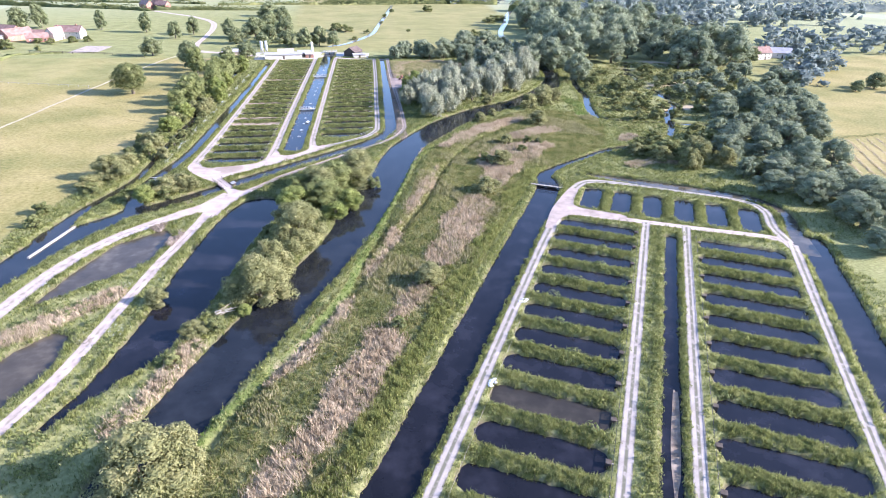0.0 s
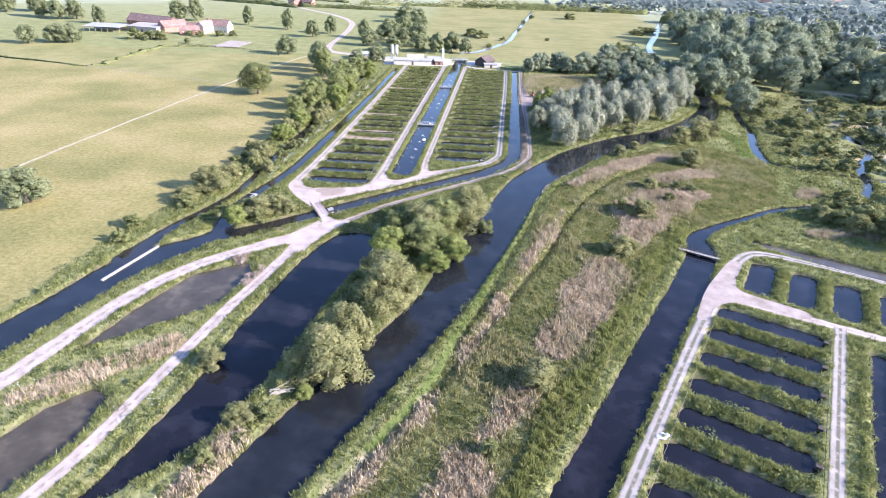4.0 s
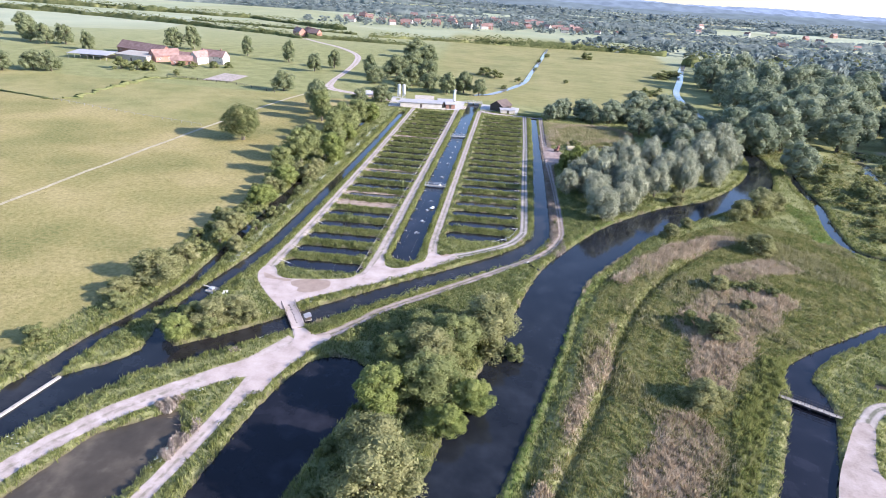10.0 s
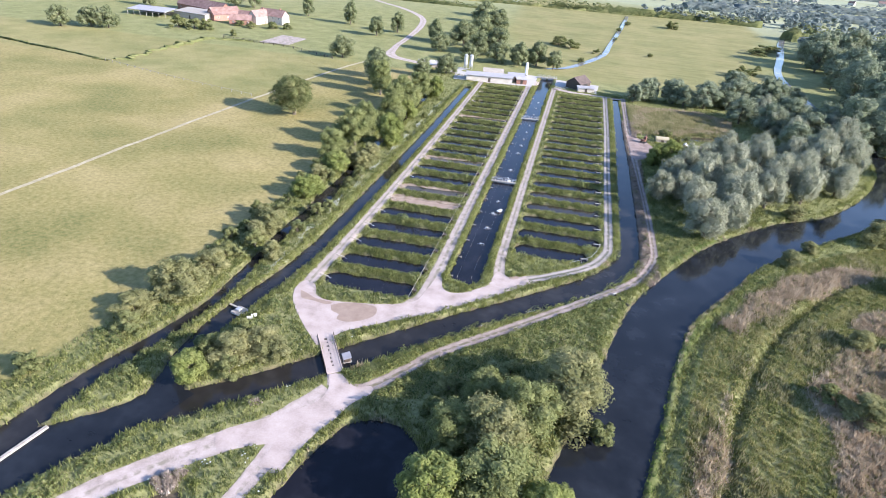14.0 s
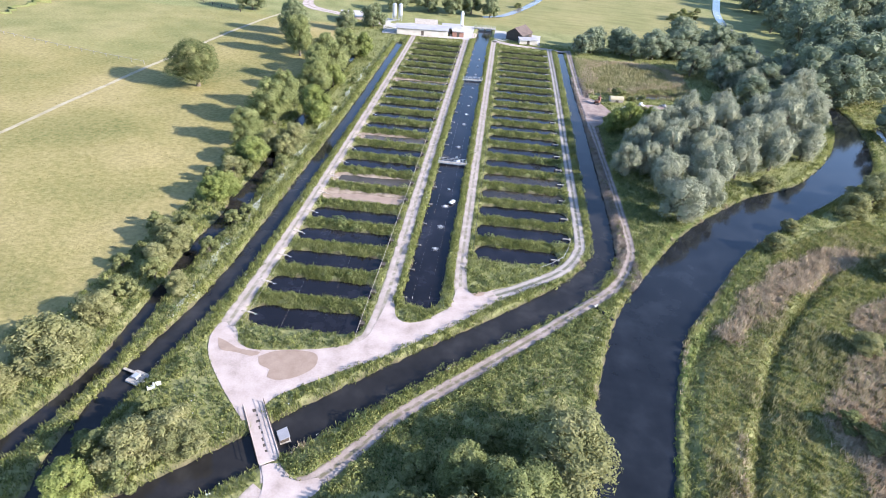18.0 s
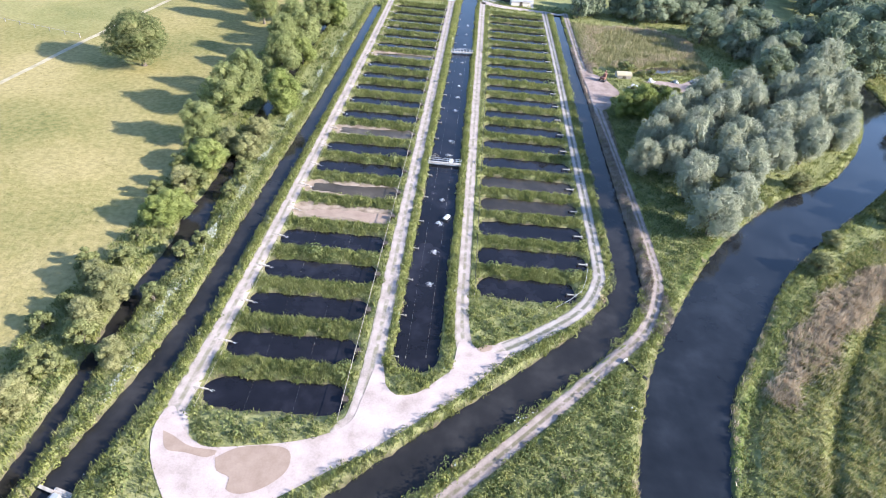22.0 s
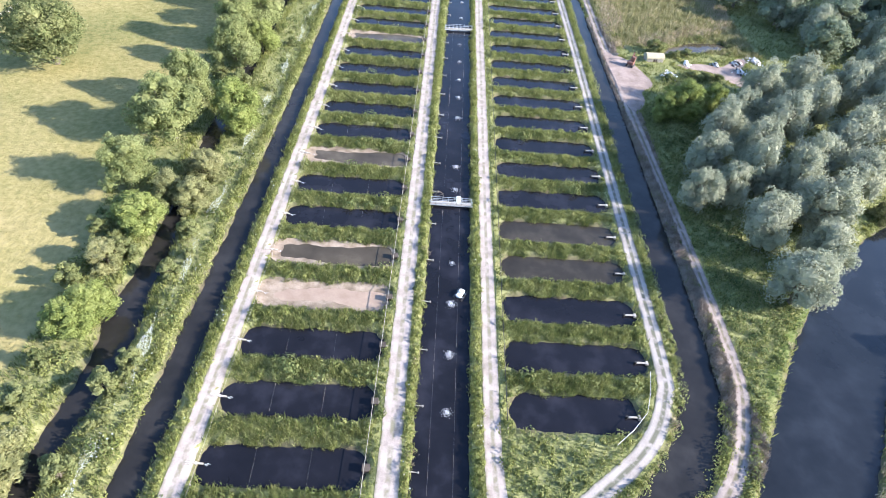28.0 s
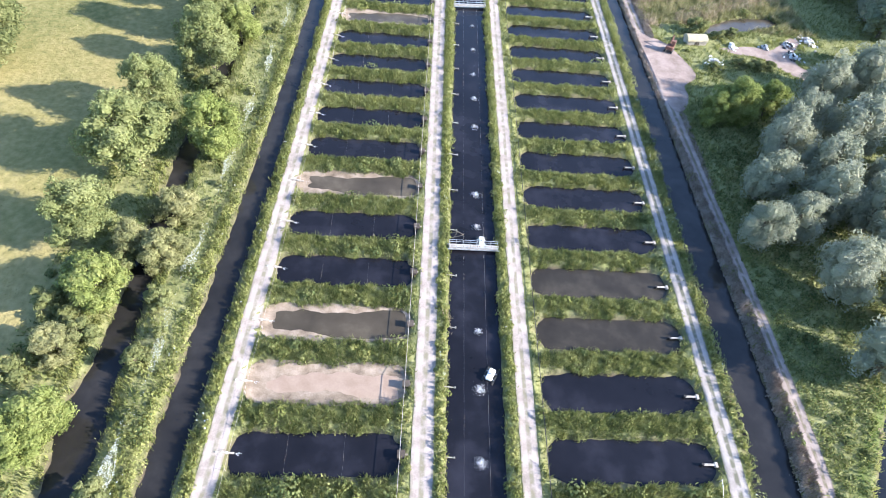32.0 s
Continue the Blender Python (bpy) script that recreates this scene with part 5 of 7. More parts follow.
# trees in the pasture and about the fish-farm buildings
plant("oak", [(-117, 295, 8.5, 14.5)], "pasture trees")
plant("elm", [(-125, 159, 7, 10.5), (-142, 402, 7, 12), (-104, 354, 7, 16), (-110, 368, 6, 15), (-112, 487, 6, 14), (-143, 503, 6, 14), (-151, 482, 6, 13), (-183, 515, 5.5, 16), (-223, 530, 5, 16), (-92, 385, 5, 9), (-82, 396, 6, 10)], "pasture trees")
plant("elm", [(-312, 390, 7, 12), (-300, 400, 8, 12), (-290, 402, 7, 12), (-451, 535, 10, 18), (-434, 550, 10, 19), (-400, 515, 8, 17), (-380, 508, 8, 16), (-368, 514, 8, 16), (-333, 494, 6, 14), (-288, 535, 9, 17), (-274, 540, 7, 20)], "pasture trees")
plant("elm", [(-91, 480, 10, 16), (-76, 455, 8, 14), (-62, 438, 7, 12), (-50, 438, 6.5, 13), (-40, 444, 7, 14), (-30, 440, 5, 11), (-83, 560, 11, 16), (-66, 462, 9, 17), (-100, 600, 11, 16), (-86, 520, 9, 15), (-100, 452, 7, 12), (-78, 430, 6, 11), (-104, 640, 10, 14)], "trees behind the fish farm")


def scrub(kind, poly, n, r, h, seed, group):
    """Trees or bushes strewn through a patch of ground, kept apart and out of the water."""
    g = np.random.default_rng(seed)
    p = np.array(poly, float)
    rows = []
    for _ in range(n * 30):
        x, y = g.uniform(p.min(0), p.max(0))
        q = r * g.uniform(0.65, 1.3)
        if poly_sdf(np.array([x]), np.array([y]), poly)[0] < 0 and all(math.hypot(x - a, y - b) > (q + c) * 0.62 for a, b, c, _ in rows) and float(sample(WS, [x], [y])[0]) > 1.0:
            rows.append((x, y, q, h * g.uniform(0.7, 1.25) * (q / r) ** 0.5))
        if len(rows) >= n:
            break
    plant(kind, rows, group)


scrub("hawthorn", [(-84, 190), (-76.5, 190), (-78, 340), (-86, 340)], 26, 2.2, 3.4, 906, "shrubs along the western stream")
scrub("hawthorn", [(-72, 188), (-70, 188), (-70, 345), (-72.5, 345)], 12, 1.1, 1.8, 907, "shrubs along the western stream")
scrub("hawthorn", [(-27, 70), (-20, 100), (-12, 125), (-14, 165), (-30, 168), (-30, 120), (-36, 80)], 16, 2.2, 3.2, 908, "trees between the pond and the river")
scrub("wood", [(114, 153), (124, 142), (119, 124), (132, 104), (148, 110), (150, 150), (170, 200), (203, 243), (222, 290), (200, 300), (176, 268), (150, 240), (130, 205), (120, 180)], 84, 4.6, 7.2, 901, "scrub woodland")
plant("sallow", [(104, 174, 4.2, 7), (110, 179, 4.6, 8), (117, 175, 4, 7), (98, 182, 3.8, 5.5), (122, 187, 4.5, 7), (113, 189, 4.5, 7), (92, 189, 3.2, 4.5), (124, 166, 4, 6)], "bushes in the eastern marsh")
scrub("wood", [(84, 346), (120, 348), (166, 384), (204, 398), (218, 480), (230, 560), (200, 640), (155, 640), (128, 540), (114, 450), (108, 400)], 40, 10, 19, 912, "woodland")
scrub("wood", [(10, 386), (60, 390), (95, 418), (93, 436), (60, 416), (30, 404), (10, 400)], 20, 5.5, 9, 913, "woodland")
scrub("hawthorn", [(104, 206), (128, 196), (160, 240), (200, 300), (205, 345), (160, 345), (118, 335), (110, 262)], 40, 2.8, 3.6, 914, "bushes in the eastern marsh")
scrub("hawthorn", [(112, 236), (138, 226), (150, 262), (170, 270), (176, 300), (150, 290), (120, 262)], 16, 3.2, 4.4, 909, "bushes in the eastern marsh")
plant("wood", [(200, 356, 12, 22), (228, 362, 13, 24), (222, 392, 12, 22), (206, 384, 11, 21), (188, 352, 8, 14), (242, 376, 9, 15)], "woodland")
scrub("hawthorn", [(88, 184), (118, 178), (132, 200), (124, 214), (100, 205)], 10, 3.2, 4.2, 902, "bushes in the eastern marsh")
scrub("hawthorn", [(112, 236), (150, 240), (180, 300), (170, 350), (120, 340), (112, 290)], 26, 3.0, 4.2, 903, "bushes in the eastern marsh")
scrub("wood", [(185, 340), (240, 345), (250, 400), (190, 410)], 8, 9, 17, 904, "woodland")
scrub("wood", [(150, 268), (196, 250), (236, 300), (250, 350), (190, 345), (160, 310)], 26, 5, 7, 911, "scrub woodland")
scrub("silver_willow", [(62, 330), (92, 318), (100, 340), (96, 380), (60, 385)], 8, 6, 12, 905, "woodland")


# ---- far country: woods, hedges and a backdrop of hills ----
def stamp(rows, seed, leaves=60, name="distant_woodland", label="distant woodland and tree belts", leaf=0.2, mat=None):
    """Many small crowns in one mesh; rows of x, y, radius, height."""
    base = [crown_arrays(seed + i, 7, DOME, leaves, leaf, 1.0, 0.1, 0.72, False)[:2] for i in range(4)]
    vs, ts, n = [], [], 0
    for i, (x, y, r, h) in enumerate(rows):
        v, t = base[i % 4]
        a = i * 2.4
        w = np.stack([(v[:, 0] * math.cos(a) - v[:, 1] * math.sin(a)) * r * 1.2 + x, (v[:, 0] * math.sin(a) + v[:, 1] * math.cos(a)) * r + y, (v[:, 2] - 0.1) * h / 2], 1)
        vs.append(w), ts.append(t + n)
        n += len(v)
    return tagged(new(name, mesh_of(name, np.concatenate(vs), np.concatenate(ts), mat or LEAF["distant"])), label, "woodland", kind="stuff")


def belt(x0, y0, x1, y1, wide, gap, r, h, seed):
    g = np.random.default_rng(int(seed * 10))
    k = max(2, int(math.hypot(x1 - x0, y1 - y0) / gap))
    s = np.linspace(0, 1, k)
    return [(x0 + (x1 - x0) * a + g.normal(0, wide), y0 + (y1 - y0) * a + g.normal(0, wide), r * g.uniform(0.7, 1.3), h * g.uniform(0.7, 1.3)) for a in s]


woods = belt(-300, 950, 130, 1090, 30, 3.6, 5, 8, 480) + belt(-260, 1080, 200, 1180, 24, 4, 6, 9, 481)
for i, b in enumerate(((200, 640, 420, 760, 30, 6, 10, 19), (250, 560, 520, 640, 25, 7, 10, 18), (300, 420, 620, 520, 18, 9, 9, 15), (240, 300, 330, 420, 6, 8, 7, 10), (60, 800, 200, 860, 14, 6, 7, 11), (200, 800, 420, 900, 30, 7, 9, 14))):
    woods += belt(*b, 500 + i)
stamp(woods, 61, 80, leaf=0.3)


def tree_belts(rows, seed, name="distant_woodland", label="belts of far valley woodland with haze painted into the leaf colour", step=5, mat=None, kind="stuff"):
    """Long unbroken belts of far trees with an uneven top; rows of x0, y0, x1, y1, width, height."""
    g = np.random.default_rng(seed)
    vs, fs, n = [], [], 0
    for x0, y0, x1, y1, wide, tall in rows:
        k = max(6, int(math.hypot(x1 - x0, y1 - y0) / step))
        s = np.linspace(0, 1, k)
        top = tall * np.clip(0.75 + 0.35 * np.sin(s * k * 0.11 + g.uniform(0, 6)) * np.sin(s * k * 0.047 + g.uniform(0, 6)) + g.normal(0, 0.13, k), 0.12, 1.4)
        cx, cy = x0 + (x1 - x0) * s + g.normal(0, 2, k), y0 + (y1 - y0) * s + 0.25 * wide * np.sin(s * 9 + g.uniform(0, 6))
        ux, uy = -(y1 - y0), x1 - x0
        m = math.hypot(ux, uy)
        prof = ((-0.5, -0.1), (-0.46, 0.55), (-0.25, 0.95), (0.1, 1.0), (0.4, 0.7), (0.5, -0.1))
        for q, h in prof:
            jit = g.normal(0, 0.06, k)
            vs.append(np.stack([cx + ux / m * wide * (q + jit), cy + uy / m * wide * (q + jit), top * h * (1 + g.normal(0, 0.07, k))], 1))
        a = np.arange(len(prof) * k).reshape(len(prof), k) + n
        fs.append(np.stack([a[:-1, :-1], a[:-1, 1:], a[1:, 1:], a[1:, :-1]], -1).reshape(-1, 4))
        n += len(prof) * k
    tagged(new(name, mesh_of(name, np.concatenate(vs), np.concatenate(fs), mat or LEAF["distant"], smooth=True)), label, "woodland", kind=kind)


def canopy(rows, seed, name, label, size, mat, kind="stuff", fill=1.0):
    """Leafy masses along belts: flakes of foliage over lumpy, rounded tops; rows of x0, y0, x1, y1, width, height."""
    g = np.random.default_rng(seed)
    ps, ns, ss = [], [], []
    for x0, y0, x1, y1, wide, tall in rows:
        long = math.hypot(x1 - x0, y1 - y0)
        leaf = size * max(1.0, (y0 + y1) / 1000)
        k = int(long * max(wide, tall) * fill / (leaf * leaf * 0.8)) + 8
        a, b, ph = g.uniform(0, 1, k), g.uniform(-0.5, 0.5, k), g.uniform(0, 6, 4)
        u, w = a * long, b * wide
        lump = 0.78 + 0.2 * np.sin(u / (tall * 0.62) + ph[0]) * np.sin(w / (tall * 0.5) + ph[1]) + 0.18 * np.sin(u / (tall * 2.3) + ph[2]) + 0.14 * np.sin(u / (tall * 0.21) + ph[3])
        z = tall * lump * np.sqrt(np.clip(1 - (2 * b) ** 4, 0.05, 1)) * np.where(g.random(k) < 0.85, g.uniform(0.95, 1.04, k), g.uniform(0.3, 0.95, k))
        ux, uy = (x1 - x0) / long, (y1 - y0) / long
        ps.append(np.stack([x0 + ux * u - uy * w, y0 + uy * u + ux * w, z], 1))
        ns.append(np.stack([-uy * b * 1.6, ux * b * 1.6, np.ones(k) * 1.3], 1) + g.normal(0, 0.26, (k, 3)))
        ss.append(leaf * g.uniform(0.6, 1.3, k))
    p, n, q = np.concatenate(ps), np.concatenate(ns), np.concatenate(ss)[:, None]
    n /= np.linalg.norm(n, axis=1)[:, None]
    t1 = np.cross(n, g.normal(size=n.shape))
    t1 /= np.linalg.norm(t1, axis=1)[:, None] + 1e-9
    t2 = np.cross(n, t1)
    v = np.stack([p - t1 * q * 0.6, p - t2 * q * 0.4, p + t1 * q * 0.6, p + t2 * q * 0.4], 1).reshape(-1, 3)
    tagged(new(name, mesh_of(name, v, np.arange(len(v)).reshape(-1, 4), mat)), label, "woodland", kind=kind)


far_rows = [(-1600, 1250, -200, 1330, 20, 11), (-1500, 1450, 1500, 1580, 24, 11), (-1600, 1700, 1600, 1800, 32, 12), (100, 940, 900, 1050, 40, 12), (150, 1100, 1000, 1220, 40, 12), (-400, 1210, 300, 1270, 36, 12),
            (500, 700, 1200, 900, 40, 14), (-1800, 1000, -900, 1150, 24, 13), (700, 1300, 1500, 1400, 40, 12), (-900, 1120, -300, 1180, 20, 10), (300, 830, 700, 880, 40, 13), (-700, 1380, -100, 1400, 30, 12), (-2200, 1900, 2200, 1950, 50, 14)]
g = np.random.default_rng(77)
for i in range(30):
    x, y, w = g.uniform(-1700, 1700), g.uniform(1150, 1950), g.uniform(90, 380)
    if not (-350 < x < 250 and y < 1200):
        far_rows.append((x, y, x + w, y + g.uniform(-30, 40), g.uniform(10, 40), g.uniform(7, 13)))
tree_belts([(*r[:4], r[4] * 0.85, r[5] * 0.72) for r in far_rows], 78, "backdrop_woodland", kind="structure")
canopy(far_rows, 81, "backdrop_canopy", "belts of far valley woodland with haze painted into the leaf colour", 1.7, LEAF["distant"], "structure")
hedges = [(-690, 769, -548, 765, 10, 8), (-548, 765, -438, 748, 10, 8), (-438, 748, -273, 705, 9, 8), (-273, 705, -236, 688, 7, 5), (-236, 700, -120, 700, 7, 5), (-1300, 880, -565, 884, 12, 9), (-900, 700, -690, 769, 9, 8), (-565, 884, -380, 891, 14, 8), (-380, 891, -230, 811, 10, 7),
          (-180, 760, 60, 790, 8, 6), (-60, 780, 160, 800, 12, 9), (160, 700, 420, 820, 22, 13), (-1300, 560, -900, 620, 9, 8), (-420, 800, -200, 770, 6, 4)]
tree_belts([(*r[:4], r[4] * 0.8, r[5] * 0.7) for r in hedges], 79, "distant_hedges", "long dark field hedges in the distance", 4, LEAF["oak"])
canopy(hedges, 82, "distant_hedge_leaves", "leafy tops of long field hedges", 1.3, LEAF["oak"], fill=1.4)
canopy([(125, 306.5, 146, 305.8, 3.4, 1.7), (120, 292.8, 139, 289.5, 3.2, 1.6), (113.6, 277.8, 135, 273.3, 3, 1.5), (111.6, 262.8, 128, 258.8, 3, 1.4), (126, 321.6, 149, 321, 3.6, 1.8), (128, 337, 156, 336, 3.6, 1.8)],
       83, "marsh_hedge_rows", "low dark green rows of scrub across old watercress beds", 0.5, LEAF["hawthorn"], fill=1.6)
canopy([(165.7 + 4.6 * i, 199 + 0.6 * i, 147 + 4.6 * i, 154.6 + 0.6 * i, 1.5, 0.35) for i in range(10)], 84, "hay_swaths", "parallel swaths of cut hay in the eastern field", 0.3, M_REED, fill=0.8)
canopy([(166, 201, 205, 207, 1.6, 1.0)], 85, "field_boundary", "thin straggling hedge between two eastern fields", 0.5, LEAF["hawthorn"], fill=1.2)
tree_belts([(-228, 335, -227, 408, 1.6, 1.2), (-330, 352, -231, 332, 1.2, 0.9), (-227, 408, -205, 414, 1.4, 1.1)], 80, "pasture_hedges", "low dark hedge lines dividing the pasture", 1.5, LEAF["hawthorn"])


def ridge(name, y0, half, base, rise, seed, colour):
    """A long wooded ridge on the skyline, its haze painted as a pale blue glow."""
    g = np.random.default_rng(int(seed * 10))
    xs = np.linspace(-half, half, 420)
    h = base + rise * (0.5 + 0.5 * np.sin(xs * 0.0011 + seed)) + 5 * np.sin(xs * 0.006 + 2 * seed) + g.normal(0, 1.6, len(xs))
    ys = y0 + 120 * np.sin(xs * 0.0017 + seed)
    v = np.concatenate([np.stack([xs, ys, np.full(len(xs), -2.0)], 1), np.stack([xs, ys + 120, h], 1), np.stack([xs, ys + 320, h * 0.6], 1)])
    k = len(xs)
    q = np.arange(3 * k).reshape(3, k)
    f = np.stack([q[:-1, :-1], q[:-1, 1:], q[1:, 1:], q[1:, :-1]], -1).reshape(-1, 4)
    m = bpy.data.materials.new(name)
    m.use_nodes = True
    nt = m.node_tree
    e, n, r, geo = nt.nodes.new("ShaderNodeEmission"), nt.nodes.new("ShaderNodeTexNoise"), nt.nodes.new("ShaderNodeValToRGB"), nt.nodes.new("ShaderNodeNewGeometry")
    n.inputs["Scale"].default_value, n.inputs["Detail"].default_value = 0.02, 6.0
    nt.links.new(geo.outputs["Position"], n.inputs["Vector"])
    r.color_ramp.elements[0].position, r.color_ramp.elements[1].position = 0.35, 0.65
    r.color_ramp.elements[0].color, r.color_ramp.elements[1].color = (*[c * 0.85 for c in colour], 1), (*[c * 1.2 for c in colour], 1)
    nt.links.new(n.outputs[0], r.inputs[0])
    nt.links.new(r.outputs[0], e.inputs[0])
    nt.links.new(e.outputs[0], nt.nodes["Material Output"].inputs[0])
    tagged(new("backdrop_" + name, mesh_of(name, v, f, m, smooth=True)), "wooded skyline ridge painted in a glowing hazy blue", "hills", kind="structure")


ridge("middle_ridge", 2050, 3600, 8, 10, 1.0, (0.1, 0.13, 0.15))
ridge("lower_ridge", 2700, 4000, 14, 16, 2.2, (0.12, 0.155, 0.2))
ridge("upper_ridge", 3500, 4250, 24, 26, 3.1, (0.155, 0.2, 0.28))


# ---- row plants, flowers and dead stems along the banks ----
def row_clumps(name, label, c, off, gap, r, mat, seed, wide=0.25):
    """Leafy clumps in a row beside a line, as one mass of leaves."""
    g = np.random.default_rng(seed)
    c = curve(c, gap)
    t = np.gradient(c[:, :2], axis=0)
    t /= np.linalg.norm(t, axis=1)[:, None] + 1e-9
    n = np.stack([-t[:, 1], t[:, 0]], 1)
    p = c[:, :2] + n * (np.asarray(off) + g.normal(0, wide, len(c)))[:, None] + g.normal(0, 0.2, (len(c), 2))
    rr = r * g.uniform(0.55, 1.35, len(p))
    vs, ts, k = [], [], 0
    for i, (x, y) in enumerate(p):
        if sample(TS, [x], [y])[0] < 0.15 or sample(WS, [x], [y])[0] < -0.2:
            continue
        m = 56
        d = g.normal(size=(m, 3))
        d[:, 2] = np.abs(d[:, 2])
        d /= np.linalg.norm(d, axis=1)[:, None]
        q = d * (1, 1, 1.05) * rr[i] * g.uniform(0.8, 1.15, m)[:, None] + (x, y, max(-0.4, ground_at(x, y)))
        nn = d + g.normal(0, 0.4, (m, 3))
        a = np.cross(nn, g.normal(size=(m, 3)))
        a /= np.linalg.norm(a, axis=1)[:, None]
        b = np.cross(nn, a)
        b /= np.linalg.norm(b, axis=1)[:, None]
        s = 0.125 * g.uniform(0.7, 1.4, m)[:, None]
        vs.append(np.stack([q - a * s, q - b * s * 0.7, q + a * s, q + b * s * 0.7], 1).reshape(-1, 3))
        ts.append(np.arange(4 * m).reshape(-1, 4) + k)
        k += 4 * m
    return tagged(new(name, mesh_of(name, np.concatenate(vs), np.concatenate(ts), mat)), label, "bank plants", kind="stuff")


row_clumps("dock_row", "row of bushy grey-green docks beside the canal", TRACKS["south_road"][1][3:] + TRACKS["east_track"][1][1:], -2.2, 0.9, 0.9, M_GRASS, 601)
row_clumps("dock_row", "row of bushy yellow-green plants beside the canal", TRACKS["canal_track_west"][1], -2.0, 0.75, 0.6, M_HERB, 602)
row_clumps("dock_row", "row of bushy green plants beside the canal", TRACKS["canal_track_east"][1], 1.9, 0.75, 0.6, M_HERB, 603)
row_clumps("dock_row", "row of bushy green plants between track and canal", TRACKS["west_track"][1], 1.9, 0.8, 0.55, M_HERB, 604)
row_clumps("dock_row", "row of bushy plants on the outer bank", RIVERS["west_canal"][1][1:], 2.7, 0.8, 0.7, M_HERB, 605)
row_clumps("dock_row", "row of bushy plants along the dirt track", TRACKS["bank_track"][1][:9], 2.2, 0.8, 1.0, M_HERB, 606)
row_clumps("dock_row", "tall leafy weeds on the river side of the dirt track", TRACKS["bank_track"][1][:9], -2.2, 0.8, 0.7, M_GRASS, 610, 0.5)
row_clumps("dock_row", "leafy plants lining the farm channel", [(*south(25, 10.2), 1), (*south(146, 10.2), 1)], 0, 0.6, 0.7, M_GRASS, 607, 0.5)
row_clumps("dock_row", "leafy plants lining the farm channel", [(*south(25, 14.9), 1), (*south(146, 14.9), 1)], 0, 0.7, 0.6, M_GRASS, 608, 0.3)
row_clumps("dock_row", "leafy plants beside the fish-farm ditch", [(*south(25, -19.6), 1), (*south(140, -19.5), 1)], 0, 0.8, 0.5, M_HERB, 609, 0.3)
stuff("dead_weeds", "pinkish-grey dead weeds on the canal bank", "weeds", scatter(110000, 6, 14, 214, 350, lambda x, y: (sample(WR, x, y) > 0.1) & (sample(TS, x, y) > 0.1) & (sample(TS, x, y) < 2.4) & (x < 11), 31), M_STEMS, 0.6, 0.17, 32)
stuff("dead_weeds", "dry brown weeds at the head of the ponds", "weeds", scatter(90000, -60, -49.5, 128, 156, lambda x, y: (sample(WS, x, y) > 0) & (sample(WS, x, y) < 2.5) & (sample(TS, x, y) > 0.2) & (patchy(x, y, 0.3) > 0.1), 33), M_STEMS, 0.7, 0.18, 34)


def umbels(name, label, xyz, size, seed, lift):
    g = np.random.default_rng(seed)
    x, y, z = xyz
    k = len(x)
    s, a = size * g.uniform(0.6, 1.4, k), g.uniform(0, 6.3, k)
    z = z + lift * g.uniform(0.7, 1.2, k)
    v = np.stack([np.stack([x + s * np.cos(a + q), y + s * np.sin(a + q), z + g.normal(0, 0.03, k)], 1) for q in (0, 1.257, 2.513, 3.77, 5.027)], 1).reshape(-1, 3)
    f = np.arange(5 * k).reshape(-1, 5)
    tri = np.concatenate([f[:, [0, 1, 2]], f[:, [0, 2, 3]], f[:, [0, 3, 4]]])
    tagged(new(name, mesh_of(name, v, tri, M_FLOWER)), label, "wild flowers", kind="stuff")


umbels("cow_parsley", "white flowers threading the narrow western ditch", scatter(110000, -72.6, -69.4, 186, 340, lambda x, y: (np.abs(x + 70.1 + 0.35 * np.sin(y * 0.31)) < 0.5 + 0.35 * np.sin(y * 0.9)) & (patchy(x, y, 0.21, 2.0) + np.random.default_rng(5).normal(0, 0.45, len(x)) > 0.65) & (sample(WS, x, y) > 0.3), 35), 0.05, 36, 0.75)
umbels("cow_parsley", "scattered white flowers along the canal banks", scatter(60000, -70, 12, 160, 380, lambda x, y: edge(x, y) & (patchy(x, y, 0.35, 0.7) + np.random.default_rng(6).normal(0, 0.5, len(x)) > 1.5), 37), 0.1, 38, 0.8)
umbels("cow_parsley", "scattered white flowers beside the chalk track", scatter(30000, -80, -44, 90, 180, lambda x, y: land_ok(x, y) & (sample(TS, x, y) < 5) & (patchy(x, y, 0.3, 1.2) + np.random.default_rng(8).normal(0, 0.5, len(x)) > 1.6), 39), 0.11, 40, 0.7)


# ---- bridges, weirs, walkways ----
def railing(parent, x0, x1, y, z, gap, tall, mat, r=0.04):
    k = max(1, round((x1 - x0) / gap))
    for i in range(k + 1):
        x = x0 + (x1 - x0) * i / k
        part("post", tube((x, y, z - 0.05), (x, y, z + tall), r, r, 6), mat, parent)
    for h in (tall, tall * 0.55):
        part("rail", tube((x0 - 0.1, y, z + h), (x1 + 0.1, y, z + h), r * 0.8, r * 0.8, 6), mat, parent)


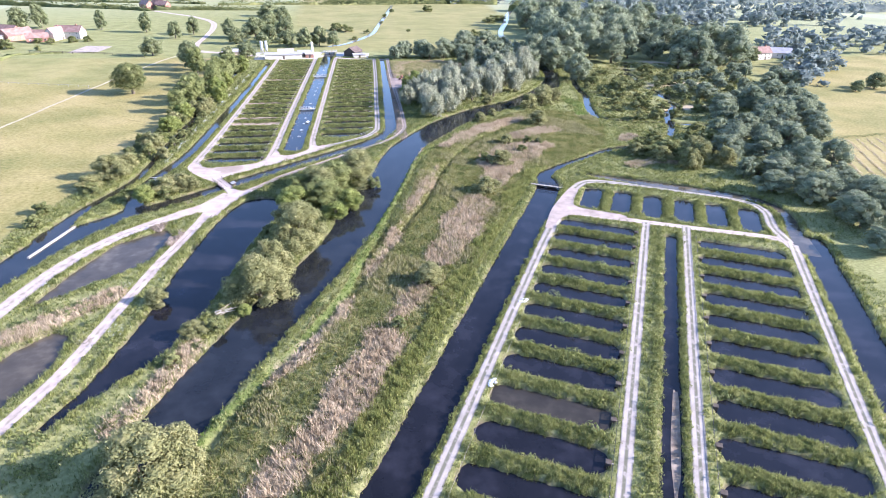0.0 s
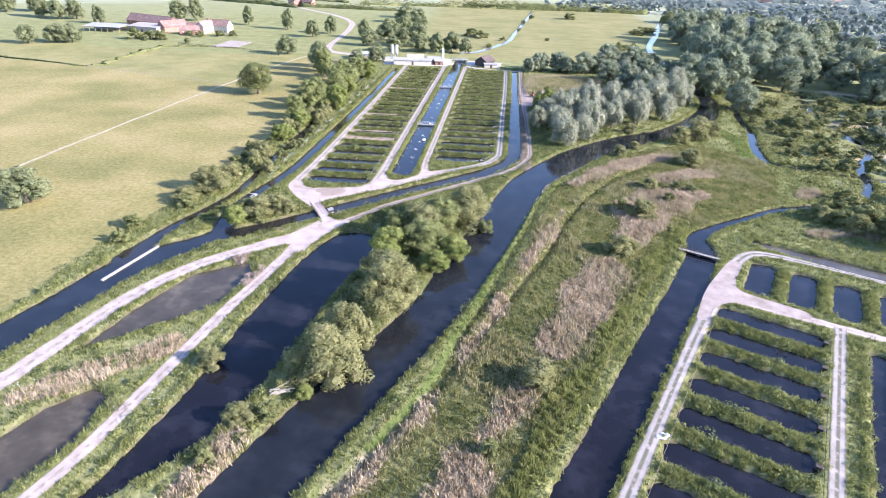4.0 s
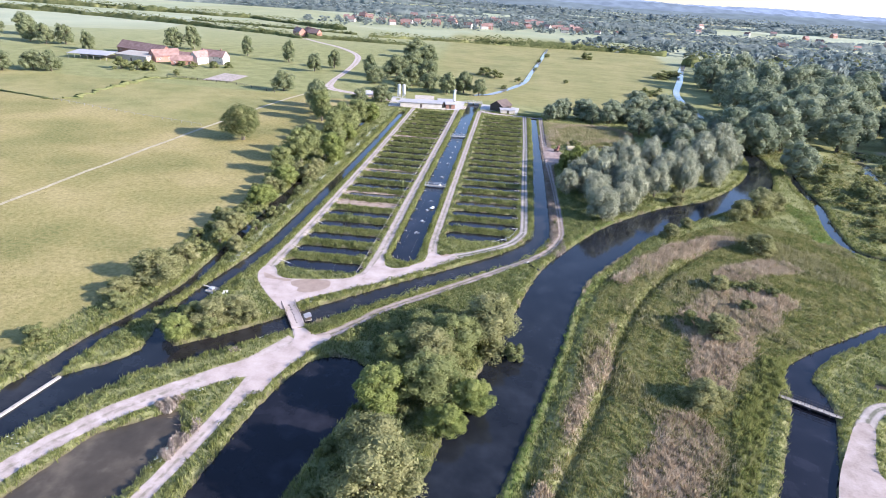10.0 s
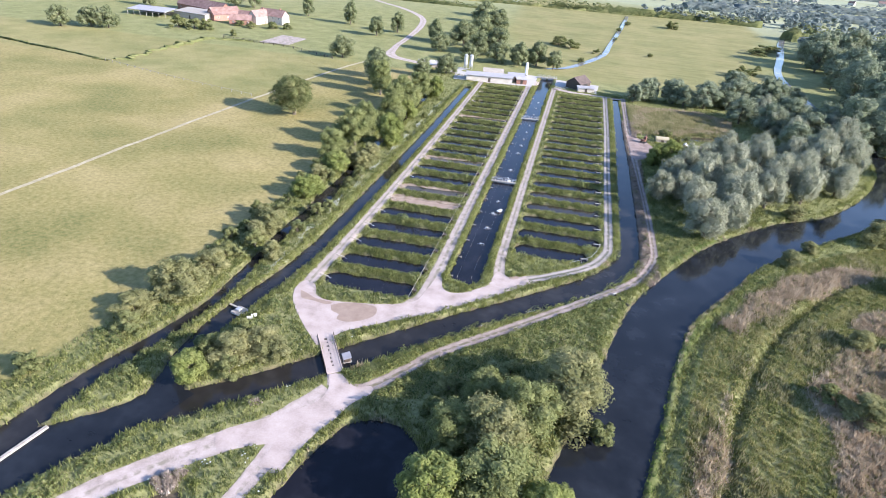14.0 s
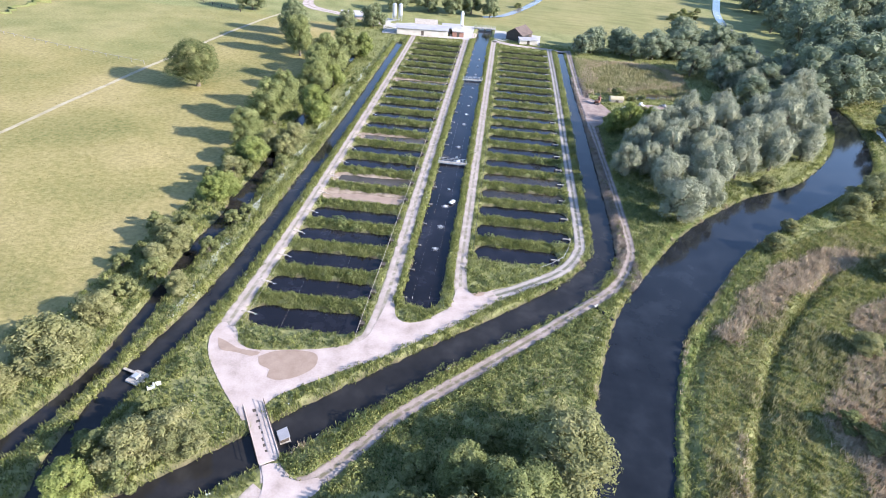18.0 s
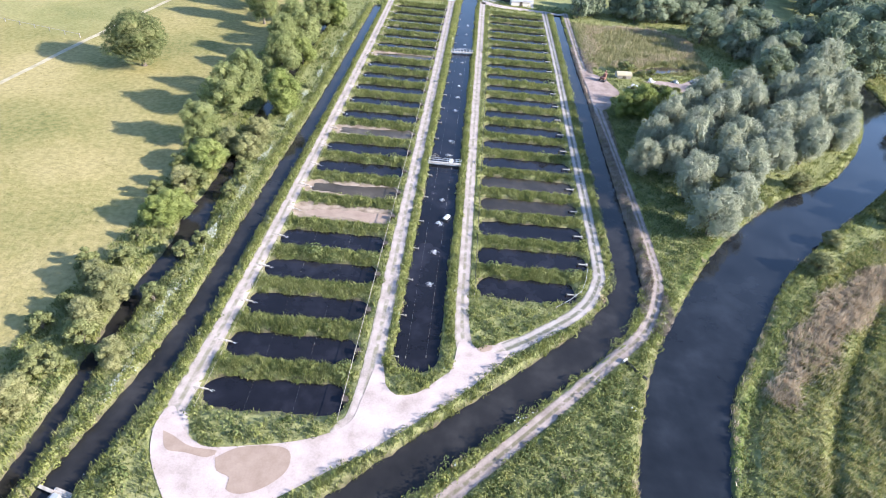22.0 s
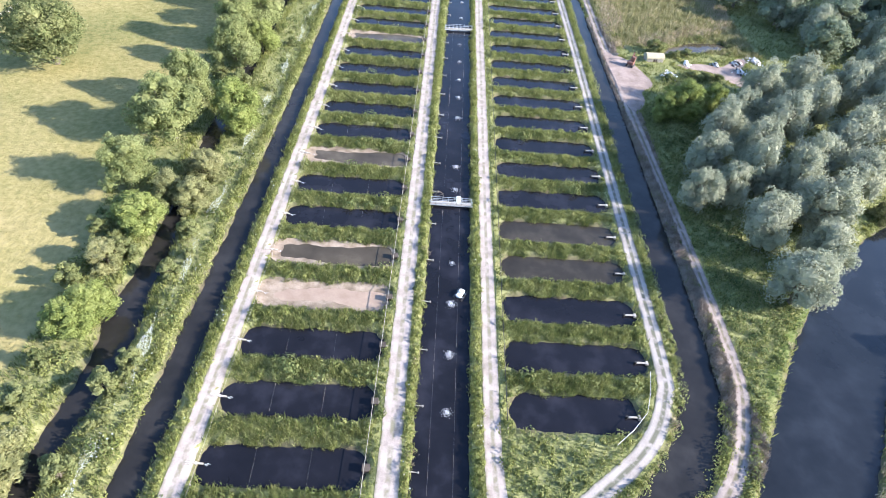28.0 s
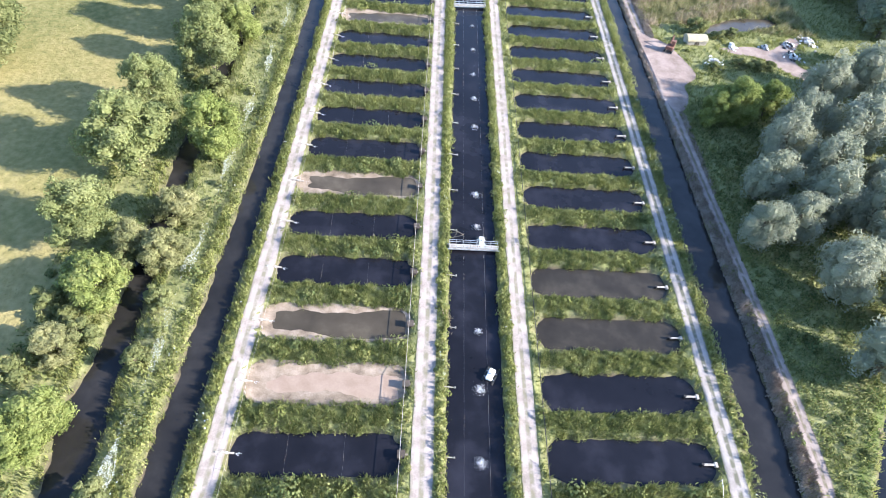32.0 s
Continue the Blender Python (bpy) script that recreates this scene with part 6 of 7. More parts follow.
def road_bridge():
    a, b = Vector((-50.3, 174.2)), Vector((-45.2, 166.4))
    mid, ang = (a + b) / 2, math.atan2(b.y - a.y, b.x - a.x)
    ob = thing("road_bridge", "chalky concrete road bridge with timber rails over the canal", "bridge", at=pose(mid.x, mid.y, 0, 0, 0, math.degrees(ang)))
    h = (b - a).length / 2
    part("deck", cube(-h - 0.5, h + 0.5, -1.3, 1.3, -0.35, 0.12, 0.04), M_APRON, ob, "dusty chalk-covered deck")
    for y in (-1.45, 1.45):
        part("kerb", cube(-h - 0.3, h + 0.3, y * 0.9 - 0.08, y * 0.9 + 0.08, 0.05, 0.22, 0.03), M_APRON, ob)
        railing(ob, -h, h, y * 0.97, 0.1, 1.6, 0.8, M_DARKWOOD, 0.035)
    for x in (-h * 0.55, h * 0.55):
        part("pier", cube(x - 0.25, x + 0.25, -1.25, 1.25, -1.9, -0.34, 0.03), M_CONC, ob)
    g = np.random.default_rng(5)
    for i in range(8):
        x = -h + 0.6 + i * (2 * h - 1.0) / 8
        part("pothole", cube(x, x + g.uniform(0.25, 0.6), -0.2 + g.normal(0, 0.1), 0.15 + g.normal(0, 0.1), 0.118, 0.126), M_DARKWOOD, ob, "dark worn patch")


road_bridge()


def sluice_hut():
    ob = thing("sluice_hut", "small timber sluice hut with a pale sheet roof beside the bridge", "hut", at=pose(-44.6, 170.2, -0.9, 0, 0, -56) @ Matrix.Scale(0.66, 4))
    for x in (-1.0, 1.0):
        for y in (-0.8, 0.8):
            part("stilt", tube((x, y, -1.0), (x, y, 0.6), 0.08, 0.08, 6), M_WOOD, ob)
    part("platform", cube(-1.4, 1.4, -1.1, 1.1, 0.55, 0.68, 0.02), M_WOOD, ob)
    part("wall", cube(-1.1, 1.1, -0.8, 0.8, 0.68, 1.7, 0.02), M_DARKWOOD, ob)
    roof = cube(-1.35, 1.35, -1.1, 1.1, 0, 0.08, 0.02)
    bmesh.ops.rotate(roof, cent=(0, 0, 0), matrix=Matrix.Rotation(radians(9), 3, "X"), verts=roof.verts)
    bmesh.ops.translate(roof, vec=(0, 0, 1.85), verts=roof.verts)
    part("roof", roof, M_SHEET, ob, "pale weathered roof sheet")
    part("door", cube(-0.35, 0.35, -0.84, -0.8, 0.7, 1.6), M_WOOD, ob)


sluice_hut()


def pontoon():
    ob = thing("pontoon", "small grey timber pontoon moored across the western canal", "pontoon", at=pose(-68.6, 176.4, WATER_Z, 0, 0, -14))
    for i in range(7):
        part("plank", cube(-1.1, 1.1, -1.2 + i * 0.34, -0.9 + i * 0.34, 0.3, 0.38, 0.01), M_WOOD, ob)
    for y in (-0.9, 0.9):
        part("float", tube((-1.2, y, 0.1), (1.2, y, 0.1), 0.25, 0.25, 10), M_WHITE, ob)
    part("gangway", cube(-3.0, -1.0, 0.3, 0.7, 0.4, 0.48, 0.01), M_WOOD, ob)
    part("gangway", cube(1.0, 3.2, -0.6, -0.2, 0.4, 0.48, 0.01), M_WOOD, ob)
    part("gangway", cube(1.0, 2.8, 0.4, 0.7, 0.4, 0.48, 0.01), M_WOOD, ob)
    part("box", cube(-0.6, 0.3, -0.5, 0.4, 0.38, 0.8, 0.03), M_METAL, ob)


pontoon()
for x, y in ((-65.4, 174.6), (-65.0, 175.4)):
    ob = thing("drum", "white plastic drum lying in the grass", "drum", "drums", at=pose(x, y, ground_at(x, y) + 0.3, 0, 0, 30))
    part("body", tube((-0.5, 0, 0), (0.5, 0, 0), 0.32, 0.32, 12), M_WHITE, ob)
    part("rim", tube((-0.54, 0, 0), (-0.48, 0, 0), 0.35, 0.35, 12), M_WHITE, ob)


def causeway():
    a, b = Vector((-81.8, 126.4)), Vector((-78.7, 143.1))
    mid, ang = (a + b) / 2, math.atan2(b.y - a.y, b.x - a.x)
    ob = thing("weir_wall", "long pale concrete weir wall across the western pool", "weir", at=pose(mid.x, mid.y, WATER_Z, 0, 0, math.degrees(ang)))
    h = (b - a).length / 2
    k = 8
    for i in range(k):
        x0, x1 = -h + 2 * h * i / k, -h + 2 * h * (i + 1) / k
        part("slab", cube(x0 + 0.02, x1 - 0.02, -0.27, 0.27, 0.1, 0.34, 0.03), M_WOOD, ob)
    part("wall", cube(-h, h, -0.25, 0.25, -1.2, 0.1), M_CONC, ob)


causeway()


def walkway(a, b, label, wide=0.9, z=0.0, group="", steel=None):
    """A railed footbridge between two points, with a sluice gate frame."""
    steel = steel or M_METAL
    a, b = Vector(a), Vector(b)
    mid, ang = (a + b) / 2, math.atan2(b.y - a.y, b.x - a.x)
    ob = thing("walkway", label, "walkway", group, at=pose(mid.x, mid.y, z, 0, 0, math.degrees(ang)))
    h = (b - a).length / 2
    k = max(3, round(2 * h / 0.9))
    for i in range(k):
        part("plank", cube(-h + 2 * h * i / k + 0.02, -h + 2 * h * (i + 1) / k - 0.02, -wide / 2, wide / 2, 0.12, 0.18, 0.01), M_WOOD, ob)
    for y in (-wide / 2, wide / 2):
        part("beam", cube(-h - 0.2, h + 0.2, y - 0.06, y + 0.06, -0.05, 0.12), steel, ob)
        railing(ob, -h + 0.1, h - 0.1, y, 0.16, 1.0, 0.95, steel, 0.035)
    for x in (-h * 0.66, 0, h * 0.66):
        part("pile", tube((x, 0, -1.8), (x, 0, 0.0), 0.12, 0.12, 8), M_WOOD, ob)
    for x in (-h * 0.35, h * 0.35):
        part("screen", cube(x - h * 0.28, x + h * 0.28, -0.04, 0.04, -1.4, -0.06), steel, ob, "grey mesh fish screen")


walkway((-34.7, 260.3), (-27.3, 260.6), "railed steel walkway with fish screens across the canal", group="canal walkways")
walkway((-34.6, 332.2), (-27.4, 333.2), "railed steel walkway with fish screens across the canal", group="canal walkways")
walkway((46.6, 163.8), (55.6, 159.4), "grey timber weir walkway across the ditch", 1.0, steel=M_DARKWOOD)
walkway((-36.0, 413.0), (-26.0, 414.5), "pale footbridge across the head of the canal", 2.0, 0.5)
frame_ob = thing("hoist_frame", "rusty steel hoist frame on the canal bank", "hoist", at=pose(-34.4, 262.2, -0.2))
for a, b in (((0, -0.9, 0), (0.9, 0, 1.6)), ((0, 0.9, 0), (0.9, 0, 1.6)), ((0, 0, 0), (1.9, 0, 0.9)), ((0.9, 0, 1.6), (1.9, 0, 0.9))):
    part("strut", tube(a, b, 0.05, 0.05, 6), M_BARK, frame_ob)


# ---- aerators in the canal ----
def spray(seed, r):
    """A heap of thrown water: many small drops, densest in the middle."""
    g = np.random.default_rng(seed)
    k = 420
    d = np.abs(g.normal(0.3, 0.3, k)) * r
    a = g.uniform(0, 6.283, k)
    p = np.stack([d * np.cos(a), d * np.sin(a), 0.03 + np.clip(1 - d / r, 0, 1) * g.uniform(0, 0.55, k)], 1)
    v = np.concatenate([ICO_V[None] * (0.012 + 0.03 * g.random(k) ** 2)[:, None, None] * r * (1, 1, 0.6) + p[:, None]]).reshape(-1, 3)
    f = (ICO_F[None] + (np.arange(k) * len(ICO_V))[:, None, None]).reshape(-1, 3)
    return mesh_of("spray", v, f, M_FOAM, smooth=True)


SPRAYS = [spray(71, 1.15), spray(72, 0.8), spray(73, 0.95)]
for i, (y, big) in enumerate(((219.8, 2), (228.7, 0), (237.8, 0), (246.2, 1), (265.0, 2), (272.0, 0), (289.4, 2), (298.0, 2), (306.0, 1), (315.0, 1), (324.5, 1), (341, 1), (352, 1), (362, 1))):
    ob = thing("aerator", "floating aerator throwing up white spray in the canal", "aerator", "canal aerators", at=pose(-30.4, y, WATER_Z, 0, 0, 40 * i))
    part("float", tube((0, 0, -0.1), (0, 0, 0.12), 0.3, 0.26, 10), M_BLACK, ob)
    tagged(part("spray", SPRAYS[big], None, ob, "white foaming spray"), kind="stuff")


def paddle(x, y, rot):
    ob = thing("paddle_aerator", "white floating paddle-wheel aerator", "aerator", "paddle aerators", at=pose(x, y, WATER_Z, 0, 0, rot))
    for s in (-0.65, 0.65):
        part("float", tube((s, -1.1, 0.05), (s, 1.1, 0.05), 0.16, 0.16, 8), M_BLACK, ob)
    part("frame", cube(-0.7, 0.7, -0.5, -0.4, 0.18, 0.26), M_METAL, ob)
    part("frame", cube(-0.7, 0.7, 0.4, 0.5, 0.18, 0.26), M_METAL, ob)
    part("housing", cube(-0.42, 0.42, -0.85, 0.85, 0.26, 0.62, 0.1), M_WHITE, ob, "white curved plastic cover")
    part("motor", tube((0, 0, 0.6), (0, 0, 0.95), 0.16, 0.14, 10), M_METAL, ob)


paddle(-29.0, 239.8, -25)
paddle(-29.7, 261.9, 0)


# ---- pond fittings ----
def fitting(name, label, group, build, at):
    ob = thing(name, label, "pipe", group, at=at)
    build(ob)
    return ob


def inlet(ob):
    part("pipe", tube((-1.3, 0, 0.05), (0.7, 0, -0.25), 0.12, 0.12, 8), M_WOOD, ob)
    part("collar", tube((-0.2, 0, -0.13), (0.0, 0, -0.16), 0.17, 0.17, 8), M_CONC, ob)
    part("slab", cube(-1.3, -0.6, -0.3, 0.3, -0.06, 0.04, 0.02), M_WOOD, ob)
    part("splash", SPLASH, None, ob, "white splash of falling water")


SPLASH = mesh_of("splash", np.concatenate([ICO_V * (0.11, 0.1, 0.04) * s + (0.9 + dx, dy, -0.47) for dx, dy, s in ((0, 0, 1), (0.25, 0.1, 0.8), (0.2, -0.15, 0.7), (0.5, 0.02, 0.5))]),
                 np.concatenate([ICO_F + i * len(ICO_V) for i in range(4)]), M_FOAM, smooth=True)


def outlet(ob):
    part("trough", cube(-1.8, 0.0, -0.13, 0.13, -0.3, -0.14, 0.02), M_WOOD, ob)
    part("elbow", tube((-1.75, 0, -0.9), (-1.75, 0, -0.05), 0.17, 0.17, 8), M_BLACK, ob, "dark upright standpipe")
    part("bracket", cube(-0.25, 0.1, -0.3, 0.3, -0.5, -0.1, 0.02), M_WOOD, ob)


def monk(ob):
    part("box", cube(-0.4, 0.4, -0.4, 0.4, -1.1, 0.15, 0.03), M_DARKWOOD, ob)
    part("lid", cube(-0.46, 0.46, -0.46, 0.46, 0.15, 0.22, 0.02), M_DARKWOOD, ob)
    part("board", cube(-0.75, -0.4, -0.1, 0.1, -0.1, 0.0), M_WOOD, ob)


made = {}
for name, x, y, hx, hy, a, state in PONDS:
    if hx < 4:
        continue
    ca, sa = math.cos(a), math.sin(a)
    if a == TILT_L and x < -30:
        sets = (("inlet_pipe", "pale inlet pipe spilling into a pond", "inlet pipes", inlet, x - hx * ca, y - hx * sa, 0.0), ("sluice_box", "dark timber sluice box at the pond's end", "sluice boxes", monk, x + hx * ca, y + hx * sa, 180.0))
    elif a == TILT_L:
        sets = (("outlet_trough", "weathered grey outlet trough with a dark standpipe", "outlet troughs", outlet, x + hx * ca, y + hx * sa - 0.3, 0.0),)
    else:
        west = (x * N[0] + y * N[1]) > 10
        sets = (("sluice_box", "dark timber sluice box at the pond's end", "sluice boxes", monk, x + (-hx if west else hx) * ca, y + (-hx if west else hx) * sa, 0.0 if west else 180.0),)
    for nm, lb, gr, fn, px, py, rot in sets:
        m = pose(px, py, 0, 0, 0, math.degrees(a) + rot)
        if nm in made:
            copy_thing(made[nm], m)
        else:
            made[nm] = fitting(nm, lb, gr, fn, m)
    if state in ("full", "silty") and x < -30:       # bird wires
        for f in (-0.33, 0.33):
            wx, wy = x + f * hx * ca, y + f * hx * sa
            m = pose(wx, wy, 0, 0, 0, math.degrees(a))
            if "wire" in made:
                copy_thing(made["wire"], m)
            else:
                ob = tagged(new("bird_wire"), "thin pale bird wire stretched over a pond", "wire", "bird wires")
                ob.matrix_basis = m
                part("wire", tube((0, -3.4, 0.35), (0, 3.4, 0.35), 0.0035, 0.0035, 4), M_WOOD, ob)
                for s in (-3.4, 3.4):
                    part("peg", tube((0, s, -0.4), (0, s, 0.4), 0.025, 0.025, 5), M_WOOD, ob)
                made["wire"] = ob
for x, gap in ((-32.4, 0.0), (-29.4, 0.6)):              # long wires over the canal
    for y0, y1 in ((203, 258.5), (262.5, 330.5)):
        ob = thing("canal_wire", "thin pale bird wire stretched along the canal", "wire", "canal wires", at=pose(x, 0, WATER_Z))
        part("wire", tube((0, y0 + gap, 0.5), (0, y1 + gap, 0.5), 0.004, 0.004, 4), M_WOOD, ob)
        for y in (y0 + gap, y1 + gap):
            part("stake", tube((0, y, -1.0), (0, y, 0.6), 0.03, 0.03, 5), M_WOOD, ob)
for k in range(22):                                  # intake pipes on the canal's western bank
    m = pose(-34.9, 193.8 + 8.7 * k + 0.5, -0.2)
    if k < 1:
        continue
    if "intake" in made:
        copy_thing(made["intake"], m)
    else:
        made["intake"] = ob = thing("intake_pipe", "thin pale intake pipe reaching into the canal", "pipe", "intake pipes", at=m)
        part("pipe", tube((-0.4, 0, 0.1), (1.5, 0, -0.1), 0.07, 0.07, 6), M_WOOD, ob)
        part("strainer", tube((1.4, 0, -0.25), (1.4, 0, 0.12), 0.09, 0.09, 8), M_WOOD, ob)


def line_run(label, pts, gap, r, mat, z, post_r=0.05):
    """A pipe or cable carried on posts along the pond ends."""
    c = curve([(x, y, 1) for x, y in pts], gap)
    ob = thing("supply_line", label, "pipe", "supply lines")
    for (ax, ay, _), (bx, by, _) in zip(c[:-1], c[1:]):
        part("pipe", tube((ax, ay, z), (bx, by, z), r, r, 5), mat, ob)
    for x, y, _ in c:
        part("post", tube((x, y, -0.9), (x, y, z + 0.1), post_r, post_r, 5), M_WOOD, ob)


line_run("pale oxygen pipe on posts along the pond ends", [(-39.8, 190.5), (-39.7, 380)], 8.7, 0.035, M_WOOD, 0.75)
line_run("thin cable on posts beside the western track", [(-58.5, 190), (-58.5, 380)], 8.7, 0.014, M_WOOD, 0.6, 0.035)
line_run("dark cable on posts beside the canal track", [(-22.7, 218), (-22.7, 378)], 8.65, 0.05, M_BLACK, 0.4)
line_run("pale cable on posts around the pond ends", [(-9, 216.8), (-4.2, 221.6), (-2.4, 228)], 3.0, 0.03, M_METAL, 0.6)
line_run("pale cable on posts beside the farm track", [tuple(south(30, -15.6)), tuple(south(146, -15.4))], 8.9, 0.016, M_WOOD, 0.6, 0.035)
line_run("thin cable on posts beside the inner track", [tuple(south(30, 4.6)), tuple(south(146, 4.6))], 8.9, 0.04, M_BLACK, 0.7)
line_run("thin cable on posts beside the inner track", [tuple(south(30, 18.6)), tuple(south(146, 18.6))], 8.9, 0.04, M_BLACK, 0.7)
for u in (74, 101):
    x, y = south(u, -16.2)
    ob = thing("chalk_heap", "small heap of white chalk spilled by the track", "heap", "chalk heaps", at=pose(x, y, 0.0, 0, 0, 20))
    g = np.random.default_rng(int(u))
    v = np.concatenate([ICO_V * (0.5, 0.45, 0.2) * g.uniform(0.5, 1.1) + (g.normal(0, 0.5), g.normal(0, 0.4), 0.06) for _ in range(9)])
    part("chalk", mesh_of("chalk", v, np.concatenate([ICO_F + i * 12 for i in range(9)]), M_FOAM), None, ob)["kind"] = "stuff"
ob = thing("culvert_pipe", "black drainage pipe laid across the river bank", "pipe", at=pose(2.4, 205.5, 0.05, 0, 0, -46))
part("pipe", tube((-2.0, 0, 0.1), (2.0, 0, -0.2), 0.3, 0.3, 10), M_BLACK, ob)
part("headwall", cube(-2.3, -2.0, -0.5, 0.5, -0.3, 0.5, 0.03), M_CONC, ob)

ob = thing("dead_branches", "bleached dead branches fallen across the river bank", "branches", at=pose(-31.4, 98.4, ground_at(-31.4, 98.4) + 0.2, 0, 0, 35))
g = np.random.default_rng(57)
for i in range(9):
    a, b = g.uniform(-0.5, 0.5), g.uniform(2.2, 4.2)
    part("branch", tube((-b / 2, g.normal(0, 0.6), g.uniform(0.3, 1.2)), (b / 2, g.normal(0, 0.9) + a, g.uniform(0.4, 1.8)), 0.07, 0.025, 5), M_WOOD, ob)
for x, y, k in ((-52.4, 136.5, 7), (-55, 138.6, 6), (-36.0, 150.5, 6), (-9.3, 186.8, 5), (-55.0, 91.5, 7)):
    ob = thing("dead_brush", "tangle of dry pinkish-brown brushwood at the water's edge", "brushwood", "dead brush", at=pose(x, y, ground_at(x, y)))
    for i in range(k * 3):
        q = g.uniform(0, 6.28)
        part("stem", tube((0.5 * math.cos(q * 3), 0.5 * math.sin(q * 3), -0.1), (1.5 * math.cos(q), 1.5 * math.sin(q), g.uniform(0.3, 1.0)), 0.03, 0.012, 4), M_BARK, ob)


def flat_patch(name, label, cx, cy, rx, ry, rot, z, mat, seed):
    g = np.random.default_rng(seed)
    k = 28
    a = np.arange(k) * 2 * math.pi / k
    r = 1 + 0.10 * np.sin(2 * a + g.uniform(0, 6)) + 0.07 * np.sin(5 * a + g.uniform(0, 6))
    v = np.stack([rx * r * np.cos(a), ry * r * np.sin(a), np.zeros(k)], 1)
    v = np.concatenate([v, [[0, 0, 0.0]]])
    f = np.stack([np.arange(k), (np.arange(k) + 1) % k, np.full(k, k)], 1)
    ob = new(name, mesh_of(name, v, f, mat))
    ob.matrix_basis = pose(cx, cy, z, 0, 0, rot)
    return tagged(ob, label, "puddle", kind="structure")


for c in ([(-53.3, 183.5), (-51.0, 185.2), (-47.0, 186.0), (-44.7, 185.5), (-44.3, 183.0), (-46.2, 180.6), (-48.8, 179.4), (-50.6, 179.8), (-50.7, 181.2), (-52.5, 181.9)],
          [(-61.0, 186.3), (-59.5, 185.8), (-56.8, 184.6), (-53.4, 184.4), (-54.3, 183.4), (-57.1, 183.7), (-59.6, 183.9)]):
    tagged(outline_patch("ground_puddle", curve([(x, y, 1) for x, y in c + c[:1]], 0.5)[:-1, :2], 0.115, M_PUDDLE), "shallow drying brown puddle on the chalk turning place", "puddle", kind="structure")
flat_patch("ground_puddle", "damp brown patch on the chalk track", -20.6, 206.3, 1.1, 0.7, 30, 0.14, M_PUDDLE, 83)
flat_patch("ground_mudbank", "long pale mud bank in the farm channel", *south(72, 13.3), 13, 0.65, 64.4, WATER_Z + 0.03, M_SAND, 84)


# ---- buildings ----
def house(name, label, category, at, L, W, H, R, wall, roof, wins=3, doors=1, chimney=False, group="", storeys=1, open_front=False):
    """A gabled building, length along x: walls, roof slopes, windows, doors."""
    ob = thing(name, label, category, group, at=at)
    bm = bmesh.new()
    prof = ((-W / 2, 0), (W / 2, 0), (W / 2, H), (0, H + R), (-W / 2, H))
    ends = [[bm.verts.new((x, y, z)) for y, z in prof] for x in (-L / 2, L / 2)]
    bm.faces.new(ends[0]), bm.faces.new(ends[1][::-1])
    for i in range(5):
        j = (i + 1) % 5
        bm.faces.new((ends[0][i], ends[1][i], ends[1][j], ends[0][j]))
    bmesh.ops.recalc_face_normals(bm, faces=bm.faces)
    part("wall", bm, wall, ob)
    sl = math.hypot(W / 2 + 0.35, R * (W / 2 + 0.35) / (W / 2))
    tilt = math.atan2(R, W / 2)
    for s in (-1, 1):
        bm = cube(-L / 2 - 0.35, L / 2 + 0.35, 0, sl, 0, 0.14)
        bmesh.ops.rotate(bm, cent=(0, 0, 0), matrix=Matrix.Rotation(-tilt, 3, "X"), verts=bm.verts)
        if s < 0:
            bmesh.ops.rotate(bm, cent=(0, 0, 0), matrix=Matrix.Rotation(math.pi, 3, "Z"), verts=bm.verts)
        bmesh.ops.translate(bm, vec=(0, 0, H + R + 0.01), verts=bm.verts)
        part("roof_slope", bm, roof, ob)
    part("ridge", tube((-L / 2 - 0.35, 0, H + R + 0.14), (L / 2 + 0.35, 0, H + R + 0.14), 0.12, 0.12, 6), roof, ob)
    for y in (-W / 2, W / 2):
        for st in range(storeys):
            for i in range(wins):
                x = -L / 2 + L * (i + 0.5) / wins
                zc = (st + 0.55) * H / storeys
                fr = part("window", cube(x - 0.55, x + 0.55, y - 0.05, y + 0.05, zc - 0.5, zc + 0.5), M_WHITE, ob)
                part("pane", cube(x - 0.45, x + 0.45, y - 0.07, y + 0.07, zc - 0.4, zc + 0.4), M_GLASS, fr)
    for i in range(doors):
        x = -L / 2 + L * (i + 0.95) / (doors + 0.4)
        part("door", cube(x - 0.5, x + 0.5, -W / 2 - 0.06, -W / 2 + 0.02, 0, 2.05), M_DARKWOOD, ob)
    if open_front:
        # solid black panel on the wall, in place of a shaded interior
        part("doorway_shade", cube(-L * 0.22, L * 0.22, -W / 2 - 0.05, -W / 2 + 0.3, 0, H * 0.85), M_BLACK, ob, "black panel painting the shade inside an open doorway")
    if chimney:
        st = part("chimney", cube(L * 0.3 - 0.45, L * 0.3 + 0.45, -0.4, 0.4, H + R * 0.5, H + R + 1.1, 0.04), M_BRICK, ob)
        part("chimney_pot", tube((L * 0.3, 0, H + R + 1.05), (L * 0.3, 0, H + R + 1.5), 0.15, 0.13, 8), M_TILE, st)
    return ob


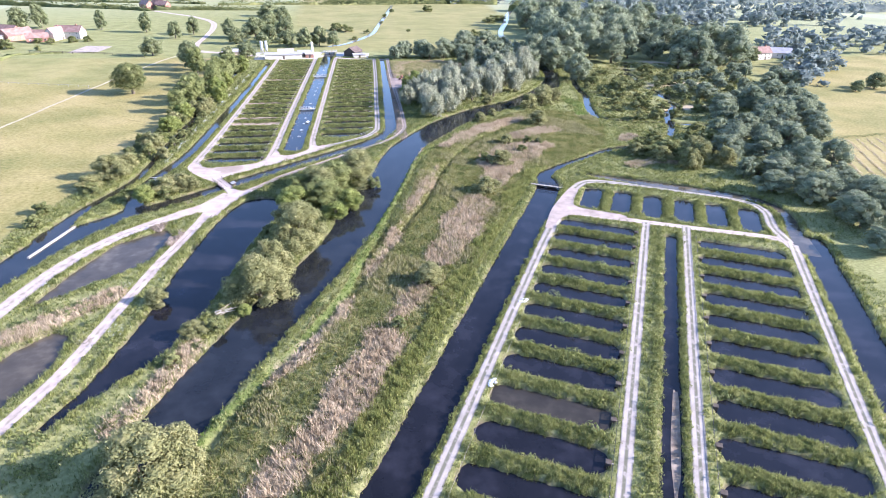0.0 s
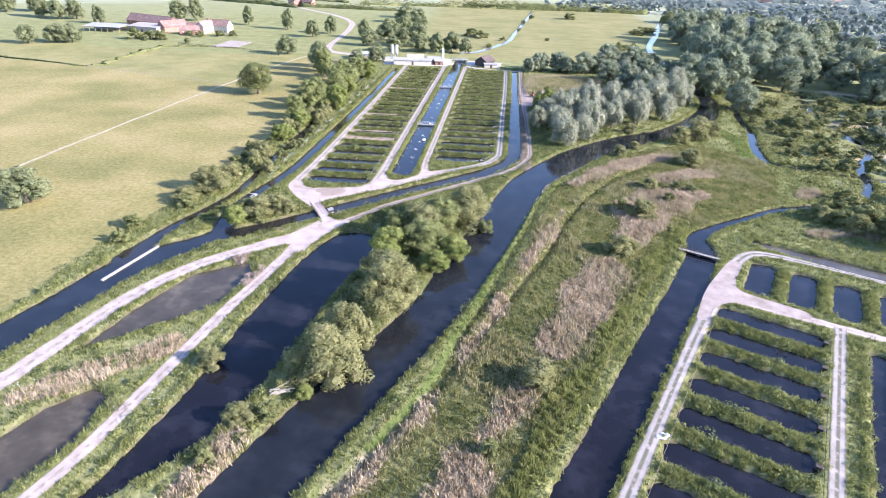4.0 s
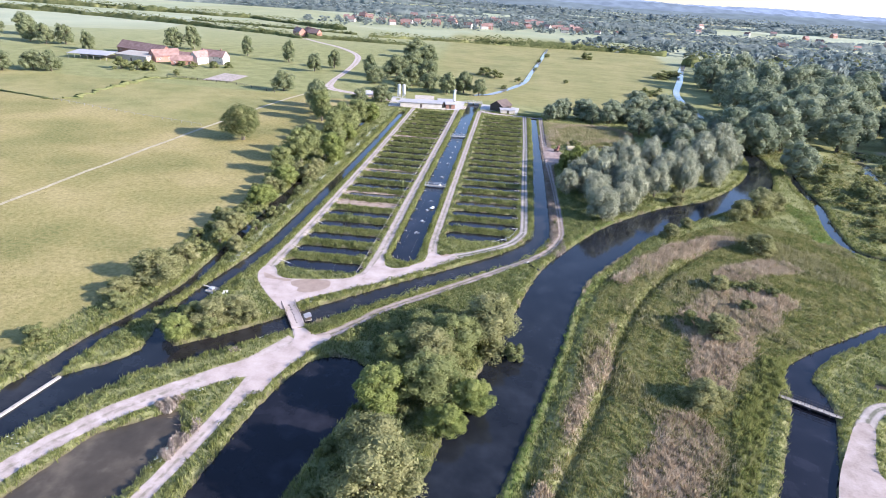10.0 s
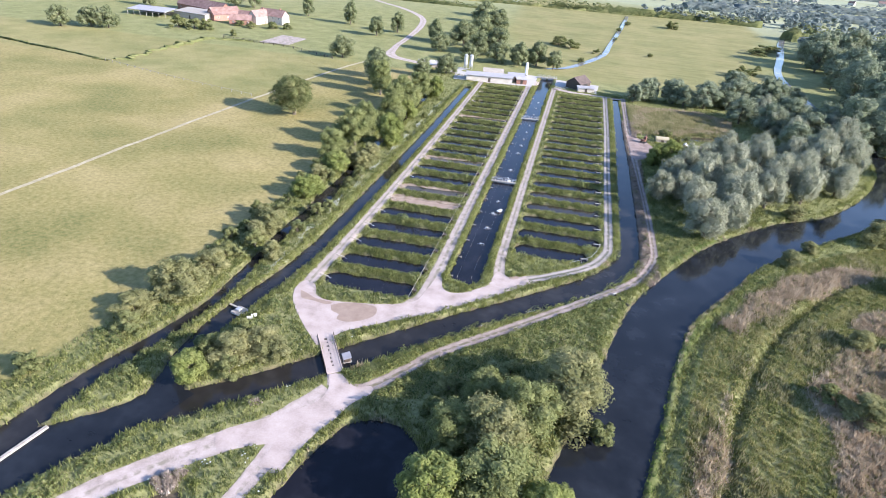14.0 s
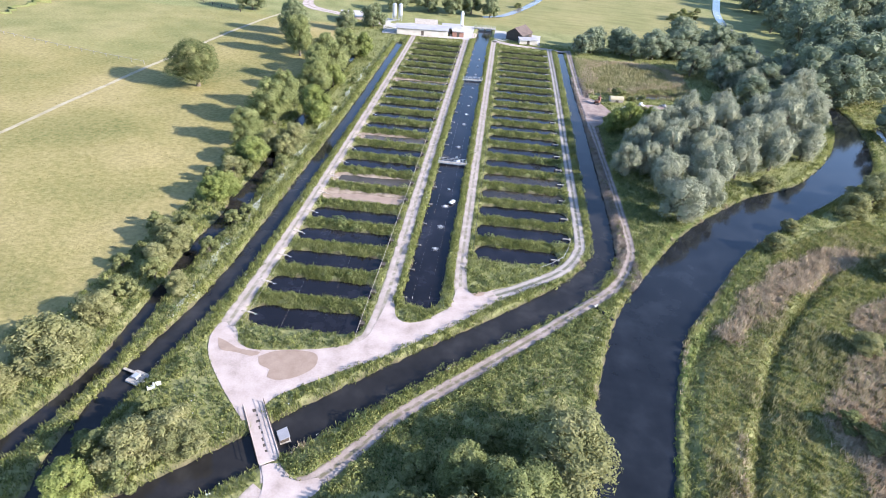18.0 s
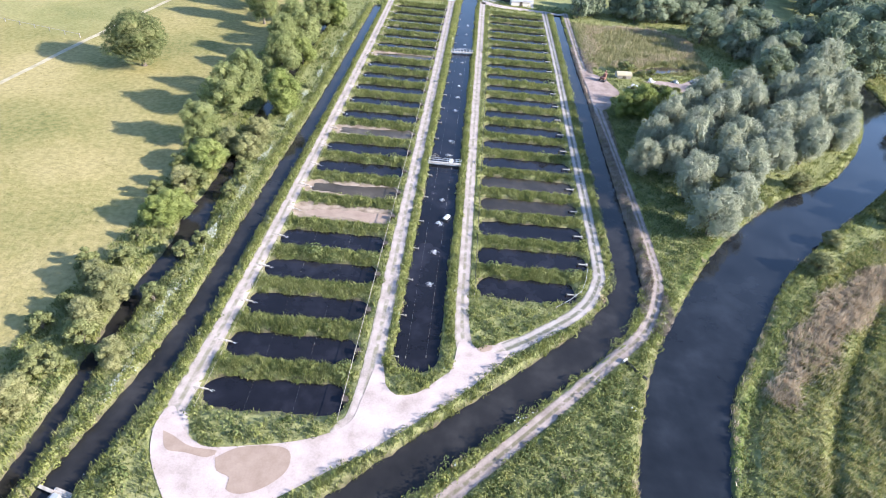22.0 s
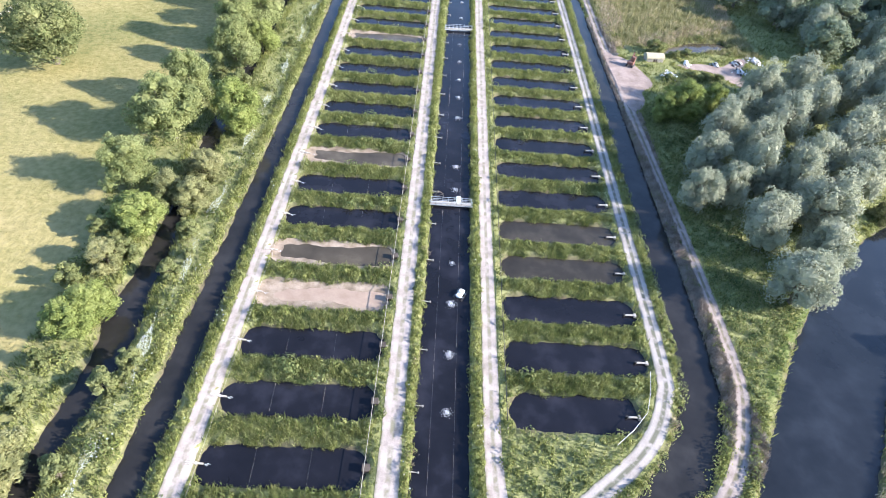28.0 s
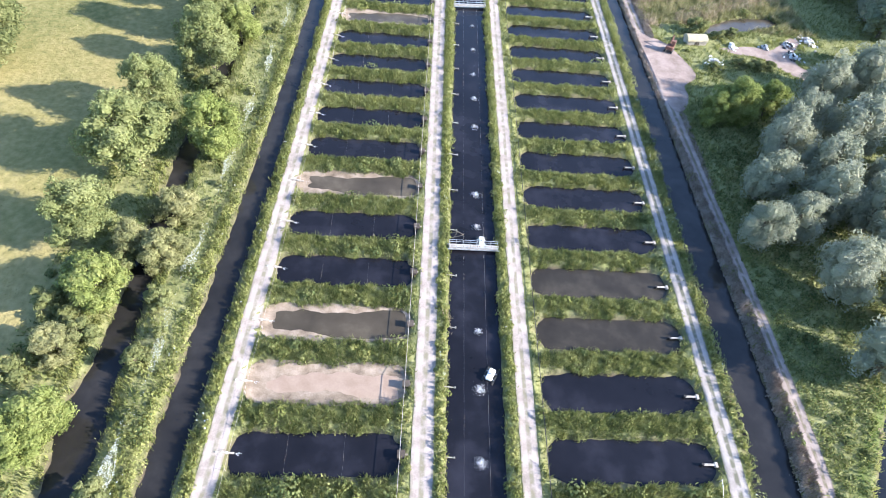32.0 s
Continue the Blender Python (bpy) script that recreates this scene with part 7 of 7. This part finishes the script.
def shed(name, label, category, at, L, W, H, roof, wall, bays=0, group=""):
    """A flat-roofed shed, or an open shelter on posts when it has bays."""
    ob = thing(name, label, category, group, at=at)
    if bays:
        for i in range(bays + 1):
            for y in (-W / 2, W / 2):
                x = -L / 2 + L * i / bays
                part("post", cube(x - 0.1, x + 0.1, y - 0.1, y + 0.1, 0, H), M_WOOD, ob)
        part("back_wall", cube(-L / 2, L / 2, W / 2 - 0.1, W / 2 - 0.02, 0, H * 0.6), wall, ob)
    else:
        part("wall", cube(-L / 2, L / 2, -W / 2, W / 2, 0, H), wall, ob)
        part("door", cube(-0.6, 0.6, -W / 2 - 0.05, -W / 2 + 0.02, 0, min(2.1, H * 0.9)), M_DARKWOOD, ob)
    bm = cube(-L / 2 - 0.4, L / 2 + 0.4, -W / 2 - 0.4, W / 2 + 0.4, 0, 0.18, 0.03)
    bmesh.ops.rotate(bm, cent=(0, 0, 0), matrix=Matrix.Rotation(radians(5), 3, "X"), verts=bm.verts)
    bmesh.ops.translate(bm, vec=(0, 0, H + 0.3), verts=bm.verts)
    part("roof", bm, roof, ob)
    part("gutter", tube((-L / 2 - 0.3, -W / 2 - 0.45, H - 0.02), (L / 2 + 0.3, -W / 2 - 0.45, H - 0.02), 0.08, 0.08, 6), M_METAL, ob)
    return ob


slab = tagged(new("pavement_yard", mesh_of("yard", [(-76, 386, 0.1), (-36, 390, 0.1), (-36, 417, 0.1), (-80, 415, 0.1)], [[0, 1, 2, 3]], M_CONC)), "pale concrete yard of the fish farm", "yard", kind="structure")
slab = tagged(new("pavement_barn", mesh_of("yard", [(-26, 394, 0.1), (-5, 392, 0.1), (-4, 412, 0.1), (-26, 414, 0.1)], [[0, 1, 2, 3]], M_CONC)), "pale concrete yard beside the barn", "yard", kind="structure")
shed("farm_office", "long low cream building with a pale sheet roof", "building", pose(-58.5, 391.5, 0, 0, 0, 10), 23, 5.5, 2.8, M_SHEET, M_RENDER)
house("hatchery", "small cream block with a shallow grey roof", "building", pose(-58, 400, 0, 0, 0, 10), 10, 6, 3.2, 1.4, M_RENDER, M_WOOD, 3, 1)
shed("store_shed", "flat grey-roofed store shed in the yard", "shed", pose(-46, 399.5, 0, 0, 0, 10), 8, 6, 2.7, M_SHEET, M_WOOD)
shed("feed_store", "small brick feed store with a flat roof", "shed", pose(-42.5, 394.5, 0, 0, 0, 10), 5, 3.5, 2.4, M_CONC, M_BRICK)
shed("raceway_cover", "pale roofed tank shelter among trees", "shed", pose(-93, 404, 0, 0, 0, 14), 12, 8, 2.6, M_CONC, M_WOOD, 5)
for i, (x, y) in enumerate(((-75.2, 412), (-72.4, 412.6))):
    ob = thing("feed_silo", "tall pale grey feed silo on legs", "silo", "feed silos", at=pose(x, y, 0))
    part("barrel", tube((0, 0, 2.4), (0, 0, 7.4), 1.0, 1.0, 16), M_METAL, ob)
    part("cone", tube((0, 0, 1.1), (0, 0, 2.4), 0.25, 1.0, 16), M_METAL, ob)
    part("cap", tube((0, 0, 7.4), (0, 0, 8.0), 1.05, 0.2, 16), M_METAL, ob)
    for k in range(4):
        a = k * math.pi / 2 + 0.8
        part("leg", tube((1.0 * math.cos(a), 1.0 * math.sin(a), 0), (1.1 * math.cos(a), 1.1 * math.sin(a), 3), 0.08, 0.08, 6), M_METAL, ob)
ob = thing("oxygen_tank", "tall slim white oxygen tank", "tank", at=pose(-42.5, 415, 0))
part("vessel", tube((0, 0, 0.8), (0, 0, 6.4), 0.75, 0.75, 14), M_WHITE, ob)
part("dome", tube((0, 0, 6.4), (0, 0, 6.9), 0.75, 0.3, 14), M_WHITE, ob)
part("base", cube(-0.9, 0.9, -0.9, 0.9, 0, 0.8, 0.04), M_CONC, ob)
house("dark_barn", "dark timber barn with a brown roof and open front", "barn", pose(-14.5, 402, 0, 0, 0, 62), 10, 8, 3.0, 2.6, M_DARKWOOD, M_BROOF, 0, 0, open_front=True)
shed("lean_to", "low white-roofed shed beside the barn", "shed", pose(-10.5, 394.5, 0, 0, 0, 12), 8, 3, 2.0, M_SHEET, M_RENDER)


def arched_hut():
    ob = thing("arched_hut", "low tan hut with a curved sheet roof beside the dirt yard", "hut", at=pose(20.4, 326.4, ground_at(20.4, 326.4), 0, 0, 8))
    part("wall", cube(-2.3, 2.3, -1.25, 1.25, -0.2, 1.0), M_WOOD, ob)
    bm = bmesh.new()
    rows = [[bm.verts.new((x, 1.4 * math.cos(a), 0.95 + 0.95 * math.sin(a))) for a in np.linspace(0, math.pi, 9)] for x in np.linspace(-2.45, 2.45, 8)]
    for p, q in zip(rows[:-1], rows[1:]):
        for i in range(8):
            bm.faces.new((p[i], q[i], q[i + 1], p[i + 1]))
    for e in (rows[0], rows[-1]):
        bm.faces.new(e)
    bmesh.ops.recalc_face_normals(bm, faces=bm.faces)
    part("roof", bm, M_PATH, ob, "faded tan curved roof sheets")
    for x in (-1.6, 0, 1.6):
        part("roof_batten", cube(x - 0.05, x + 0.05, -1.42, -1.36, 0.6, 1.3), M_WOOD, ob)
    part("door", cube(-0.5, 0.5, -1.3, -1.24, -0.1, 0.95), M_DARKWOOD, ob)


arched_hut()


def excavator():
    ob = thing("excavator", "small rust-red tracked excavator on the dirt yard", "excavator", at=pose(13.4, 321.8, 0.1, 0, 0, 60))
    for y in (-0.75, 0.75):
        part("track", cube(-1.1, 1.1, y - 0.2, y + 0.2, 0, 0.55, 0.14), M_BLACK, ob)
    part("body", cube(-1.0, 0.6, -0.8, 0.8, 0.6, 1.3, 0.1), M_RUST, ob, "rusty red engine cover")
    cab = part("cab", cube(-0.2, 0.8, -0.75, 0.1, 1.3, 2.4, 0.06), M_RUST, ob)
    part("window", cube(0.0, 0.83, -0.7, 0.05, 1.6, 2.2), M_GLASS, cab)
    part("boom", tube((0.6, 0.35, 1.1), (2.2, 0.35, 2.6), 0.16, 0.14, 6), M_RUST, ob)
    part("arm", tube((2.2, 0.35, 2.6), (3.3, 0.35, 1.2), 0.13, 0.1, 6), M_RUST, ob)
    part("bucket", cube(2.9, 3.5, 0.0, 0.7, 0.5, 1.15, 0.1), M_BLACK, ob)


excavator()


def heap(x, y, r, mats, seed, label):
    """A heap of loose scrap: boxes and bars of several colours."""
    ob = thing("scrap_heap", label, "scrap heap", "scrap heaps", at=pose(x, y, ground_at(x, y)))
    g = np.random.default_rng(seed)
    for m in mats:
        bm = bmesh.new()
        for _ in range(26):
            d, a = abs(g.normal(0, 0.5)) * r, g.uniform(0, 6.28)
            s = g.uniform(0.12, 0.5, 3)
            q = bmesh.new()
            box(q, -s[0], s[0], -s[1] * 0.6, s[1] * 0.6, -s[2] * 0.3, s[2] * 0.3)
            mt = pose(d * math.cos(a), d * math.sin(a), max(0.1, 0.8 * (1 - d / r)) * g.uniform(0.3, 1), *g.uniform(-50, 50, 2), g.uniform(0, 360))
            q.transform(mt)
            t = bpy.data.meshes.new("t")
            q.to_mesh(t), q.free()
            bm.from_mesh(t)
            bpy.data.meshes.remove(t)
        tagged(part("scrap", bm, m, ob), kind="stuff")


heap(22.8, 318.2, 2.6, (M_METAL, M_WHITE, M_WOOD), 91, "heap of pale grey piping and netting")
heap(43.0, 324.6, 2.2, (M_WHITE, M_WOOD, M_BLACK), 92, "heap of white and dark scrap beside the track")
heap(44.0, 329.4, 2.0, (M_METAL, M_BLACK), 93, "heap of dark scrap beside the track")
heap(49.6, 332.0, 3.0, (M_WHITE, M_METAL, M_WOOD), 94, "heap of mixed pale scrap under trees")
heap(46.8, 319.5, 2.2, (M_WHITE, M_WOOD), 95, "heap of pale timber and sheets")
heap(29.2, 326.4, 1.2, (M_WHITE,), 96, "small heap of white sacks")
heap(-11.5, 413.0, 3.0, (M_METAL, M_WHITE, M_WOOD), 97, "heap of pale equipment behind the barn")
heap(-41.5, 396.8, 2.2, (M_TILE, M_METAL, M_WOOD), 99, "rusty machinery and pallets at the canal head")
heap(-70, 396, 2.4, (M_METAL, M_WHITE), 90, "pale tanks and equipment beside the office")
heap(37.4, 327.2, 1.0, (M_BLACK, M_METAL), 98, "small heap of dark scrap")

# farmstead beyond the pasture
house("long_barn", "long brick barn with a red clay-tiled roof", "barn", pose(-286, 492, 0, 0, 0, -20), 48, 11, 4.2, 4.5, M_BRICK, M_TILE, 6, 2, group="farmstead")
house("cross_barn", "brick barn with a red tiled roof", "barn", pose(-259, 474, 0, 0, 0, 62), 20, 9, 4.0, 4.0, M_BRICK, M_TILE, 3, 1, group="farmstead")
house("cart_shed", "low brick cart shed with a red tiled roof", "barn", pose(-246, 481, 0, 0, 0, -6), 22, 8, 3.0, 3.0, M_BRICK, M_TILE, 4, 1, group="farmstead")
house("farmhouse", "cream farmhouse with red tiled roofs and chimneys", "house", pose(-226, 482, 0, 0, 0, -10), 20, 8, 5.2, 3.8, M_RENDER, M_TILE, 4, 1, True, "farmstead", 2)
house("farmhouse_wing", "cream gabled wing of the farmhouse", "house", pose(-233, 475, 0, 0, 0, 75), 13, 7, 5.0, 3.6, M_RENDER, M_TILE, 3, 1, True, "farmstead", 2)
house("farm_stable", "low brick stable with an orange tiled roof", "barn", pose(-241, 465, 0, 0, 0, 25), 14, 7, 3.0, 2.8, M_BRICK, M_TILE, 3, 2, group="farmstead")
shed("grey_barn", "wide grey-roofed farm shed", "barn", pose(-276, 468, 0, 0, 0, -8), 26, 14, 4.0, M_WOOD, M_WOOD, 0, "farmstead")
shed("hay_shelter", "open-sided shelter with a white roof", "shelter", pose(-304, 459, 0, 0, 0, 2), 28, 13, 3.6, M_SHEET, M_WOOD, 6, "farmstead")
flat = new("ground_arena", mesh_of("arena", [(-199, 413.5, 0.3), (-181, 416, 0.3), (-181, 440, 0.3), (-199, 443, 0.3)], [[0, 1, 2, 3]], M_CHALK))
tagged(flat, "pale sand riding arena beside the farmhouse", "arena", kind="structure")
ob = thing("arena_fence", "dark timber post and rail fence round the paddock", "fence")
fp = curve([(-222, 414, 1), (-201, 412, 1), (-174, 408, 1), (-145, 395, 1)], 6.0)
for x, y, _ in fp:
    part("post", cube(x - 0.12, x + 0.12, y - 0.12, y + 0.12, -0.2, 1.4), M_DARKWOOD, ob)
for p, q in zip(fp[:-1], fp[1:]):
    for h in (0.7, 1.25):
        part("rail", tube((p[0], p[1], h), (q[0], q[1], h), 0.07, 0.07, 5), M_DARKWOOD, ob)
ob = thing("field_fence", "weathered post and rail fence across the pasture", "fence")
fp = curve([(-231, 331, 1), (-185, 318, 1), (-143, 309, 1)], 5.0)
for x, y, _ in fp:
    part("post", cube(x - 0.08, x + 0.08, y - 0.08, y + 0.08, -0.2, 1.2), M_WOOD, ob)
for p, q in zip(fp[:-1], fp[1:]):
    part("rail", tube((p[0], p[1], 1.0), (q[0], q[1], 1.0), 0.06, 0.06, 5), M_WOOD, ob)
plant("hawthorn", [(-262, 428, 6, 8), (-252, 430, 6, 7), (-245, 432, 5.5, 7), (-238, 458, 4, 4), (-228, 456, 4, 4), (-216, 462, 4, 5), (-208, 466, 4, 4.5), (-222, 425, 2.5, 4)], "farm shrubs")
house("east_farmhouse", "white farmhouse with a red roof beyond the woods", "house", pose(262, 385, 0, 0, 0, 15), 16, 8, 4.6, 3.4, M_RENDER, M_TILE, 4, 1, True, "eastern farm", 2)
house("east_barn", "pale barn with a grey roof beyond the woods", "barn", pose(280, 392, 0, 0, 0, -20), 18, 9, 3.6, 3.0, M_RENDER, M_SHEET, 3, 1, False, "eastern farm")
plant("elm", [(250, 374, 6, 10), (292, 378, 5, 8), (302, 384, 5, 8), (275, 370, 4, 6), (170, 206, 2.4, 3.5), (256, 286, 4, 6), (272, 292, 6, 9), (282, 280, 5, 8)], "eastern farm trees")

# village on the far side of the meadows
HOMES = [house("village_house", "distant brick house with a red tiled roof", "house", pose(-60, 1010, 0, 0, 0, 10), 14, 8, 5, 3.6, M_BRICK, M_TILE, 3, 1, True, "village", 2),
         house("village_house", "distant cream house with a red tiled roof", "house", pose(-90, 1000, 0, 0, 0, -14), 12, 8, 5, 3.4, M_RENDER, M_TILE, 3, 1, True, "village", 2)]
g = np.random.default_rng(11)
for i in range(64):
    x = -290 + 6.6 * i + g.normal(0, 10)
    y = 960 + 0.33 * (x + 290) + g.uniform(-40, 190)
    copy_thing(HOMES[i % 2], pose(x, y, 0, 0, 0, g.uniform(-40, 40)) @ Matrix.Scale(g.uniform(0.6, 1.0), 4))
for i in range(26):
    x, y = 300 + g.uniform(0, 700), 1050 + g.uniform(0, 500)
    copy_thing(HOMES[i % 2], pose(x, y, 0, 0, 0, g.uniform(-40, 40)) @ Matrix.Scale(g.uniform(0.7, 1.1), 4))
for x, y in ((-246, 708), (-236, 716), (-228, 705)):
    copy_thing(HOMES[0], pose(x, y, 0, 0, 0, 25 + x))
